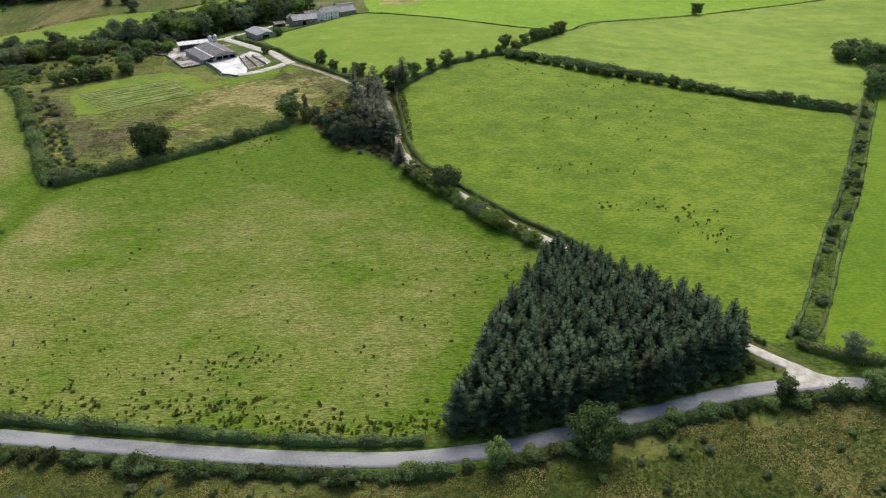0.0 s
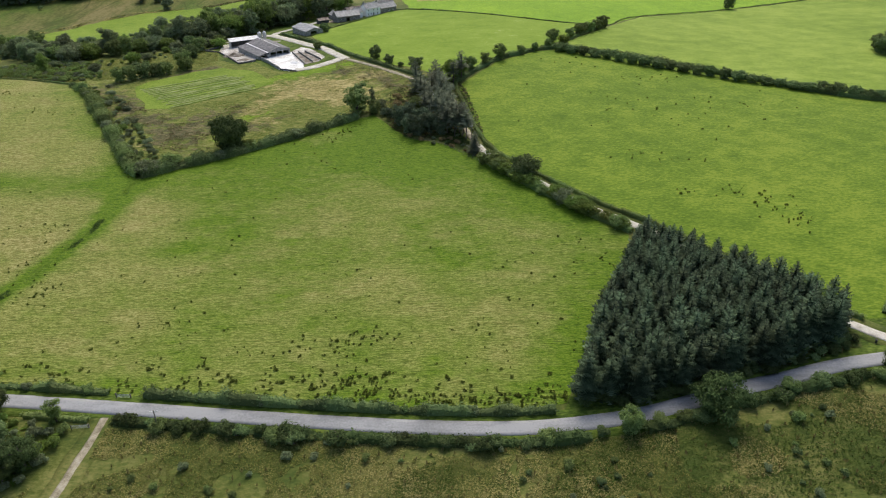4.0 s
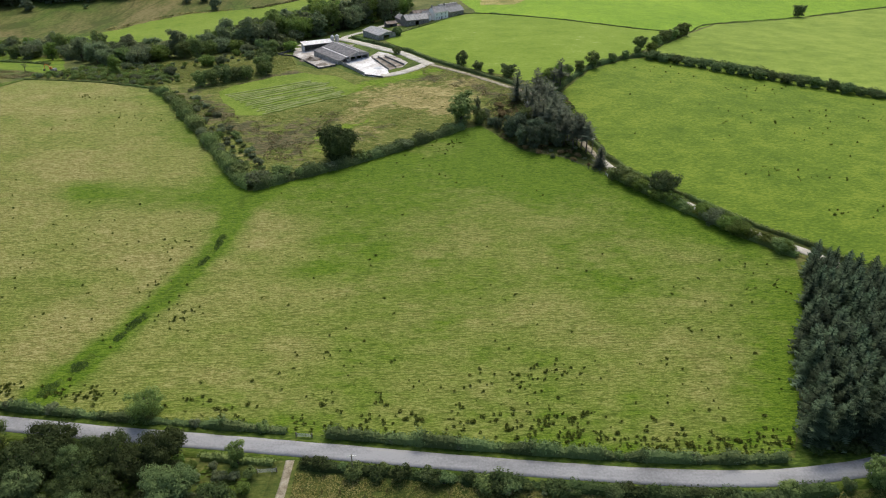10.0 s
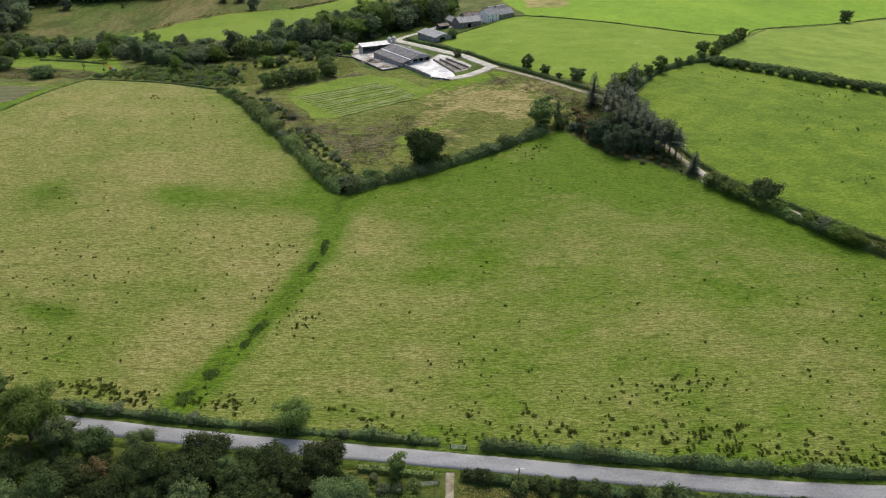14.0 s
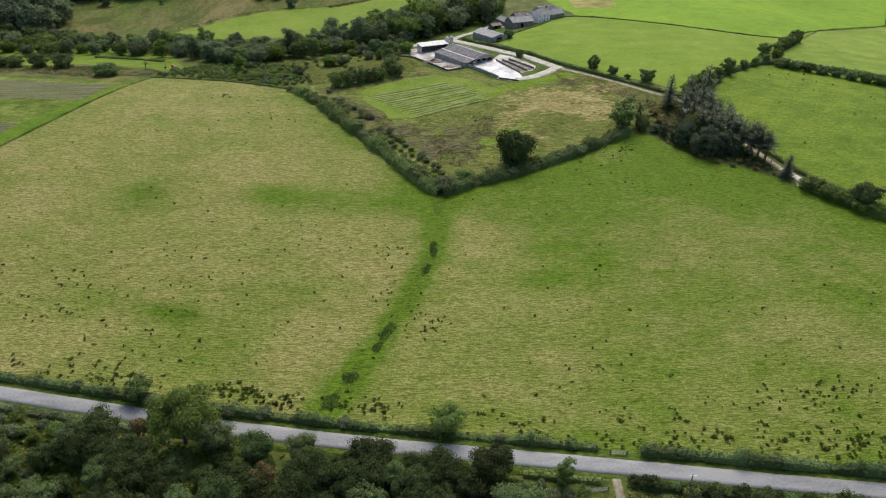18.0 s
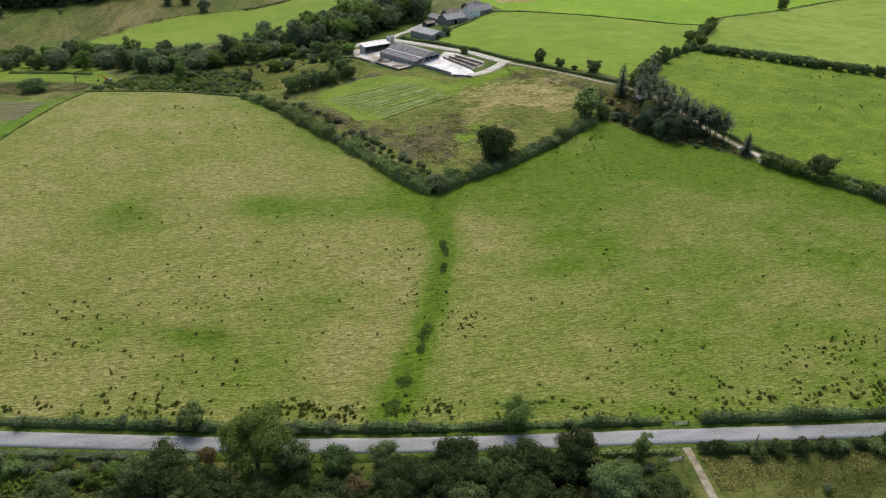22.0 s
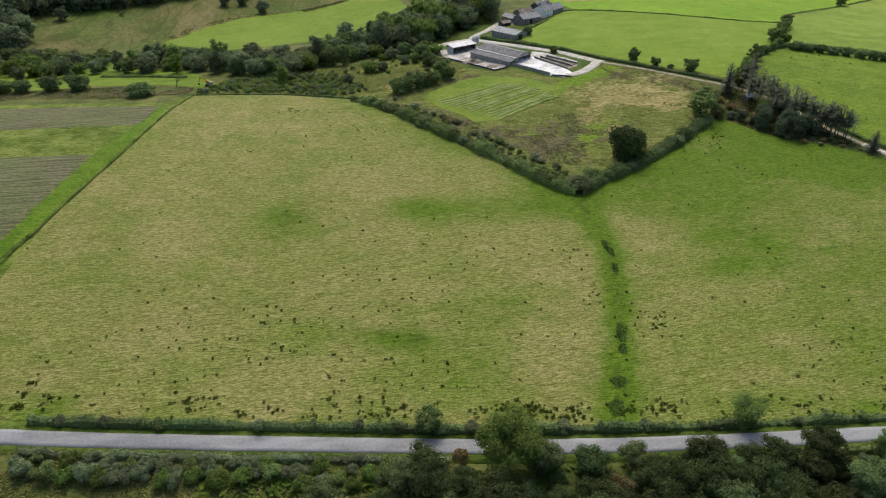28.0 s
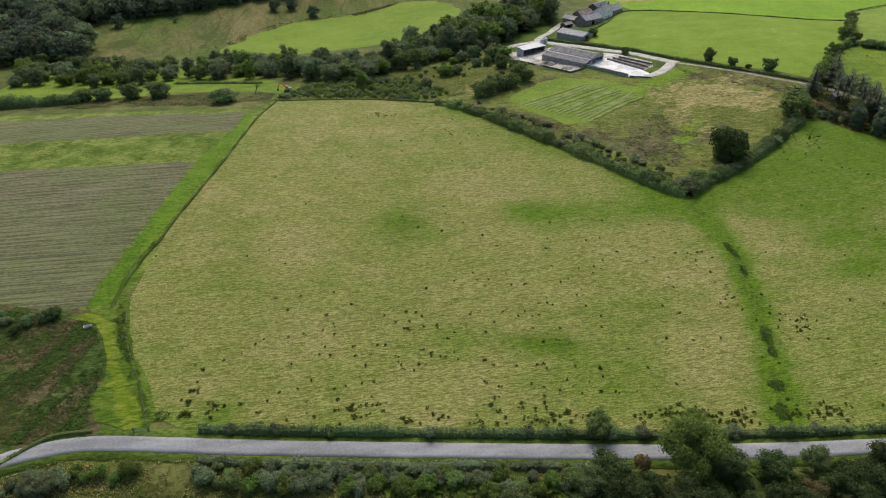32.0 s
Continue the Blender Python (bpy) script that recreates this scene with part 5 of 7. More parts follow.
# single trees and bushes
SINGLES = [
    ("oak_tree", ("oak", 0), -114, 257, 1.38, 1.18, LEAF_OAK, "broad dense dark oak in the paddock hedge", "tree"),
    ("ash_tree", ("ash", 0), -198.0, 120.5, 1.42, 1.45, LEAF_LIGHT, "tall ash leaning over the road", "tree"),
    ("ash_tree", ("thick", 2), 31, 105, 1.3, 1.35, LEAF_THICKET, "broad rounded tree beside the road", "tree"),
    ("hawthorn_tree", ("broad", 1), 11, 101, 0.75, 0.68, LEAF_MID, "small rounded hawthorn by the road", "tree"),
    ("hawthorn_tree", ("broad", 2), 75.5, 117.5, 0.72, 0.6, LEAF_DARK, "small dark hawthorn by the junction", "tree"),
    ("hawthorn_tree", ("broad", 3), 95, 117.5, 0.85, 0.8, LEAF_MID, "small rounded hawthorn by the road", "tree"),
    ("thin_tree", ("wispy", 1), 96, 129.5, 1.0, 1.2, LEAF_GREY, "thin wind-blown tree by the junction", "tree"),
    ("willow_tree", ("wispy", 0), -141, 123.5, 1.0, 1.0, LEAF_ASH, "sprawling light willow in the road hedge", "tree"),
    ("roadside_tree", ("wispy", 1), -117, 109.5, 0.85, 0.8, LEAF_ASH, "slim young tree at the road's edge", "tree"),
    ("roadside_tree", ("broad", 0), -213, 134, 0.75, 0.65, LEAF_MID, "small tree in the road hedge", "tree"),
    ("hedge_tree", ("dome", 1), 1, 221.5, 1.3, 1.15, LEAF_DARK, "dark dense tree in the lane hedge", "tree"),
    ("hedge_tree", ("tall", 1), -66, 289, 1.15, 1.6, LEAF_MID, "rounded tree at the paddock corner", "tree"),
    ("thin_tree", ("wispy", 1), -59, 291, 1.35, 0.6, LEAF_GREY, "slender grey green tree at the paddock corner", "tree"),
    ("hedge_tree", ("broad", 0), -58.5, 287, 0.8, 0.7, LEAF_MID, "bushy tree at the paddock corner", "tree"),
    ("corner_bush", ("shrub", 1), -53, 285, 1.5, 1.7, LEAF_HILL, "dark bush between paddock and spinney", "bush"),
    ("corner_bush", ("shrub", 3), -55.5, 294, 1.5, 1.6, LEAF_GREY, "grey green bush between paddock and spinney", "bush"),
    ("corner_bush", ("shrub", 2), -49, 294, 1.2, 1.4, LEAF_RUSSET, "brown bush between paddock and spinney", "bush"),
    ("corner_bush", ("shrub", 0), -49, 303, 1.1, 1.3, LEAF_RUSSET, "brown bush between paddock and spinney", "bush"),
    ("lone_tree", ("broad", 2), 185, 529, 1.1, 1.1, LEAF_DARK, "lone round tree on the field line", "tree"),
    ("bush_by_drive", ("broad", 0), -64, 366, 0.95, 0.72, LEAF_DARK, "dark round bush by the drive", "bush"),
    ("bush_by_drive", ("broad", 1), -56, 356, 0.6, 0.65, LEAF_DARK, "dark round bush by the drive", "bush"),
    ("bush_by_drive", ("shrub", 1), -49.5, 351, 1.1, 1.1, LEAF_DARK, "dark round bush by the drive", "bush"),
    ("bush_by_drive", ("broad", 3), -42, 345, 0.8, 0.9, LEAF_DARK, "dark round bush by the drive", "bush"),
    ("hill_tree", ("far", 1), -267, 626, 1.15, 1.2, LEAF_HILL, "dark round tree on the hillside", "tree"),
    ("hill_tree", ("far", 0), -285, 654, 1.15, 1.2, LEAF_HILL, "dark round tree on the hillside", "tree"),
    ("hill_tree", ("far", 1), -299, 652, 1.15, 1.2, LEAF_HILL, "dark round tree on the hillside", "tree"),
    ("hill_tree", ("far", 0), -412, 599, 1.15, 1.2, LEAF_HILL, "dark round tree on the hillside", "tree"),
    ("hill_bush", ("shrub", 0), -374, 619, 1.4, 1.4, LEAF_DARK, "small dark bush on the hillside", "bush"),
    ("meadow_bush", ("dome", 2), -314, 366, 1.0, 1.4, LEAF_DARK, "broad dark bush by the stubble", "bush"),
    ("meadow_bush", ("dome", 0), -347, 389, 1.2, 1.25, LEAF_DARK, "round dark bush by the meadow", "bush"),
    ("meadow_bush", ("dome", 1), -361, 391, 1.2, 1.25, LEAF_DARK, "round dark bush by the meadow", "bush"),
    ("meadow_bush", ("dome", 3), -375, 393, 1.0, 1.0, LEAF_DARK, "round dark bush by the meadow", "bush"),
    ("meadow_bush", ("dome", 0), -385, 395, 1.0, 1.1, LEAF_MID, "round dark bush by the meadow", "bush"),
    ("paddock_tree", ("broad", 1), -193, 344, 0.95, 0.95, LEAF_MID, "rounded leafy tree by the mown plot", "tree"),
    ("paddock_tree", ("broad", 3), -182.5, 350.5, 1.05, 1.15, LEAF_DARK, "rounded leafy tree by the mown plot", "tree"),
    ("paddock_tree", ("dome", 2), -173, 356, 1.1, 0.9, LEAF_MID, "rounded leafy tree by the mown plot", "tree"),
    ("paddock_tree", ("broad", 0), -164.5, 362, 0.95, 0.9, LEAF_MID, "rounded leafy tree by the mown plot", "tree"),
    ("paddock_tree", ("tall", 2), -168, 371, 0.85, 0.95, LEAF_DARK, "rounded leafy tree by the farm", "tree"),
    ("paddock_tree", ("dome", 0), -170, 391, 1.15, 0.85, LEAF_DARK, "rounded leafy tree by the farm", "tree"),
    ("paddock_tree", ("broad", 2), -171, 408, 1.05, 1.0, LEAF_MID, "rounded leafy tree by the farm", "tree"),
    ("paddock_tree", ("dome", 3), -179, 419, 1.15, 0.9, LEAF_DARK, "rounded leafy tree by the farm", "tree"),
    ("paddock_tree", ("dome", 1), -176, 400, 0.8, 0.6, LEAF_MID, "rounded leafy tree by the farm", "tree"),
    ("paddock_tree", ("broad", 2), -188, 347, 0.95, 0.95, LEAF_MID, "rounded leafy tree by the mown plot", "tree"),
    ("paddock_tree", ("dome", 1), -178, 353.5, 1.0, 0.85, LEAF_DARK, "rounded leafy tree by the mown plot", "tree"),
    ("paddock_tree", ("broad", 3), -167, 367, 1.15, 1.1, LEAF_MID, "rounded leafy tree by the mown plot", "tree"),
    ("corner_bush", ("dome", 2), -141, 236.5, 0.75, 1.1, LEAF_GREY, "round grey green bush at the hedge corner", "bush"),
    ("corner_bush", ("dome", 0), -133, 242, 0.7, 0.85, LEAF_MID, "bushy growth at the hedge corner", "bush"),
    ("corner_bush", ("dome", 3), -149, 244, 0.65, 0.8, LEAF_MID, "bushy growth at the hedge corner", "bush"),
    ("scrub_tree", ("tall", 0), -247, 374, 0.85, 0.95, LEAF_LIGHT, "light green rounded tree in the scrub", "tree"),
    ("scrub_tree", ("dome", 2), -215, 366, 0.75, 0.7, LEAF_GREY, "grey green rounded willow in the scrub", "tree"),
    ("yard_bush", ("dome", 1), -101, 437, 0.8, 0.7, LEAF_DARK, "dark round bush by the small shed", "bush"),
    ("yard_bush", ("dome", 2), -99, 393, 0.65, 0.55, LEAF_MID, "leafy bush by the feed walls", "bush"),
    ("gorse_bush", ("shrub", 2), -106, 256, 1.5, 1.6, LEAF_YELLOW, "yellowing bush under the oak", "bush"),
    ("thicket_bush", ("broad", 2), -168, 112, 0.85, 0.6, LEAF_YELLOW, "pale yellow green young tree in the thicket", "bush"),
    ("roadside_tree", ("thick", 1), -332, 139.5, 0.55, 0.8, LEAF_GREY, "dome-shaped grey willow by the bend", "tree"),
    ("roadside_tree", ("thick", 2), -345, 138, 0.65, 0.85, LEAF_DARK, "dark rounded tree by the bend", "tree"),
    ("thicket_bush", ("shrub", 0), -207.8, 122, 2.3, 1.3, LEAF_RUSSET, "russet dying bush beside the ash", "bush"),
    ("thicket_bush", ("broad", 3), -178, 108, 0.8, 0.6, LEAF_RUSSET, "russet bush in the thicket", "bush"),
]
rng = random.Random(31)
for name, key, x, y, size, wide, leaf, label, cat in SINGLES:
    plant(name, key, x, y, size, wide, leaf, label, cat, "", rng)
for k, (x, y) in enumerate([(225, 394), (233, 386), (241, 384), (236, 398), (229, 404), (212, 336), (218, 341), (205, 326)]):
    plant("copse_tree", ("broad", k % 4), x, y, rng.uniform(1.3, 1.7), None, LEAF_DARK, "dark round tree in a field-corner copse", "tree", "corner copse", rng)
for k, (x, y) in enumerate([(40, 388), (34, 392), (52, 411), (56, 416), (61, 421), (66, 427), (71, 434), (46, 402)]):
    plant("hedge_tree", ("broad", k % 4), x, y, rng.uniform(0.7, 0.95), None, LEAF_MID if k else LEAF_YELLOW, "rounded tree on the field bank", "tree", "trees on the field bank", rng)
for k, (x, y, s) in enumerate([(-20, 329, 1.3), (-14, 339, 1.15), (-6, 349, 0.95), (2, 358, 1.2), (14, 367, 0.75), (22, 373, 0.7), (30, 379, 0.75)]):
    plant("hedge_tree", ("broad", k % 4), x, y, s * 0.85, s * 0.7, LEAF_MID, "rounded tree in the field hedge", "tree", "trees in the field hedge", rng)
for k in range(26):
    u = k / 25
    x, y = 36 + 142 * u, 374 - 77 * u - 5 * math.sin(math.pi * u) + rng.uniform(-0.8, 0.8)
    plant("hedge_bush", ("dome", k % 4), x, y, rng.uniform(0.55, 0.85), rng.uniform(0.6, 0.95), LEAF_DARK, "dark overgrown hedge bush", "bush", "bushes of the far hedge", rng)
bank_line = smooth(BANK_LINE, 2)
for k in range(30):
    u = rng.random()
    x, y = bank_line[int(u * (len(bank_line) - 1))] + np.array((rng.uniform(-2.2, 2.2), rng.uniform(-1.5, 1.5)))
    plant("hedge_bush", ("shrub", k % 4), x, y, rng.uniform(0.5, 1.35), rng.uniform(0.6, 1.3), rng.choice([LEAF_MID, LEAF_DARK, LEAF_GREY]), "bush on the wide field bank", "bush", "bushes of the wide bank", rng)

def hedge_bushes(pts, gap, by, key, sizes, leaves, label, group, seed):
    """Bushes that stand out of a hedge line."""
    rng = random.Random(seed)
    line = smooth(pts, 1.0)
    i = rng.uniform(1, gap)
    while i < len(line) - 1:
        x, y = line[int(i)] + np.array((rng.uniform(-by, by), rng.uniform(-by, by)))
        s = rng.uniform(*sizes)
        plant("hedge_bush", (key, rng.randrange(4)), x, y, s, s * rng.uniform(0.9, 1.3), rng.choice(leaves), label, "bush", group, rng)
        i += gap * rng.uniform(0.6, 1.5)


hedge_bushes(V_HEDGE, 6, 1.2, "dome", (0.30, 0.5), [LEAF_MID, LEAF_GREY, LEAF_DARK], "rounded bush grown out of the paddock hedge", "bushes of the paddock hedge", 91)
hedge_bushes(V_HEDGE_E, 6, 1.2, "dome", (0.32, 0.55), [LEAF_MID, LEAF_GREY, LEAF_DARK, LEAF_DARK], "rounded bush grown out of the paddock hedge", "bushes of the paddock hedge", 92)
hedge_bushes([(30, 181.5), (18, 194.5), (6, 209.5), (-3, 221.5), (-13, 236)], 3.8, 0.9, "dome", (0.42, 0.78), [LEAF_MID, LEAF_LIGHT, LEAF_YELLOW, LEAF_GREY, LEAF_LIGHT, LEAF_YELLOW], "leafy bush in the lane hedge", "bushes of the lane hedge", 93)
north_line = [tuple(q) for q in offset(ROAD, -4.8, 3)]
south_line = [tuple(q) for q in offset(ROAD, 4.6, 3)]
hedge_bushes([q for q in north_line if -302 <= q[0] <= -108], 9, 0.4, "shrub", (0.6, 1.0), [LEAF_GREY, LEAF_MID, LEAF_GREY], "grey green rounded bush in the road hedge", "bushes of the road hedge", 94)
hedge_bushes([q for q in north_line if -100 <= q[0] <= -5], 8, 0.4, "shrub", (0.6, 0.9), [LEAF_GREY, LEAF_MID, LEAF_GREY], "grey green rounded bush in the road hedge", "bushes of the road hedge", 95)
hedge_bushes([q for q in south_line if -104 <= q[0] <= 112], 3.2, 1.4, "shrub", (0.6, 1.35), [LEAF_MID, LEAF_THICKET, LEAF_DARK, LEAF_THICKET, LEAF_DARK], "ragged bush below the road", "bushes below the road", 96)
hedge_bushes([(-440, 212), (-400, 206), (-370, 202), (-345, 195)], 4, 2.0, "shrub", (0.7, 1.2), [LEAF_DARK, LEAF_MID, LEAF_GREY], "dark bush along the moor's edge", "bushes of the moor edge", 97)
hedge_bushes([(-352, 192), (-347, 196), (-341, 198)], 2.2, 1.2, "shrub", (0.8, 1.2), [LEAF_DARK, LEAF_THICKET], "dark bush along the moor's edge", "bushes of the moor edge", 99)
hedge_bushes([(-206, 324), (-184, 300), (-165, 268), (-150, 250), (-132, 250)], 7, 4.0, "shrub", (0.7, 1.3), [LEAF_MID, LEAF_GREY, LEAF_MID], "straggling bush inside the paddock hedge", "scrub bushes", 98)


# ---- hedges ----
def hedge(pts, height, width, leaf_mat, label, seed, leaf=0.34, dense=26, rag=0.35, name="hedge"):
    """A hedge along a line: a row of grown-together bushes of uneven height, each round a ragged core."""
    rng = np.random.default_rng(seed)
    line = smooth(pts, 1.0)
    nrm = sides(line)
    root = thing(name, line[0][0], line[0][1], 0, 0, label, "hedge")
    origin = np.array((line[0][0], line[0][1], 0))
    cuts, at = [0], 0
    while at < len(line) - 4:
        at = min(len(line) - 1, at + int(rng.integers(5, 9)))
        cuts.append(at)
    cuts[-1] = len(line) - 1
    for c0, c1 in zip(cuts, cuts[1:]):
        cs, ns, cv, cf = [], [], [], []
        for i in range(c0, c1 + 1):
            q, n = line[i], nrm[i]
            k = 1 + rag * (noise.noise((q[0] * 0.12, q[1] * 0.12, seed)) * 1.3 + noise.noise((q[0] * 0.5, q[1] * 0.5, seed + 5)) * 0.8)
            h, w = max(0.3, height * k), max(0.4, width * (0.75 + 0.25 * k))
            z = high(*q)
            for a in (-1, -0.75, 0, 0.75, 1):
                x, y = q + n * a * w * 0.42
                cv.append((x, y, z + (h * 0.8 * (1 - 0.25 * a * a) if abs(a) < 1 else -0.1)))
            m = int(dense * (w + h) / 3.5)
            a = rng.uniform(-math.pi * 0.5, math.pi * 0.5, m)
            r = rng.uniform(0.8, 1.15, m)
            s = np.sin(a) * w / 2 * r
            zz = np.maximum(0.05, np.cos(a) ** 0.6 * h * r)
            along_ = rng.uniform(-0.7, 0.7, m)
            t = np.array((n[1], -n[0]))
            cs.append(np.c_[q[0] + n[0] * s + t[0] * along_, q[1] + n[1] * s + t[1] * along_, z + zz])
            ns.append(np.c_[n[0] * np.sin(a), n[1] * np.sin(a), np.cos(a) + 0.2])
        for i in range(c1 - c0):
            for j in range(4):
                cf.append((i * 5 + j, i * 5 + j + 1, (i + 1) * 5 + j + 1, (i + 1) * 5 + j))
        cs, ns = np.concatenate(cs), np.concatenate(ns)
        v, f = joined(leaf_quads(cs - origin, ns, leaf * rng.uniform(0.6, 1.4, len(cs)), rng), (np.array(cv) - origin, cf))
        part("bush", mesh_of("bush", v, f, [leaf_mat]), root)
    return root


def along(pts, a, b):
    """The stretch of a line between two x values."""
    line = smooth(pts, 2)
    return [tuple(q) for q in line if min(a, b) <= q[0] <= max(a, b)]


north = [tuple(q) for q in offset(ROAD, -4.6, 3)]
south = [tuple(q) for q in offset(ROAD, 4.3, 3)]
hedge([q for q in north if -101 <= q[0] <= -3], 1.9, 2.5, LEAF_DARK, "uneven dark green roadside hedge", 41, rag=0.9)
hedge([q for q in north if -302 <= q[0] <= -106], 1.7, 2.4, LEAF_DARK, "uneven dark green roadside hedge", 42, rag=0.7)
hedge([q for q in south if -104 <= q[0] <= 6], 1.6, 2.8, LEAF_THICKET, "ragged bramble hedge below the road", 43, rag=1.1)
hedge([q for q in south if 14 <= q[0] <= 130], 1.6, 3.0, LEAF_THICKET, "ragged bramble hedge below the road", 44, rag=1.1)
hedge([q for q in south if -303 <= q[0] <= -210], 1.4, 2.2, LEAF_GREY, "ragged grey green hedge below the road", 40, rag=0.7)
hedge([q for q in south if -128 <= q[0] <= -109], 1.2, 2.0, LEAF_MID, "bushy hedge beside the gate", 45, rag=0.5)
hedge([(88, 134), (97, 129.5), (112, 128), (140, 128.5), (190, 133)], 2.2, 3.6, LEAF_MID, "thick hedge beside the junction", 46, rag=0.4)
hedge(V_HEDGE, 2.6, 6.2, LEAF_MID, "thick dark hedge round the paddock", 47, 0.42, rag=0.9)
hedge(V_HEDGE_E, 2.7, 6.0, LEAF_DARK, "thick dark field hedge by the oak", 48, 0.42, rag=0.9)
hedge([(30, 181.5), (18, 194.5), (6, 209.5), (-3, 221.5), (-13, 236)], 2.2, 3.0, LEAF_MID, "overgrown hedge beside the gravel lane", 49, rag=0.7)
hedge([(78, 135.5), (60, 157), (47, 173), (36, 187.5), (23.5, 200), (12, 214.5), (2.5, 227.5), (-6.5, 240), (-11.5, 251)], 1.6, 1.6, LEAF_MID, "low clipped hedge beside the lane", 50, rag=0.25)
hedge([(-11.5, 251), (-15, 268), (-18, 290), (-21, 308), (-22, 322)], 1.6, 1.8, LEAF_MID, "low clipped hedge beside the lane", 51, rag=0.25)
hedge([(34, 376), (64, 366), (114, 333), (156, 304), (178, 297)], 2.8, 3.6, LEAF_DARK, "tall dark boundary hedge", 52, 0.45, 18, 0.4)
hedge([(-22, 322), (-1, 355), (22, 373.5), (34, 379)], 2.0, 3.0, LEAF_DARK, "dark hedge between two fields", 53, 0.42, 18, 0.4)
hedge([(36, 382), (51, 408), (76, 442)], 1.1, 2.0, LEAF_MID, "low hedge on a field bank", 54, 0.42, 16, 0.5)
for side, sd in ((2.5, 66), (-2.5, 67)):
    hedge([tuple(q) for q in offset(BANK_LINE, side, 6)], 0.7 if side > 0 else 0.5, 1.4, LEAF_DARK if side > 0 else LEAF_MID, "straggling hedge on the field bank", sd, 0.36, 16, 1.8)
hedge([(-128.5, 441), (-123, 432.5), (-113, 420), (-103, 407.6), (-92, 396), (-83, 382), (-78.5, 376)], 1.6, 2.2, LEAF_DARK, "dark clipped hedge along the drive", 56, 0.4, 20, 0.3)
hedge([(-78, 375), (-62, 357), (-43, 337), (-30, 323)], 1.6, 2.6, LEAF_DARK, "dark clipped hedge along the lane", 57, 0.4, 20, 0.3)
hedge([(-64, 489), (-52, 493), (-5, 469), (45, 445), (76, 443)], 0.7, 0.9, LEAF_DARK, "thin dark hedge between far fields", 58, 0.45, 10, 0.5)
hedge([(78, 443), (105, 478), (190, 530), (240, 556), (370, 608)], 0.6, 0.9, LEAF_MID, "thin field hedge on the rise", 59, 0.45, 10, 0.6)
hedge([(-108, 428), (-98, 448), (-82, 465), (-70, 480)], 0.9, 1.2, LEAF_MID, "garden hedge beside the field", 60, 0.4, 14, 0.4)
hedge([(-321, 232), (-319.5, 239), (-306.5, 286), (-296, 335), (-289, 360)], 0.5, 1.3, LEAF_LIGHT, "low weedy field boundary", 61, 0.3, 22, 1.4)
hedge([(-329.5, 199), (-328, 210), (-325, 222), (-321, 232)], 0.6, 1.8, LEAF_LIGHT, "low weedy field boundary", 68, 0.3, 18, 1.2)
hedge([(-289, 361), (-262, 356), (-240, 350.5), (-214, 340)], 0.7, 1.3, LEAF_MID, "low weedy field boundary", 62, 0.34, 14, 0.8)
hedge([(-440, 394), (-398, 392), (-385, 391)], 4.5, 7, LEAF_DARK, "dark hedge by the meadow", 63, 0.5, 20, 0.4)
hedge([(-345, 424), (-318, 414), (-298, 404)], 1.2, 2.5, LEAF_MID, "low hedge across the meadow", 64, 0.45, 16, 0.7)
hedge([(-345, 146), (-334, 153.5), (-325, 154)], 0.7, 1.2, LEAF_MID, "low bank hedge at the bend", 65, 0.34, 16, 0.5)


# ---- rushes, tussocks and weeds ----
def blades(points, low, high_, spread, k, rng, width=0.1):
    """Tufts of upright blades on the land: k narrow triangles to a tuft."""
    p = np.asarray(points, float)
    n = len(p)
    base = np.c_[p, land(p[:, 0], p[:, 1]) + 0.05]
    h = rng.uniform(low, high_, n)
    g = rng.uniform(0, 2 * math.pi, (n, k))
    r0, r1 = rng.uniform(0.05, 0.55, (n, k)), rng.uniform(0.5, 1.1, (n, k))
    sp = spread * (h / high_)[:, None]
    up = h[:, None] * rng.uniform(0.55, 1.1, (n, k))
    d = np.stack([np.cos(g), np.sin(g), 0 * g], -1)
    s = np.stack([-np.sin(g), np.cos(g), 0 * g], -1)
    b = base[:, None, :]
    root, tip = b + d * (r0 * sp)[..., None], b + d * (r1 * sp)[..., None] + np.stack([0 * g, 0 * g, up], -1)
    mid = (root + tip) / 2 + np.stack([0 * g, 0 * g, up * 0.12], -1)
    w = width * (0.6 + h[:, None, None])
    v = np.stack([root, mid + s * w, tip, mid - s * w], 2).reshape(-1, 3)
    i = np.arange(n * k)[:, None] * 4
    f = np.concatenate([i + [0, 1, 2], i + [0, 2, 3]], 1).reshape(-1, 3)
    return v, f


def tufts(name, points, low, high_, spread, k, material, label, category, seed, width=0.1):
    v, f = blades(points, low, high_, spread, k, np.random.default_rng(seed), width)
    return tagged(new(name, mesh_of(name, v, f, [material])), label, category, kind="stuff")


def clumped(groups, seed, keep):
    """Points gathered in groups: middle x, y, spread x, y and how many."""
    rng = random.Random(seed)
    out = []
    for cx, cy, rx, ry, n in groups:
        for _ in range(n):
            x, y = rng.gauss(cx, rx), rng.gauss(cy, ry)
            if inside(x, y, keep):
                out.append((x, y))
                if rng.random() < 0.3:
                    out.append((x + rng.uniform(-0.7, 0.7), y + rng.uniform(-0.4, 0.4)))
    return out


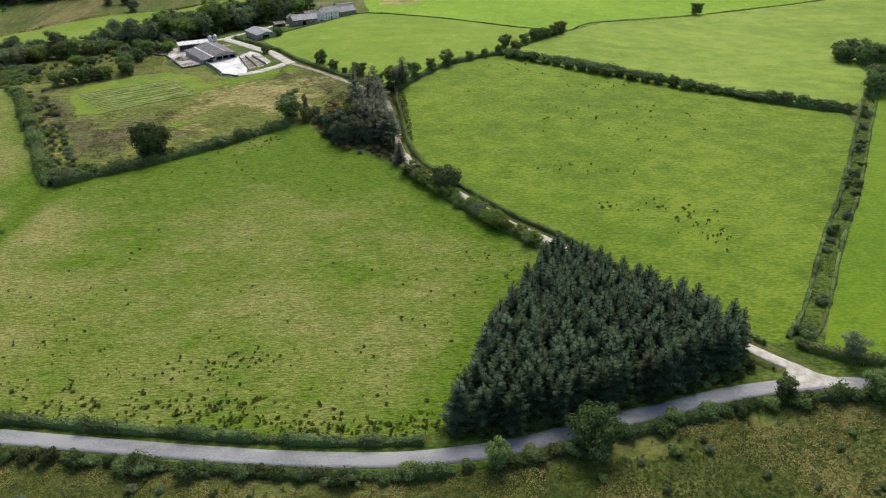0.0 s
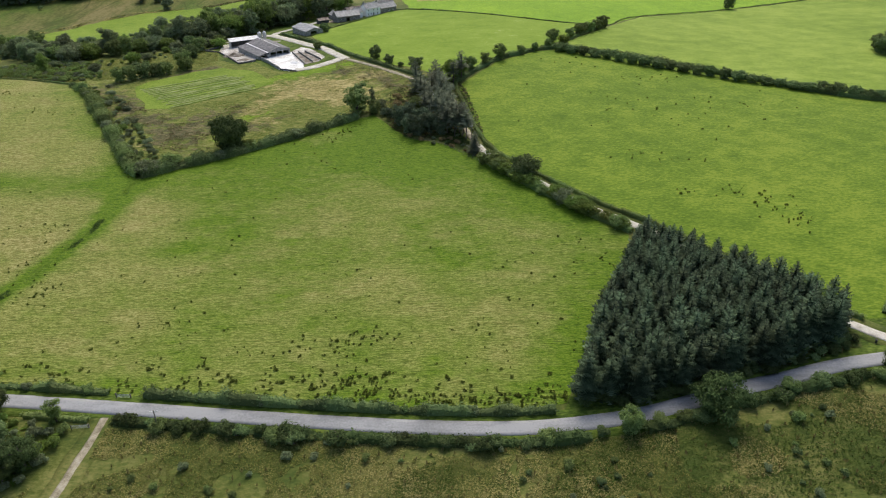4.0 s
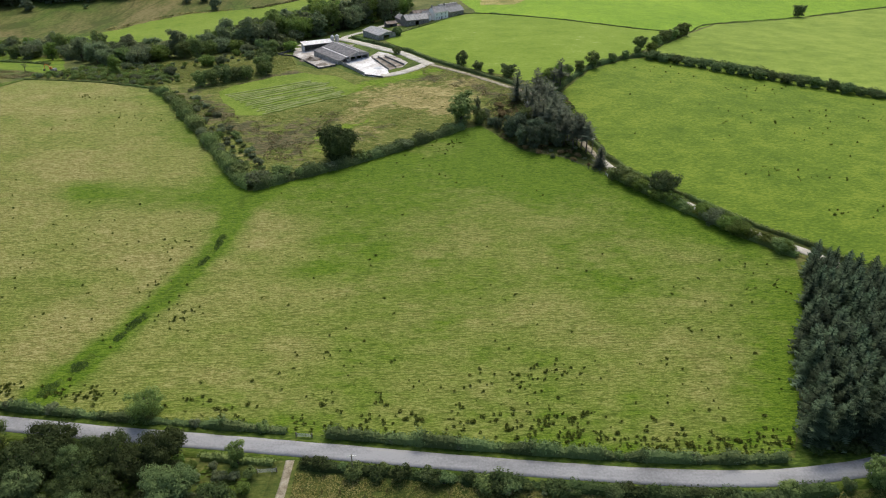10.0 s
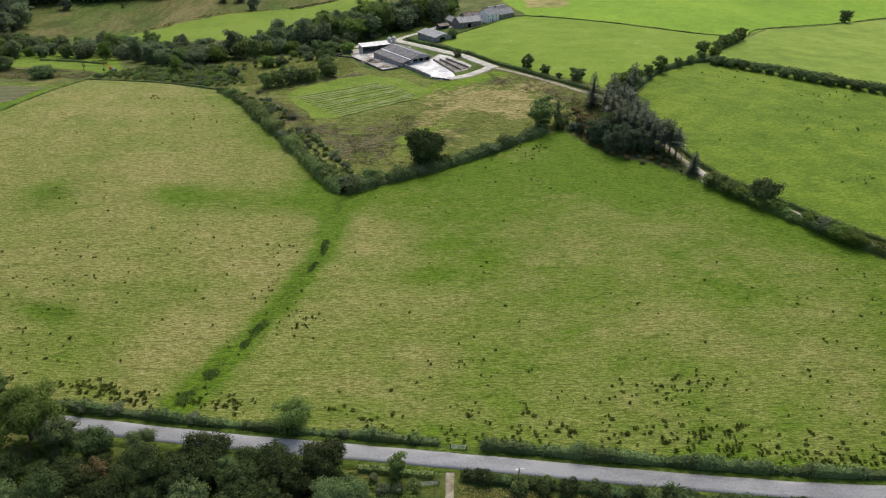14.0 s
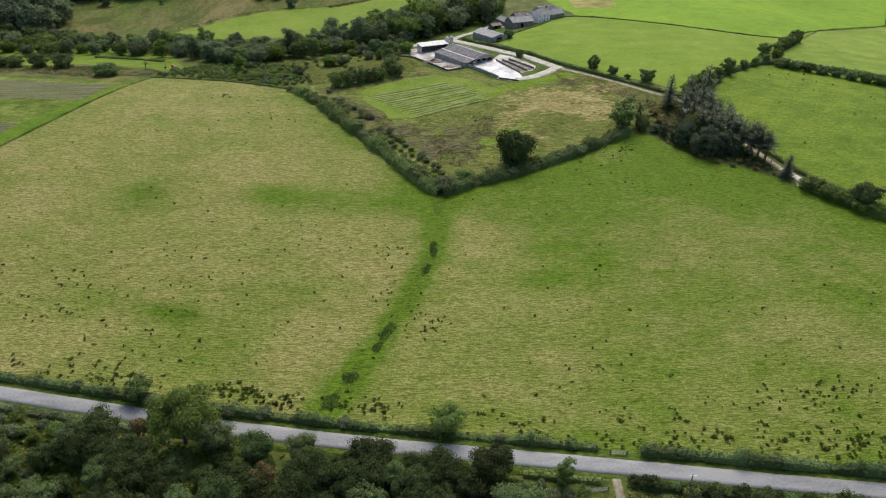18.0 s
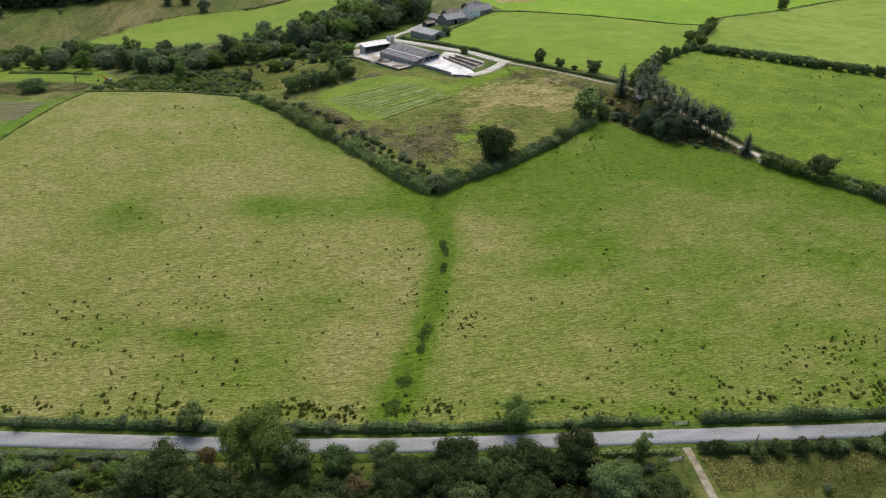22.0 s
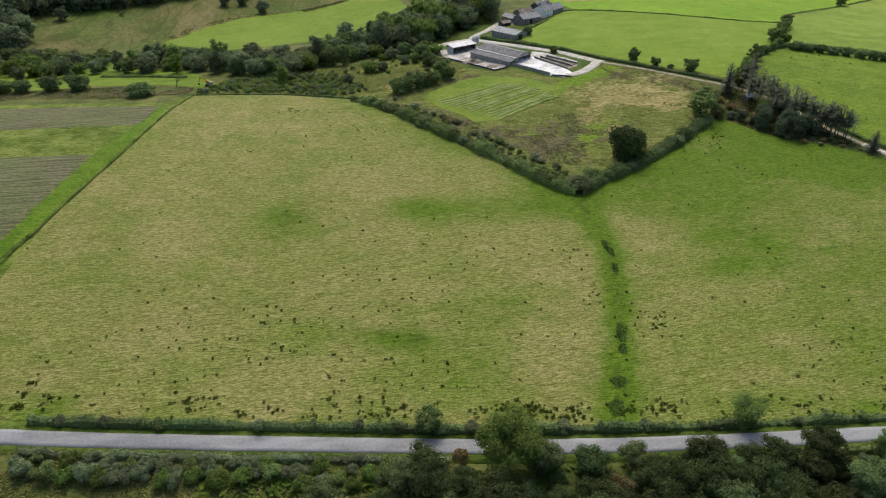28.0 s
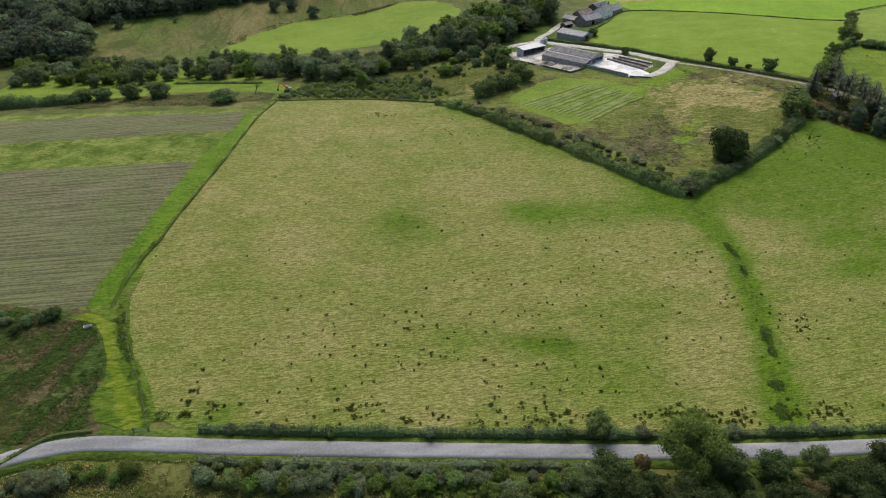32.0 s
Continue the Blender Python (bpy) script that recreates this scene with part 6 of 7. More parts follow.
RUSHES = [(-47, 134.5, 8, 2.5, 34), (-58, 132, 7, 2.5, 30), (-62, 121, 9, 3.5, 34), (-48, 118, 8, 3, 26), (-90, 125, 12, 5, 40), (-100, 119, 9, 1.8, 22), (-81, 118.5, 9, 1.8, 22), (-60, 116, 10, 1.8, 24),
          (-40, 113.5, 9, 1.6, 26), (-24, 112.0, 9, 1.6, 50), (-10, 111.5, 6, 1.6, 55), (-30, 122, 14, 5, 24), (-12, 135, 9, 12, 22), (14, 170, 6, 7, 16), (-5, 160, 16, 16, 16), (-60, 160, 30, 18, 34),
          (-105, 140, 14, 8, 34), (-145, 161, 3, 4, 34), (-130, 126, 12, 3.5, 34), (-156, 186, 6, 14, 44), (-160, 131, 5, 1.5, 44), (-180, 132.5, 5, 1.6, 34), (-190, 135.5, 5, 1.3, 36), (-196, 137.5, 5, 1.2, 18),
          (-220, 140, 6, 1.4, 30), (-235, 143.5, 6, 1.6, 12), (-250, 146, 9, 1.6, 14), (-270, 149.5, 9, 1.8, 14), (-305.2, 155.5, 0.4, 1.0, 5), (-304.6, 159.5, 0.35, 1.3, 5), (-303.7, 164, 0.35, 1.4, 5), (-302.3, 169, 0.4, 1.4, 5), (-296, 155, 4, 2, 8), (-215, 155, 30, 8, 46), (-262, 166, 22, 12, 60),
          (-245, 176, 5, 3, 12), (-249, 165, 6, 2, 12), (-225, 185, 30, 14, 50), (-190, 185, 22, 16, 40), (-243, 327, 4, 1.5, 18), (-206, 296, 8, 8, 18), (-240, 290, 26, 20, 22), (-76, 271, 8, 6, 44), (-90, 250, 14, 9, 14),
          (-110, 178, 20, 20, 20), (-240, 230, 8, 6, 8), (-285, 200, 14, 22, 26), (-40, 200, 30, 25, 20), (-175, 215, 25, 15, 18)]
points = clumped(RUSHES, 71, MAIN)
by_road = [q for q in points if not away(q[0], q[1], road_line, 17)]
grow = random.Random(76)
by_road += [(x + grow.gauss(0, 0.8), y + grow.gauss(0, 0.35)) for x, y in by_road if noise.noise((x * 0.12, y * 0.3, 2)) > 0.1 for _ in range(1)]
points = [q for q in points if away(q[0], q[1], road_line, 17)]
tufts("rush_clumps", by_road, 0.2, 0.5, 0.62, 20, RUSH, "dark brown green rush clumps along the road hedge", "rushes", 6, 0.14)
tufts("rush_tufts", points, 0.14, 0.50, 0.50, 20, RUSH, "dark green rush tufts dotted over the pasture", "rushes", 1, 0.12)
SEDGE = leafy("low_sedge", (0.085, 0.125, 0.022), (0.20, 0.245, 0.055), 0.0)
drifts = clumped([(-246, 222, 3.4, 3.6, 120), (-243, 230, 3, 3, 120), (-237, 234, 3, 3.5, 100), (-211, 164.5, 2.4, 1.5, 130), (-219, 168, 4, 1.6, 110), (-221, 162, 3, 1.2, 30), (-187, 172, 7, 4, 90)], 79, MAIN)
tufts("sedge_drifts", drifts, 0.04, 0.13, 0.8, 12, SEDGE, "low dark sedge in drifts over the straw pasture", "sedge", 8)
EAST = [(78, 136), (39, 187), (11, 216), (-9, 250), (-17, 300), (33, 375), (114, 332), (177, 295), (139, 218), (95, 146)]
points = clumped([(82, 188, 4, 4, 26), (80, 199, 5, 4, 16), (72, 207, 3, 2, 10), (57, 205, 3, 2, 8), (56, 233, 8, 3, 14), (45, 239, 5, 3, 8), (83, 286, 16, 14, 26), (72, 328, 8, 4, 14), (60, 300, 30, 25, 26),
                  (77, 143, 4, 4, 10), (40, 345, 12, 10, 12)], 72, EAST)
tufts("rush_tufts", points, 0.3, 0.8, 0.55, 14, RUSH, "dark rush tufts in the green meadow", "rushes", 2)
def carpet(name, poly, per, size, height, material, label, category, seed, keep=None, gap=0.0, long=2.2, flat=1.9):
    """A ragged low growth over an area: leaves at uneven height, thick in drifts; flat: how much they lie down."""
    rng = np.random.default_rng(seed)
    xs, ys = [q[0] for q in poly], [q[1] for q in poly]
    n = int((max(xs) - min(xs)) * (max(ys) - min(ys)) * per)
    pts = np.c_[rng.uniform(min(xs), max(xs), n), rng.uniform(min(ys), max(ys), n)]
    ok = [inside(x, y, poly) and noise.noise((x * 0.11, y * 0.11, seed)) + 0.5 * noise.noise((x * 0.5, y * 0.5, seed)) > gap and (keep is None or keep(x, y)) for x, y in pts]
    pts = pts[np.array(ok)]
    up = np.array([0.5 + 0.7 * noise.noise((x * 0.35, y * 0.35, seed + 3)) + 0.5 * noise.noise((x * 1.1, y * 1.1, seed + 8)) for x, y in pts]).clip(0.05, 1.4)
    c3 = np.c_[pts, land(pts[:, 0], pts[:, 1]) + 0.08 + height * up * rng.uniform(0.3, 1.0, len(pts))]
    v, f = leaf_quads(c3, np.tile([(0.0, 0.0, flat)], (len(pts), 1)), size * rng.uniform(0.6, 1.5, len(pts)), rng, long)
    return tagged(new(name, mesh_of(name, v, f, [material])), label, category, kind="stuff")


DITCH_BAND = [(-145.5, 229), (-146, 200), (-153, 176), (-161, 156), (-168, 140), (-173, 130), (-165, 130), (-161, 141), (-154, 157), (-147.5, 177), (-142, 198), (-141.5, 229)]
carpet("ditch_weeds", DITCH_BAND, 4.5, 0.26, 0.07, SWARD_LUSH, "lush weeds along a shallow ditch", "weeds", 3, lambda x, y: dist(x, y, DITCH) < 1.6 + 0.9 * noise.noise((x * 0.2, y * 0.2, 1)), -0.15)
for px, py, rx, ry, lean in ((-156.2, 158.5, 1.6, 4.2, 0.38), (-158.6, 152.2, 1.2, 2.2, 0.38), (-164.3, 140.9, 2.1, 2.0, 0.0), (-168.2, 132.6, 1.8, 3.0, 0.5), (-144.5, 198, 1.2, 5.0, 0.0), (-146.5, 187, 1.1, 3.0, 0.3)):
    def on_patch(x, y):
        a, b = (x - px) * math.cos(lean) - (y - py) * math.sin(lean), (x - px) * math.sin(lean) + (y - py) * math.cos(lean)
        return (a / rx) ** 2 + (b / ry) ** 2 < 1 + 0.6 * noise.noise((x * 0.5, y * 0.5, 2))
    carpet("weed_patch", [(px - 6, py - 6), (px + 6, py - 6), (px + 6, py + 6), (px - 6, py + 6)], 16.0, 0.24, 0.22, SWARD_WEED, "dark green weed patch in the pasture ditch", "weeds", 5, on_patch, -1.0)
LOW_SIDE = [(-120, 80), (-113, 92), (-108, 107), (-60, 102), (-20, 98.5), (10, 99), (40, 107), (70, 114.5), (110, 116.5), (140, 84)]
off_track = lambda x, y: not (-113.5 < x < -104.5)
carpet("rough_growth", LOW_SIDE, 17.0, 0.17, 0.34, SWARD_ROUGH, "rough bracken and straw grass below the road", "rough grass", 21, lambda x, y: off_track(x, y) and noise.noise((x * 0.05, y * 0.08, 3)) > 0.45 * math.exp(-((x - 42) / 30) ** 2) - 0.28, -0.45, 2.6, 1.3)
carpet("rough_weeds", LOW_SIDE, 10.0, 0.19, 0.45, SWARD_DIM, "green weeds below the road", "weeds", 22, lambda x, y: off_track(x, y) and noise.noise((x * 0.045, y * 0.06, 7)) + 0.012 * (x + 12) > 0.0, -0.35, 2.2, 1.2)
tufts("rough_tussocks", [q for q in scatter(LOW_SIDE, 2.4, random.Random(74), 4) if off_track(*q)], 0.5, 1.2, 0.55, 9, TUSSOCK, "straw coloured tussocks below the road", "tussocks", 4, 0.06)
low = random.Random(81)
for x, y in scatter(LOW_SIDE, 3.6, low, 20):
    if off_track(x, y) and noise.noise((x * 0.08, y * 0.12, 4)) > 0.26:
        s = low.uniform(0.28, 0.62)
        plant("scrub_bush", ("shrub", low.randrange(4)), x, y, s, s * 0.95, low.choice([LEAF_DARK, LEAF_MID, LEAF_MID, LEAF_GREY]), "low green scrub bush among rough grass", "bush", "scrub below the road", low)
WEST_SIDE = [(-350, 100), (-345, 143), (-330, 146.5), (-300, 141.5), (-262, 134), (-215, 124.5), (-215, 96)]
off_road = lambda x, y: away(x, y, road_line, 4.2)
carpet("rough_growth", WEST_SIDE, 8.0, 0.22, 0.45, SWARD_ROUGH, "tan grass and weeds round the roadside bushes", "rough grass", 23, off_road, -0.4, 3.0, 0.7)
tufts("rough_tussocks", [q for q in scatter(WEST_SIDE, 1.9, random.Random(75), 4) if off_road(*q)], 0.4, 1.0, 0.5, 8, TUSSOCK, "straw coloured tussocks beyond the bushes", "tussocks", 7, 0.06)
MARGIN = [(-400, 372), (-300, 350), (-290, 360), (-296.5, 335), (-307, 286), (-320, 239), (-327, 208), (-336, 198), (-345, 201), (-336, 205), (-325, 250), (-317, 288), (-400, 300), (-400, 334), (-307, 318), (-302, 346)]
carpet("margin_weeds", MARGIN, 2.2, 0.22, 0.10, SWARD_LUSH, "lush weeds of the crop margin", "weeds", 39, None, -0.1, 2.6, 1.2)
MOOR = [(-430, 220), (-362, 203), (-343, 198), (-335, 194), (-331.5, 189.5), (-327.2, 178.5), (-326.6, 172), (-327, 164), (-326.2, 154.5), (-346, 152), (-362, 147), (-430, 130)]
carpet("moor_growth", MOOR, 7.0, 0.28, 0.35, SWARD_WEED, "dark green rushes on the moor corner", "moor growth", 24, lambda x, y: moor_brown(x, y) < 0.45, -0.4)
carpet("moor_heather", MOOR, 6.0, 0.28, 0.30, SWARD_MOOR, "brown rush and heather in bands over the moor corner", "moor growth", 34, lambda x, y: moor_brown(x, y) > 0.3, -0.3)
EDGE = [(-325.4, 197), (-323.6, 186), (-320.4, 175.5), (-317.7, 168.4), (-313, 154)]
carpet("edge_weeds", [(-328, 200), (-322, 200), (-309, 152), (-315, 152)], 9.0, 0.26, 0.35, SWARD_LUSH, "ragged weeds along the wire fence", "weeds", 42, lambda x, y: dist(x, y, EDGE) < 0.8 + 1.2 * noise.noise((x * 0.25, y * 0.25, 4)), -0.3)
carpet("gate_weeds", [(-314, 153), (-308, 153), (-308, 159), (-314, 159)], 12.0, 0.26, 0.3, SWARD_WEED, "dark weed patch inside the field corner", "weeds", 47, lambda x, y: math.hypot((x + 310.6) / 1.5, y - 156) < 1.5, -0.6)
CORNER = [(-331, 197), (-328, 201), (-325.5, 197), (-324, 186), (-320.6, 175.5), (-322.6, 176.5), (-326.5, 188)]
carpet("corner_weeds", CORNER, 9.0, 0.3, 0.5, SWARD_WEED, "dark weeds against the field boundary", "weeds", 36, None, 0.0)
VEE = [(-206, 334), (-176, 312), (-160, 300), (-140, 303), (-113, 332), (-84, 346), (-56, 330), (-50, 318), (-58, 296), (-66, 286), (-86, 274), (-112, 258), (-132, 243), (-141, 240), (-158, 265), (-180, 296)]
EAST_VEE = [(-118, 310), (-100, 336), (-84, 345), (-58, 330), (-52, 318), (-60, 298), (-68, 290), (-88, 290), (-106, 294)]
carpet("paddock_growth", VEE, 1.6, 0.30, 0.16, SWARD_GREEN, "rank green grass and sedge in the paddock", "rough grass", 25, lambda x, y: not inside(x, y, EAST_VEE) and brown_share(x, y) < 0.35, 0.15, 2.2, 1.0)
carpet("seeding_grass", EAST_VEE, 1.8, 0.30, 0.2, SWARD_TAN, "tan seeding grass in the paddock", "rough grass", 35, None, 0.1, 2.2, 1.0)
carpet("brown_rushes", VEE, 3.0, 0.34, 0.35, SWARD_BRACKEN, "brown rush and bracken in drifts over the paddock", "rushes", 26, lambda x, y: brown_share(x, y) > 0.3, 0.05, 2.2, 0.8)
LANE_SIDE = [(-84, 369), (-64, 351), (-46, 331), (-34, 317), (-48, 312), (-60, 330), (-84, 348)]
carpet("corner_growth", [(-63, 287), (-52, 282), (-44, 292), (-40, 312), (-47, 322), (-54, 310), (-58, 298)], 3.0, 0.4, 0.45, SWARD_MOOR, "brown rank growth between paddock and spinney", "weeds", 46, None, -0.3)
carpet("lane_growth", LANE_SIDE, 1.6, 0.4, 0.35, SWARD_BRACKEN, "brown rank growth beside the lane", "rough grass", 27, None, -0.3)
SCRUB = [(-290, 366), (-262, 358), (-214, 343), (-206, 346), (-150, 372), (-165, 420), (-215, 405), (-250, 395), (-275, 392)]
carpet("scrub_growth", SCRUB, 2.6, 0.36, 0.35, SWARD_GREEN, "rank weeds and sedge in the scrub", "weeds", 28, None, -0.25)
BANKSIDE = [(-430, 388), (-320, 364), (-292, 364), (-290, 378), (-330, 392), (-430, 402)]
carpet("bank_growth", BANKSIDE, 2.4, 0.45, 0.45, SWARD_BRACKEN, "brown bracken on the stream bank", "bracken", 29, None, -0.25)
carpet("bank_rushes", BANKSIDE, 2.0, 0.4, 0.4, SWARD_WEED, "dark weeds on the stream bank", "weeds", 43, None, 0.12)
carpet("pale_plumes", [(-338, 369.5), (-309, 360), (-309, 358), (-338, 367)], 5.0, 0.35, 0.7, SWARD_TAN, "pale seeding plumes above the stubble", "sedge", 44, None, -0.1, 2.6, 0.8)
bank_side = [tuple(q) for q in offset(BANK_LINE, 2.6, 6)] + [tuple(q) for q in offset(BANK_LINE, -2.6, 6)][::-1]
carpet("bank_weeds", bank_side, 4.5, 0.32, 0.3, SWARD_LUSH, "rank weeds on the field bank", "weeds", 41, None, -0.1, 2.2, 1.0)
# dark leaves here put the shade under the spruces into colour
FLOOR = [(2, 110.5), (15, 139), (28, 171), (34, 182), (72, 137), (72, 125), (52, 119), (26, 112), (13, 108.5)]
carpet("plantation_shade_growth", FLOOR, 2.0, 0.5, 0.7, SWARD_MOOR, "dark undergrowth put in for the shade under the plantation", "weeds", 30, None, -0.4)
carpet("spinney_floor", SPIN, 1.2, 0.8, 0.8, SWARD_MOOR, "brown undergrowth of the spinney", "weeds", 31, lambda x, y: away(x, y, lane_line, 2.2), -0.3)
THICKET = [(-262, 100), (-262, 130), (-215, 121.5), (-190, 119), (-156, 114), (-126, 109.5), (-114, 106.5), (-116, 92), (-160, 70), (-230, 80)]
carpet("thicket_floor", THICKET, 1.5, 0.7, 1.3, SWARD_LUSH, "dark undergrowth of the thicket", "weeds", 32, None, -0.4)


HILL_WET = [(-240, 624), (-222, 634), (-204, 645), (-196, 642), (-212, 631), (-232, 617)]
carpet("hill_rushes", HILL_WET, 1.2, 0.9, 0.6, SWARD_MOOR, "dark rushes on the hillside seam", "rushes", 37, None, -0.3)
HILL_SEAM = [(-334, 540), (-322, 557), (-308, 586), (-284, 612), (-250, 619), (-250, 626), (-288, 624), (-314, 594), (-330, 566), (-340, 546)]
carpet("hill_bracken", HILL_SEAM, 0.7, 0.9, 0.6, SWARD_ROUGH, "bracken along the meadow's upper edge", "bracken", 38, None, 0.0)


# ---- farm ----
def box(x0, y0, z0, x1, y1, z1):
    v = [(x0, y0, z0), (x1, y0, z0), (x1, y1, z0), (x0, y1, z0), (x0, y0, z1), (x1, y0, z1), (x1, y1, z1), (x0, y1, z1)]
    return v, [(0, 3, 2, 1), (4, 5, 6, 7), (0, 1, 5, 4), (1, 2, 6, 5), (2, 3, 7, 6), (3, 0, 4, 7)]


def wall(L, H, th, holes=(), peak=0.0, peak_at=0.5, H2=None):
    """A wall from (0, 0) to (L, 0) with holes (x0, z0, x1, z1) through it and a gable on top."""
    xs = sorted({0.0, L, *[h[0] for h in holes], *[h[2] for h in holes]})
    zs = sorted({-1.2, H, *[h[1] for h in holes], *[h[3] for h in holes]})
    bits = []
    for a, b in zip(xs, xs[1:]):
        for c, d in zip(zs, zs[1:]):
            mx, mz = (a + b) / 2, (c + d) / 2
            if not any(h[0] < mx < h[2] and h[1] < mz < h[3] for h in holes):
                bits.append(box(a, 0, c, b, th, d))
    if peak:
        p = L * peak_at
        bits.append(([(0, 0, H), (L, 0, H), (p, 0, H + peak), (0, th, H), (L, th, H), (p, th, H + peak)], [(0, 1, 2), (5, 4, 3), (0, 2, 5, 3), (2, 1, 4, 5), (1, 0, 3, 4)]))
    return joined(*bits)


def moved(vf, m):
    return [tuple(m @ Vector(v)) for v in vf[0]], vf[1]


def slope(L, run, rise, over, th=0.12, ribs=0):
    """One roof slope: along x, falling from the ridge at y = 0 to y = -run."""
    k = 1 + over / run
    top = [(-over, 0, 0), (L + over, 0, 0), (L + over, -run * k, -rise * k), (-over, -run * k, -rise * k)]
    v = [(x, y, z + th) for x, y, z in top] + top
    bits = [(v, [(0, 3, 2, 1), (4, 5, 6, 7), (0, 1, 5, 4), (1, 2, 6, 5), (2, 3, 7, 6), (3, 0, 4, 7)])]
    for i in range(ribs):
        x = L * (i + 0.5) / ribs
        bits.append(([(x - 0.05, 0, th + 0.05), (x + 0.05, 0, th + 0.05), (x + 0.05, -run * k, -rise * k + th + 0.05), (x - 0.05, -run * k, -rise * k + th + 0.05),
                      (x - 0.05, 0, th), (x + 0.05, 0, th), (x + 0.05, -run * k, -rise * k + th), (x - 0.05, -run * k, -rise * k + th)],
                     [(0, 3, 2, 1), (0, 1, 5, 4), (1, 2, 6, 5), (2, 3, 7, 6), (3, 0, 4, 7)]))
    return joined(*bits)


def solid(name, vf, material, parent, label=""):
    return part(name, mesh_of(name, vf[0], vf[1], [material]), parent, label)


def welded(vf):
    """The same shape with touching blocks joined and the faces between them gone."""
    seen, order, faces = {}, [], {}
    for v in vf[0]:
        key = tuple(round(q, 4) for q in v)
        if key not in seen:
            seen[key] = len(order)
            order.append(key)
    for f in vf[1]:
        g = tuple(seen[tuple(round(q, 4) for q in vf[0][i])] for i in f)
        key = tuple(sorted(g))
        if key in faces:
            faces[key] = None
        else:
            faces[key] = g
    return order, [g for g in faces.values() if g]


def gable(name, x, y, turn, L, W, eave, ridge, wall_mat, roof_mat, label, front=(), back_=(), left=(), right=(), ribs=0, glass=(), z=None):
    """A gabled building: x along its ridge, its front at y = -W / 2. Holes go through the walls; 'glass' lists front windows."""
    root = thing(name, x, y, z, turn, label, "building")
    t = 0.3
    win = [(a, b, a + w, b + h) for a, b, w, h in glass]
    solid("front_wall", moved(welded(wall(L, eave, t, list(front) + win)), pose(-L / 2, -W / 2, 0)), wall_mat, root)
    solid("rear_wall", moved(wall(L, eave, t, back_), pose(L / 2, W / 2, 0, 0, 0, 180)), wall_mat, root)
    solid("gable_wall", moved(welded(wall(W - 2 * t, eave, t, right, ridge - eave)), pose(L / 2, -W / 2 + t, 0, 0, 0, 90)), wall_mat, root)
    solid("gable_wall", moved(wall(W - 2 * t, eave, t, left, ridge - eave), pose(-L / 2, W / 2 - t, 0, 0, 0, -90)), wall_mat, root)
    for turn2 in (0, 180):
        m = pose(0, 0, ridge + 0.05, 0, 0, turn2) @ pose(-L / 2, 0, 0)
        n = max(1, ribs // 2)
        top = solid("roof", moved(slope(L, W / 2, ridge - eave, 0.35, 0.10), m), roof_mat, root)
        for i in range(n if ribs else 0):
            solid("roof_sheet", moved(slope(L / n - 0.12, W / 2, ridge - eave, 0.03, 0.05), m @ pose(L * i / n + 0.06, 0, 0.10)), roof_mat, top)
    solid("ridge_cap", moved(box(-L / 2 - 0.3, -0.16, 0.12, L / 2 + 0.3, 0.16, 0.26), pose(0, 0, ridge)), ROOF_WHITE if roof_mat == ROOF_GREY else roof_mat, root, "pale ridge capping")
    solid("floor", box(-L / 2 + t, -W / 2 + t, 0.05, L / 2 - t, W / 2 - t, 0.15), MUD, root)
    for a, b, w, h in glass:
        f = solid("window", moved(joined(box(a, 0.08, b, a + 0.09, 0.2, b + h), box(a + w - 0.09, 0.08, b, a + w, 0.2, b + h), box(a + 0.09, 0.08, b, a + w - 0.09, 0.2, b + 0.09),
                  box(a + 0.09, 0.08, b + h - 0.09, a + w - 0.09, 0.2, b + h), box(a + 0.09, 0.1, b + h / 2 - 0.03, a + w - 0.09, 0.18, b + h / 2 + 0.03)), pose(-L / 2, -W / 2, 0)), WALL_WHITE, root, "white sash window frame")
        solid("pane", moved(box(a + 0.09, 0.13, b + 0.09, a + w - 0.09, 0.15, b + h - 0.09), pose(-L / 2, -W / 2, 0)), GLASS, f)
        solid("sill", moved(box(a - 0.1, -0.1, b - 0.12, a + w + 0.1, 0.04, b), pose(-L / 2, -W / 2, 0)), WALL_STONE, f)
    return root


# cattle shed: a wide gabled span with a lower span against its long side
shed = gable("cattle_shed", -127.0, 394.5, -52, 27, 12.5, 3.4, 5.0, WALL_BLOCK, ROOF_GREY, "wide grey cattle shed with open gable bays", right=[(0.5, -0.2, 3.7, 2.9), (4.2, -0.2, 7.5, 2.9), (8.0, -0.2, 11.3, 2.9)], ribs=14)
solid("low_span_wall", moved(wall(27, 2.1, 0.25), pose(-13.5, -12.75, 0)), WALL_BLOCK, shed, "pale concrete side wall")
solid("low_span_roof", moved(slope(27, 6.4, 1.0, 0.3, 0.12), pose(-13.5, -6.35, 3.15)), ROOF_GREY, shed, "low lean-to roof")
solid("rooflight_strip", box(-13.7, -7.75, 3.12, 13.7, -6.75, 3.34), ROOF_WHITE, shed, "white gutter strip between the roofs")
for k in range(2):
    solid("low_span_end", moved(wall(6.2, 2.1, 0.25, [(1.0, -0.2, 5.0, 1.9)] if k else []), pose(13.2 if k else -13.5, -12.5, 0, 0, 0, 90) @ pose(0, -0.25, 0)), WALL_BLOCK, shed)
for k in range(6):
    solid("post", box(-11 + 4.4 * k, -6.7, -0.5, -10.75 + 4.4 * k, -6.45, 3.1), STEEL, shed, "steel roof post")

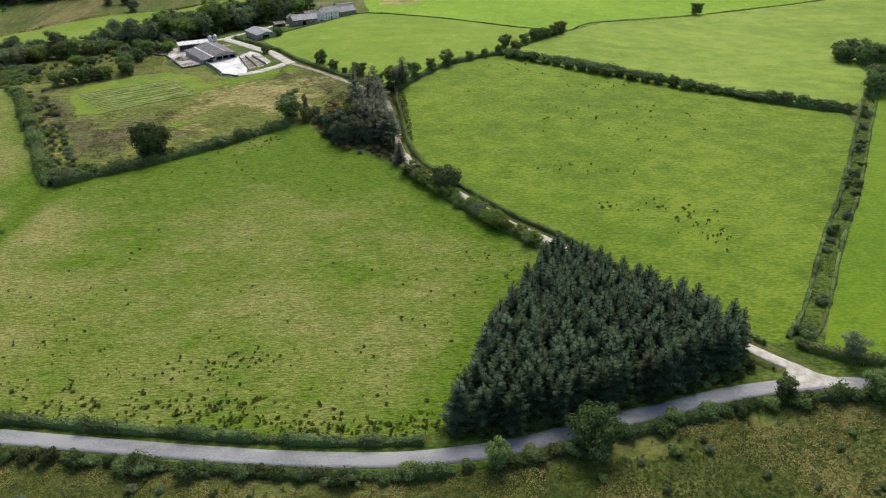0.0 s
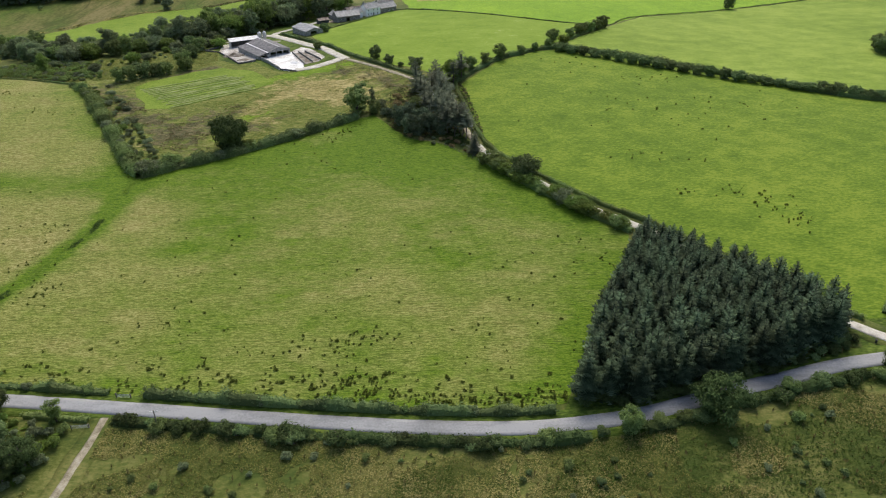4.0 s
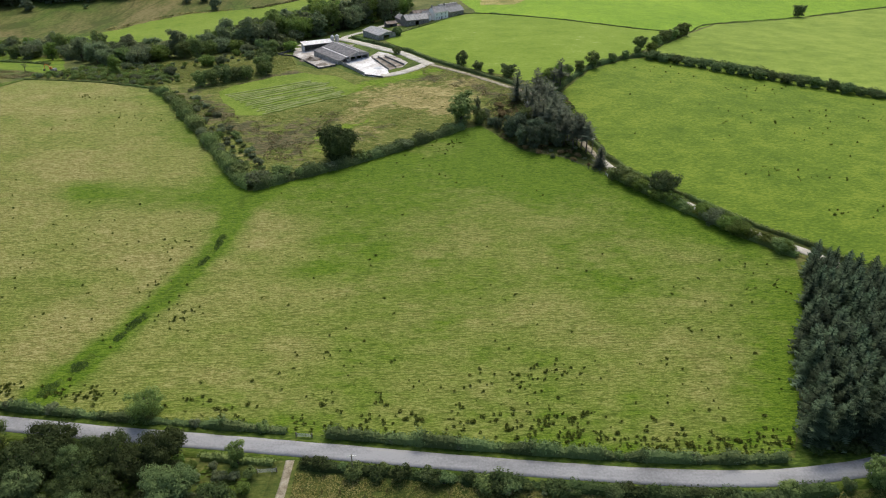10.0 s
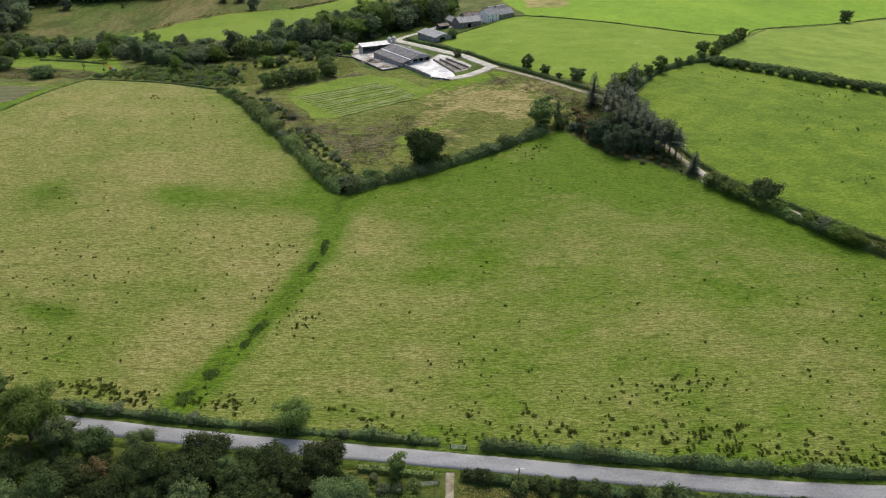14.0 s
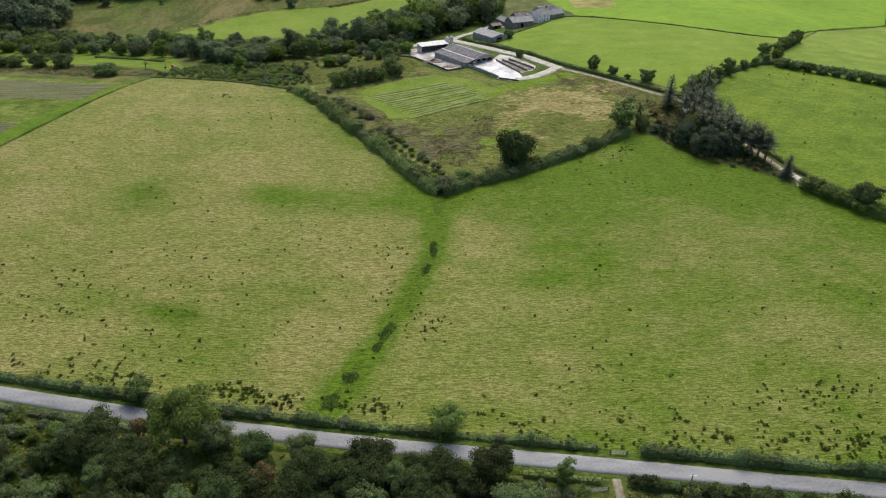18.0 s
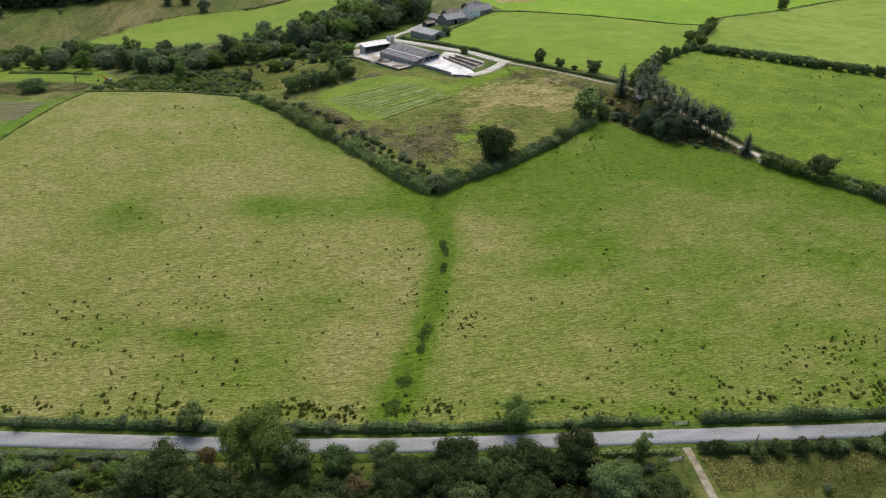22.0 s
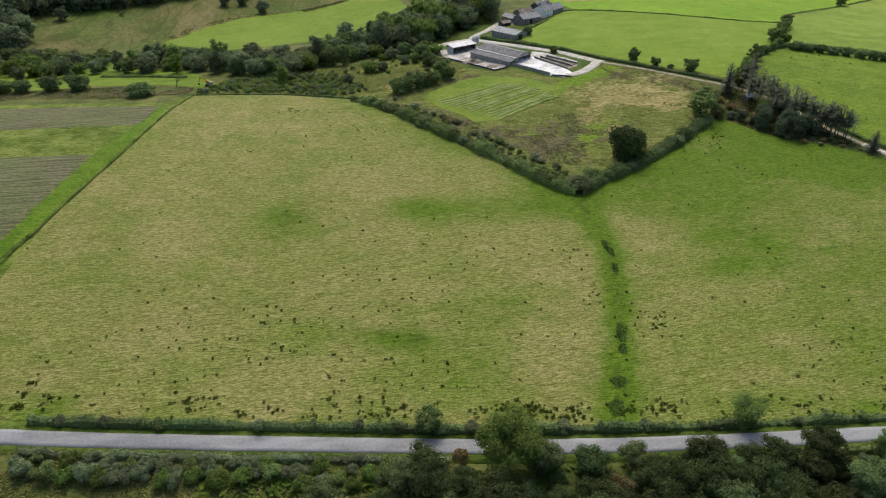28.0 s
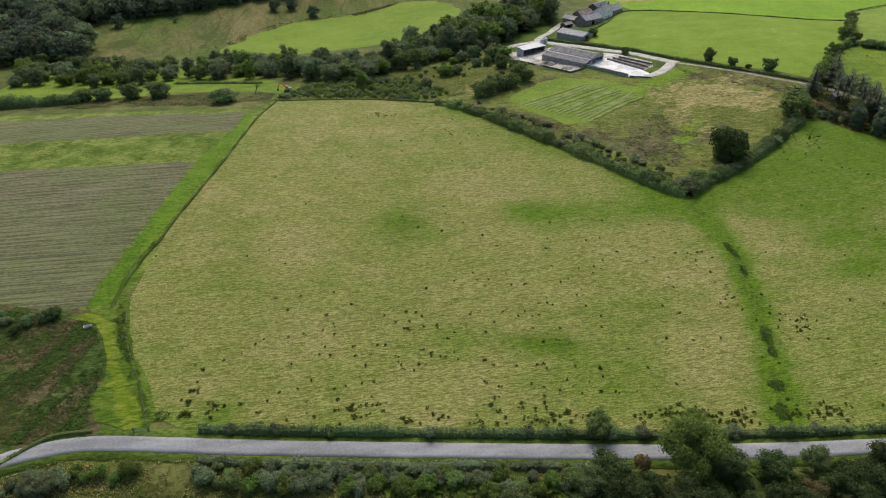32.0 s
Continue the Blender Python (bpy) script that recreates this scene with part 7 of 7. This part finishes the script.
# open-fronted machinery shed with a pale single-pitch roof
open_shed = thing("machinery_shed", -146.5, 415.5, None, 28, "open-fronted black shed with pale roof", "building")
solid("rear_wall", moved(wall(17, 4.4, 0.2), pose(8.5, 2.6, 0, 0, 0, 180)), WALL_DARK, open_shed)
solid("side_wall", moved(wall(5.0, 3.6, 0.2), pose(-8.5, 2.4, 0, 0, 0, -90)), ROOF_WHITE, open_shed, "pale sheeted end wall")
solid("side_wall", moved(wall(5.0, 3.6, 0.2), pose(8.5, -2.6, 0, 0, 0, 90)), WALL_DARK, open_shed)
solid("roof", joined(([(-8.9, -3.2, 3.75), (8.9, -3.2, 3.75), (8.9, 2.9, 4.55), (-8.9, 2.9, 4.55), (-8.9, -3.2, 3.63), (8.9, -3.2, 3.63), (8.9, 2.9, 4.43), (-8.9, 2.9, 4.43)],
      [(0, 1, 2, 3), (7, 6, 5, 4), (0, 4, 5, 1), (1, 5, 6, 2), (2, 6, 7, 3), (3, 7, 4, 0)])), ROOF_WHITE, open_shed, "pale sheet roof")
for k in range(5):
    solid("post", box(-8.2 + 4.05 * k, -2.6, -0.8, -8.0 + 4.05 * k, -2.4, 3.65), TIMBER, open_shed, "timber front post")

for sx, sy in ((-138.2, 421.5), (-135.6, 422.8)):
    silo = thing("feed_silo", sx, sy, None, 0, "small pale galvanised feed silo on legs", "silo", "feed silos")
    cone = tube([(0, 0, 1.2), (0, 0, 2.6), (0, 0, 5.6), (0, 0, 6.4)], [0.25, 1.15, 1.15, 0.2], 14)
    solid("hopper", cone, STEEL, silo)
    for k in range(4):
        g = math.pi * (0.25 + 0.5 * k)
        solid("leg", tube([(math.cos(g) * 1.0, math.sin(g) * 1.0, -0.4), (math.cos(g) * 1.0, math.sin(g) * 1.0, 2.7)], [0.07, 0.07], 5), STEEL, silo)

gable("small_shed", -112, 438.5, -53, 18, 12, 3.0, 4.6, WALL_BLOCK, ROOF_PALE, "grey gabled store with pale ridge", right=[(3.2, -0.2, 7.2, 2.7)], ribs=9)
gable("stone_barn", -91.5, 470.5, 29, 16, 9, 3.6, 6.2, WALL_STONE, ROOF_SLATE, "long stone barn with dark doors", front=[(6.2, -0.2, 8.6, 2.8)], glass=[(2.0, 1.3, 0.9, 1.0), (11.5, 1.3, 0.9, 1.0)])
gable("byre", -100, 480, 118, 10, 6, 2.8, 4.6, WALL_STONE, ROOF_SLATE, "low stone byre with slate roof", glass=[(4.0, 1.0, 0.9, 0.9)])
gable("back_barn", -70, 509, 38, 15, 7, 3.0, 5.0, WALL_DARK, ROOF_GREY, "dark sheeted barn behind the house", ribs=7)
house = gable("farmhouse", -76.5, 483, 40, 11.5, 7.5, 5.0, 7.9, WALL_WHITE, ROOF_SLATE, "white two-storey farmhouse with slate roof",
              front=[(5.3, -0.2, 6.4, 2.1)], glass=[(1.4, 1.0, 0.8, 1.0), (3.4, 1.0, 0.8, 1.0), (8.8, 1.0, 0.8, 1.0), (1.4, 3.3, 0.8, 1.0), (5.4, 3.3, 0.8, 1.0), (8.8, 3.3, 0.8, 1.0)])
solid("door", box(-0.45, -3.65, 0.1, 0.65, -3.55, 2.1), WALL_DARK, house, "dark front door")
for cx in (-5.2, 5.2):
    solid("chimney", joined(box(cx - 0.45, -0.35, 7.0, cx + 0.45, 0.35, 9.1), box(cx - 0.52, -0.42, 9.1, cx + 0.52, 0.42, 9.25), tube([(cx, 0, 9.2), (cx, 0, 9.7)], [0.14, 0.12], 8)), WALL_STONE, house, "stone chimney stack")
gable("house_wing", -66.5, 491, 42, 13, 7, 3.4, 6.0, WALL_STONE, ROOF_SLATE, "stone wing with pale slate roof", glass=[(2.5, 1.0, 1.0, 1.1), (6.0, 1.0, 1.0, 1.1), (9.5, 1.0, 1.0, 1.1)])
gable("lean_store", -84.8, 476.5, 40, 5, 5.5, 4.2, 6.4, WALL_WHITE, ROOF_SLATE, "white-walled end of the house range", glass=[(2.0, 1.2, 0.9, 1.0)])
gable("rusty_lean_to", -107, 468.5, 30, 7, 4.5, 2.2, 3.2, WALL_DARK, ROOF_RUST, "low rusty-roofed lean-to by the yard", front=[(1.5, -0.2, 4.5, 1.9)])
gable("old_byre", -88, 490, 30, 13, 7, 3.0, 5.2, WALL_STONE, ROOF_RUST, "old byre with a rust-stained roof", glass=[(3.0, 1.0, 0.9, 0.9), (8.0, 1.0, 0.9, 0.9)])
gable("spinney_hut", -35, 303, 20, 4, 3, 2.0, 2.9, TIMBER, ROOF_WHITE, "small timber hut with pale roof")


def wall_run(name, pts, height, th, material, label, piece=3.0, cap=None):
    """A yard wall of upright panels along a line."""
    root = thing(name, pts[0][0], pts[0][1], 0, 0, label, "wall")
    ox, oy = pts[0]
    for (x0, y0), (x1, y1) in zip(pts, pts[1:]):
        L = math.hypot(x1 - x0, y1 - y0)
        n = max(1, round(L / piece))
        for k in range(n):
            a, b = k / n, (k + 1) / n
            xa, ya = x0 + (x1 - x0) * a, y0 + (y1 - y0) * a
            m = pose(xa - ox, ya - oy, high(xa, ya), 0, 0, math.degrees(math.atan2(y1 - y0, x1 - x0)))
            h = height * random.Random(k * 7 + int(x0)).uniform(0.92, 1.06)
            solid("panel", moved(joined(box(0.02, -th / 2, -0.8, L / n - 0.02, th / 2, h), box(0, -th, -0.8, 0.2, th, h + 0.1)), m), material, root)
    return root


wall_run("yard_wall", [(-129, 378.5), (-113.2, 354.8)], 1.7, 0.3, WALL_BLOCK, "stained concrete panel wall of the yard")
wall_run("yard_wall", [(-112.8, 354.3), (-103.5, 349.8)], 0.9, 0.3, WALL_DARK, "low dark wall at the yard's foot")
wall_run("yard_wall", [(-167, 405.5), (-159.5, 416)], 1.2, 0.3, WALL_DARK, "dark boundary wall behind the sheds")
wall_run("yard_wall", [(-167, 405.5), (-157.5, 399.5), (-138.5, 369.8), (-130, 373.8)], 0.9, 0.3, WALL_DARK, "low dark wall round the muck yard")
for dx in (0.0, 4.0, 8.2):
    wall_run("feed_wall", [(-112 + dx * 0.86, 386 + dx * 0.1), (-101.5 + dx * 0.95, 362.5 + dx * 0.85)], 1.1, 0.35, WALL_STONE, "long brown feed barrier wall", 4.0)
drape("silage_floor", [(-112, 385), (-101.5, 363), (-94, 369), (-104, 386)], MUD, 0.24, 4, "muddy feed passages between the walls", wobble=0.2, category="yard")


def heap(name, x, y, rx, ry, h, material, label, seed):
    rng = random.Random(seed)
    n, m = 22, 7
    v, f = [], []
    for j in range(m + 1):
        r = j / m
        for i in range(n):
            g = 2 * math.pi * i / n
            k = r * (1 + 0.25 * noise.noise((math.cos(g) * 1.5, math.sin(g) * 1.5, seed)))
            px, py = x + rx * k * math.cos(g), y + ry * k * math.sin(g)
            v.append((px, py, high(px, py) + 0.15 + h * (1 - r) ** 0.8 * (0.8 + 0.5 * noise.noise((px * 0.6, py * 0.6, seed)))))
    for j in range(m):
        for i in range(n):
            f.append((j * n + i, j * n + (i + 1) % n, (j + 1) * n + (i + 1) % n, (j + 1) * n + i))
    return tagged(new(name, mesh_of(name, v, f, [material])), label, "heap")


heap("muck_heap", -145.5, 388.5, 6.5, 3.8, 2.2, MUD, "dark brown muck heap in the yard", 1)
heap("muck_heap", -138, 377, 3.5, 2.5, 1.2, MUD, "brown muck heap beside the wall", 2)
heap("pile_of_sand", -107, 366, 3.0, 2.2, 1.3, CONCRETE, "pale sand heap in the yard", 3)

# pale swaths over the mown plot
for k in range(15):
    u = k / 14
    a, b = np.array((-177.0, 329.0)) * (1 - u) + np.array((-152.5, 303.5)) * u, np.array((-136.5, 351.0)) * (1 - u) + np.array((-119.0, 325.5)) * u
    bow = np.array((0.6, -1.0)) * 1.2 * math.sin(1.3 * k)
    a, b = a + (b - a) * 0.06 * math.sin(3.1 * k), b + (b - a) * (0.05 * math.sin(1.7 * k + 1) - 0.12 * (k < 2))
    run = [a, a + (b - a) * 0.35 + bow * 0.7, a + (b - a) * 0.7 + bow, b]
    ribbon("swath", [tuple(q) for q in run], 1.3 + 0.3 * (k % 3) - 0.5 * (k % 4 == 2), SWATH, 0.21, "pale swath of cut grass", "swath", 0.7, 2.0, 0.05)
    ribbon("furrow", [tuple(q + np.array((0.8, -0.85))) for q in run], 0.42, FURROW, 0.225, "dark furrow between the swaths", "furrow", 0.6, 2.0, 0.03)

# ---- gates, poles, fences ----
def gate(x, y, turn, width, material, label):
    root = thing("field_gate", x, y, None, turn, label, "gate")
    for k in range(5):
        solid("bar", tube([(0, 0, 0.25 + 0.22 * k), (width, 0, 0.25 + 0.22 * k)], [0.03, 0.03], 5), material, root)
    for px in (0.0, width / 2, width):
        solid("stile", box(px - 0.03, -0.03, 0.2, px + 0.03, 0.03, 1.2), material, root)
    solid("brace", tube([(0.05, 0, 0.25), (width - 0.05, 0, 1.13)], [0.025, 0.025], 5), material, root)
    for px in (-0.15, width + 0.15):
        solid("post", box(px - 0.1, -0.1, -0.6, px + 0.1, 0.1, 1.4), TIMBER, root, "stout timber gatepost")
    return root


gate(-105.9, 116.6, -4, 3.2, STEEL, "pale galvanised field gate in the hedge")
gate(-112.2, 106.8, 5, 3.6, STEEL, "grey metal gate beside the track")
gate(-315.6, 152.2, -2, 3.0, PAINT_GREEN, "pale green metal gate by the bend")
gate(-14.6, 234.6, 100, 2.6, STEEL, "field gate onto the lane")


def pole(x, y, turn, h):
    root = thing("telegraph_pole", x, y, None, turn, "weathered wooden telegraph pole with crossarm", "pole")
    solid("mast", tube([(0, 0, -0.8), (0, 0, h)], [0.15, 0.11], 8), TIMBER, root)
    solid("crossarm", box(-0.9, -0.07, h - 0.5, 0.9, 0.07, h - 0.36), STEEL, root, "pale crossarm")
    for px in (-0.75, -0.3, 0.3, 0.75):
        solid("insulator", tube([(px, 0, h - 0.36), (px, 0, h - 0.2)], [0.05, 0.03], 6), WALL_WHITE, root)


pole(-92.6, 106.2, 8, 5.5)
pole(-17.0, 254.5, 30, 6.5)


def fence(name, pts, label, gap=2.6, rails=(0.5, 0.95), h=1.15, material=TIMBER):
    line = smooth(pts, gap)
    root = thing(name, line[0][0], line[0][1], 0, 0, label, "fence")
    ox, oy = line[0]
    for i, (x, y) in enumerate(line):
        z = high(x, y)
        solid("post", box(x - ox - 0.06, y - oy - 0.06, z - 0.4, x - ox + 0.06, y - oy + 0.06, z + h + 0.08 * math.sin(i * 2.1)), material, root)
        if i + 1 < len(line):
            x2, y2 = line[i + 1]
            for r in rails:
                solid("rail", tube([(x - ox, y - oy, z + r), (x2 - ox, y2 - oy, high(x2, y2) + r)], [0.035, 0.035], 4), material, root)


fence("rail_fence", [(-36, 256.5), (-27.5, 250.5), (-20.5, 242), (-15.5, 236)], "weathered rail fence below the spinney")
fence("wire_fence", [(-312.6, 152.5), (-314.6, 159), (-317.4, 168.4), (-320.1, 175.3), (-323.2, 185.3), (-325.4, 199.7)], "thin post and wire fence", 4.0, (0.9,), 1.1)
fence("wire_fence", [(-289, 361.5), (-262, 356.5), (-240, 351), (-216, 341)], "post and wire fence along the crest", 5.0, (0.9,), 1.1)


def bare(name, x, y, h, label, seed, material=BARK):
    """A leafless tree: a forking set of crooked boughs."""
    rng = np.random.default_rng(seed)
    root = thing(name, x, y, None, 0, label, "tree")
    trunk_top = np.array((rng.normal(0, 0.1 * h), rng.normal(0, 0.1 * h), h * 0.45))
    solid("trunk", tube([(0, 0, -0.4), trunk_top * (0.6, 0.6, 0.5), trunk_top], [0.035 * h, 0.028 * h, 0.02 * h], 6), material, root)
    for k in range(6):
        d = np.array((rng.normal(0, 0.5), rng.normal(0, 0.5), rng.uniform(0.4, 1.0)))
        tip = trunk_top + d / np.linalg.norm(d) * h * rng.uniform(0.3, 0.55)
        mid = (trunk_top + tip) / 2 + rng.normal(0, 0.05 * h, 3)
        bits = [tube([trunk_top * rng.uniform(0.75, 1.0), mid, tip], [0.016 * h, 0.010 * h, 0.004 * h], 5)]
        for j in range(4):
            s = mid + (tip - mid) * rng.uniform(0, 0.8)
            bits.append(tube([s, s + rng.normal(0, 0.11 * h, 3) + (0, 0, 0.06 * h)], [0.007 * h, 0.003 * h], 4))
        solid("bough", joined(*bits), material, root)


bare("dead_tree", -300, 382, 6.5, "bare crooked dead tree by the meadow", 3)
bare("dead_tree", -190.3, 121, 5.5, "bare crooked thorn beside the road", 4)
for k, (x, y) in enumerate(((-197.5, 114.5), (-195.0, 113.5), (-200.0, 114.0), (-203.5, 118.5))):
    bare("dead_bush", x, y, 3.6, "pale dead bush under the ash", 5 + k, TIMBER)


# ---- machines and small things ----
def excavator(x, y, turn):
    root = thing("excavator", x, y, None, turn, "orange tracked excavator with raised boom", "excavator")
    for sy in (-1.0, 1.0):
        tr = solid("track", joined(tube([(-1.5, sy - 0.25, 0.4), (-1.5, sy + 0.25, 0.4)], [0.42, 0.42], 10), tube([(1.5, sy - 0.25, 0.4), (1.5, sy + 0.25, 0.4)], [0.42, 0.42], 10),
                   box(-1.5, sy - 0.25, 0.0, 1.5, sy + 0.25, 0.8)), RUBBER, root)
    solid("body", joined(box(-1.9, -1.15, 0.95, 0.9, 1.15, 1.75), box(-1.9, -1.1, 1.75, -0.6, 1.1, 2.1)), WALL_BLOCK, root, "pale engine housing")
    cab = solid("cab", joined(box(-0.4, 0.2, 1.75, 0.9, 1.1, 2.95), box(-0.45, 0.15, 2.95, 0.95, 1.15, 3.05)), ORANGE, root)
    solid("windscreen", box(0.9, 0.28, 1.95, 0.93, 1.02, 2.85), GLASS, cab)
    solid("boom", tube([(0.7, -0.3, 1.5), (2.2, -0.3, 3.6), (4.0, -0.3, 4.0)], [0.3, 0.3, 0.22], 4), ORANGE, root, "orange boom")
    solid("arm", tube([(4.0, -0.3, 4.0), (5.0, -0.3, 1.4)], [0.24, 0.16], 4), ORANGE, root, "orange dipper arm")
    solid("bucket", joined(box(4.6, -0.75, 0.5, 5.4, 0.15, 1.3)), RUBBER, root, "worn steel bucket")


excavator(-283.5, 379.5, 172)


def van(x, y, turn, label):
    root = thing("van", x, y, None, turn, label, "van")
    prof = [(-2.3, 0.45), (2.2, 0.45), (2.3, 0.95), (1.5, 1.15), (0.9, 1.95), (-2.2, 2.0), (-2.3, 1.2)]
    v = [(px, s * 0.9 * (0.92 if pz > 1.3 else 1.0), pz) for s in (-1, 1) for px, pz in prof]
    n = len(prof)
    f = [tuple(range(n))[::-1], tuple(range(n, 2 * n))] + [(i, (i + 1) % n, n + (i + 1) % n, n + i) for i in range(n)]
    solid("body", (v, f), PAINT_WHITE, root)
    solid("windscreen", ([(0.98, -0.75, 1.88), (0.98, 0.75, 1.88), (1.52, 0.8, 1.2), (1.52, -0.8, 1.2), (0.95, -0.75, 1.86), (0.95, 0.75, 1.86), (1.49, 0.8, 1.18), (1.49, -0.8, 1.18)],
          [(0, 1, 2, 3), (7, 6, 5, 4), (0, 4, 5, 1), (1, 5, 6, 2), (2, 6, 7, 3), (3, 7, 4, 0)]), GLASS, root)
    for px in (-1.5, 1.45):
        for s in (-1, 1):
            w = solid("wheel", tube([(px, s * 0.72, 0.33), (px, s * 0.93, 0.33)], [0.33, 0.33], 12), RUBBER, root)
            solid("rim", tube([(px, s * 0.925, 0.33), (px, s * 0.945, 0.33)], [0.18, 0.18], 10), STEEL, w)


van(-328.5, 462, 15, "white van parked under the stream-side trees")
trough = thing("water_trough", -334, 191, None, 20, "pale galvanised water trough by the track", "trough")
solid("basin", joined(box(-1.0, -0.4, 0.05, 1.0, 0.4, 0.15), box(-1.0, -0.4, 0.15, 1.0, -0.32, 0.7), box(-1.0, 0.32, 0.15, 1.0, 0.4, 0.7), box(-1.0, -0.32, 0.15, -0.92, 0.32, 0.7), box(0.92, -0.32, 0.15, 1.0, 0.32, 0.7)), STEEL, trough)
for px in (-0.8, 0.8):
    solid("foot", box(px - 0.1, -0.4, -0.3, px + 0.1, 0.4, 0.05), WALL_BLOCK, trough)
bin_ = thing("black_bin", 76.6, 126.5, None, 30, "black plastic bin at the lane's mouth", "bin")
solid("body", tube([(0, 0, 0.0), (0, 0, 0.9)], [0.28, 0.36], 4), RUBBER, bin_)
solid("lid", joined(box(-0.3, -0.3, 0.9, 0.3, 0.3, 0.97)), RUBBER, bin_)
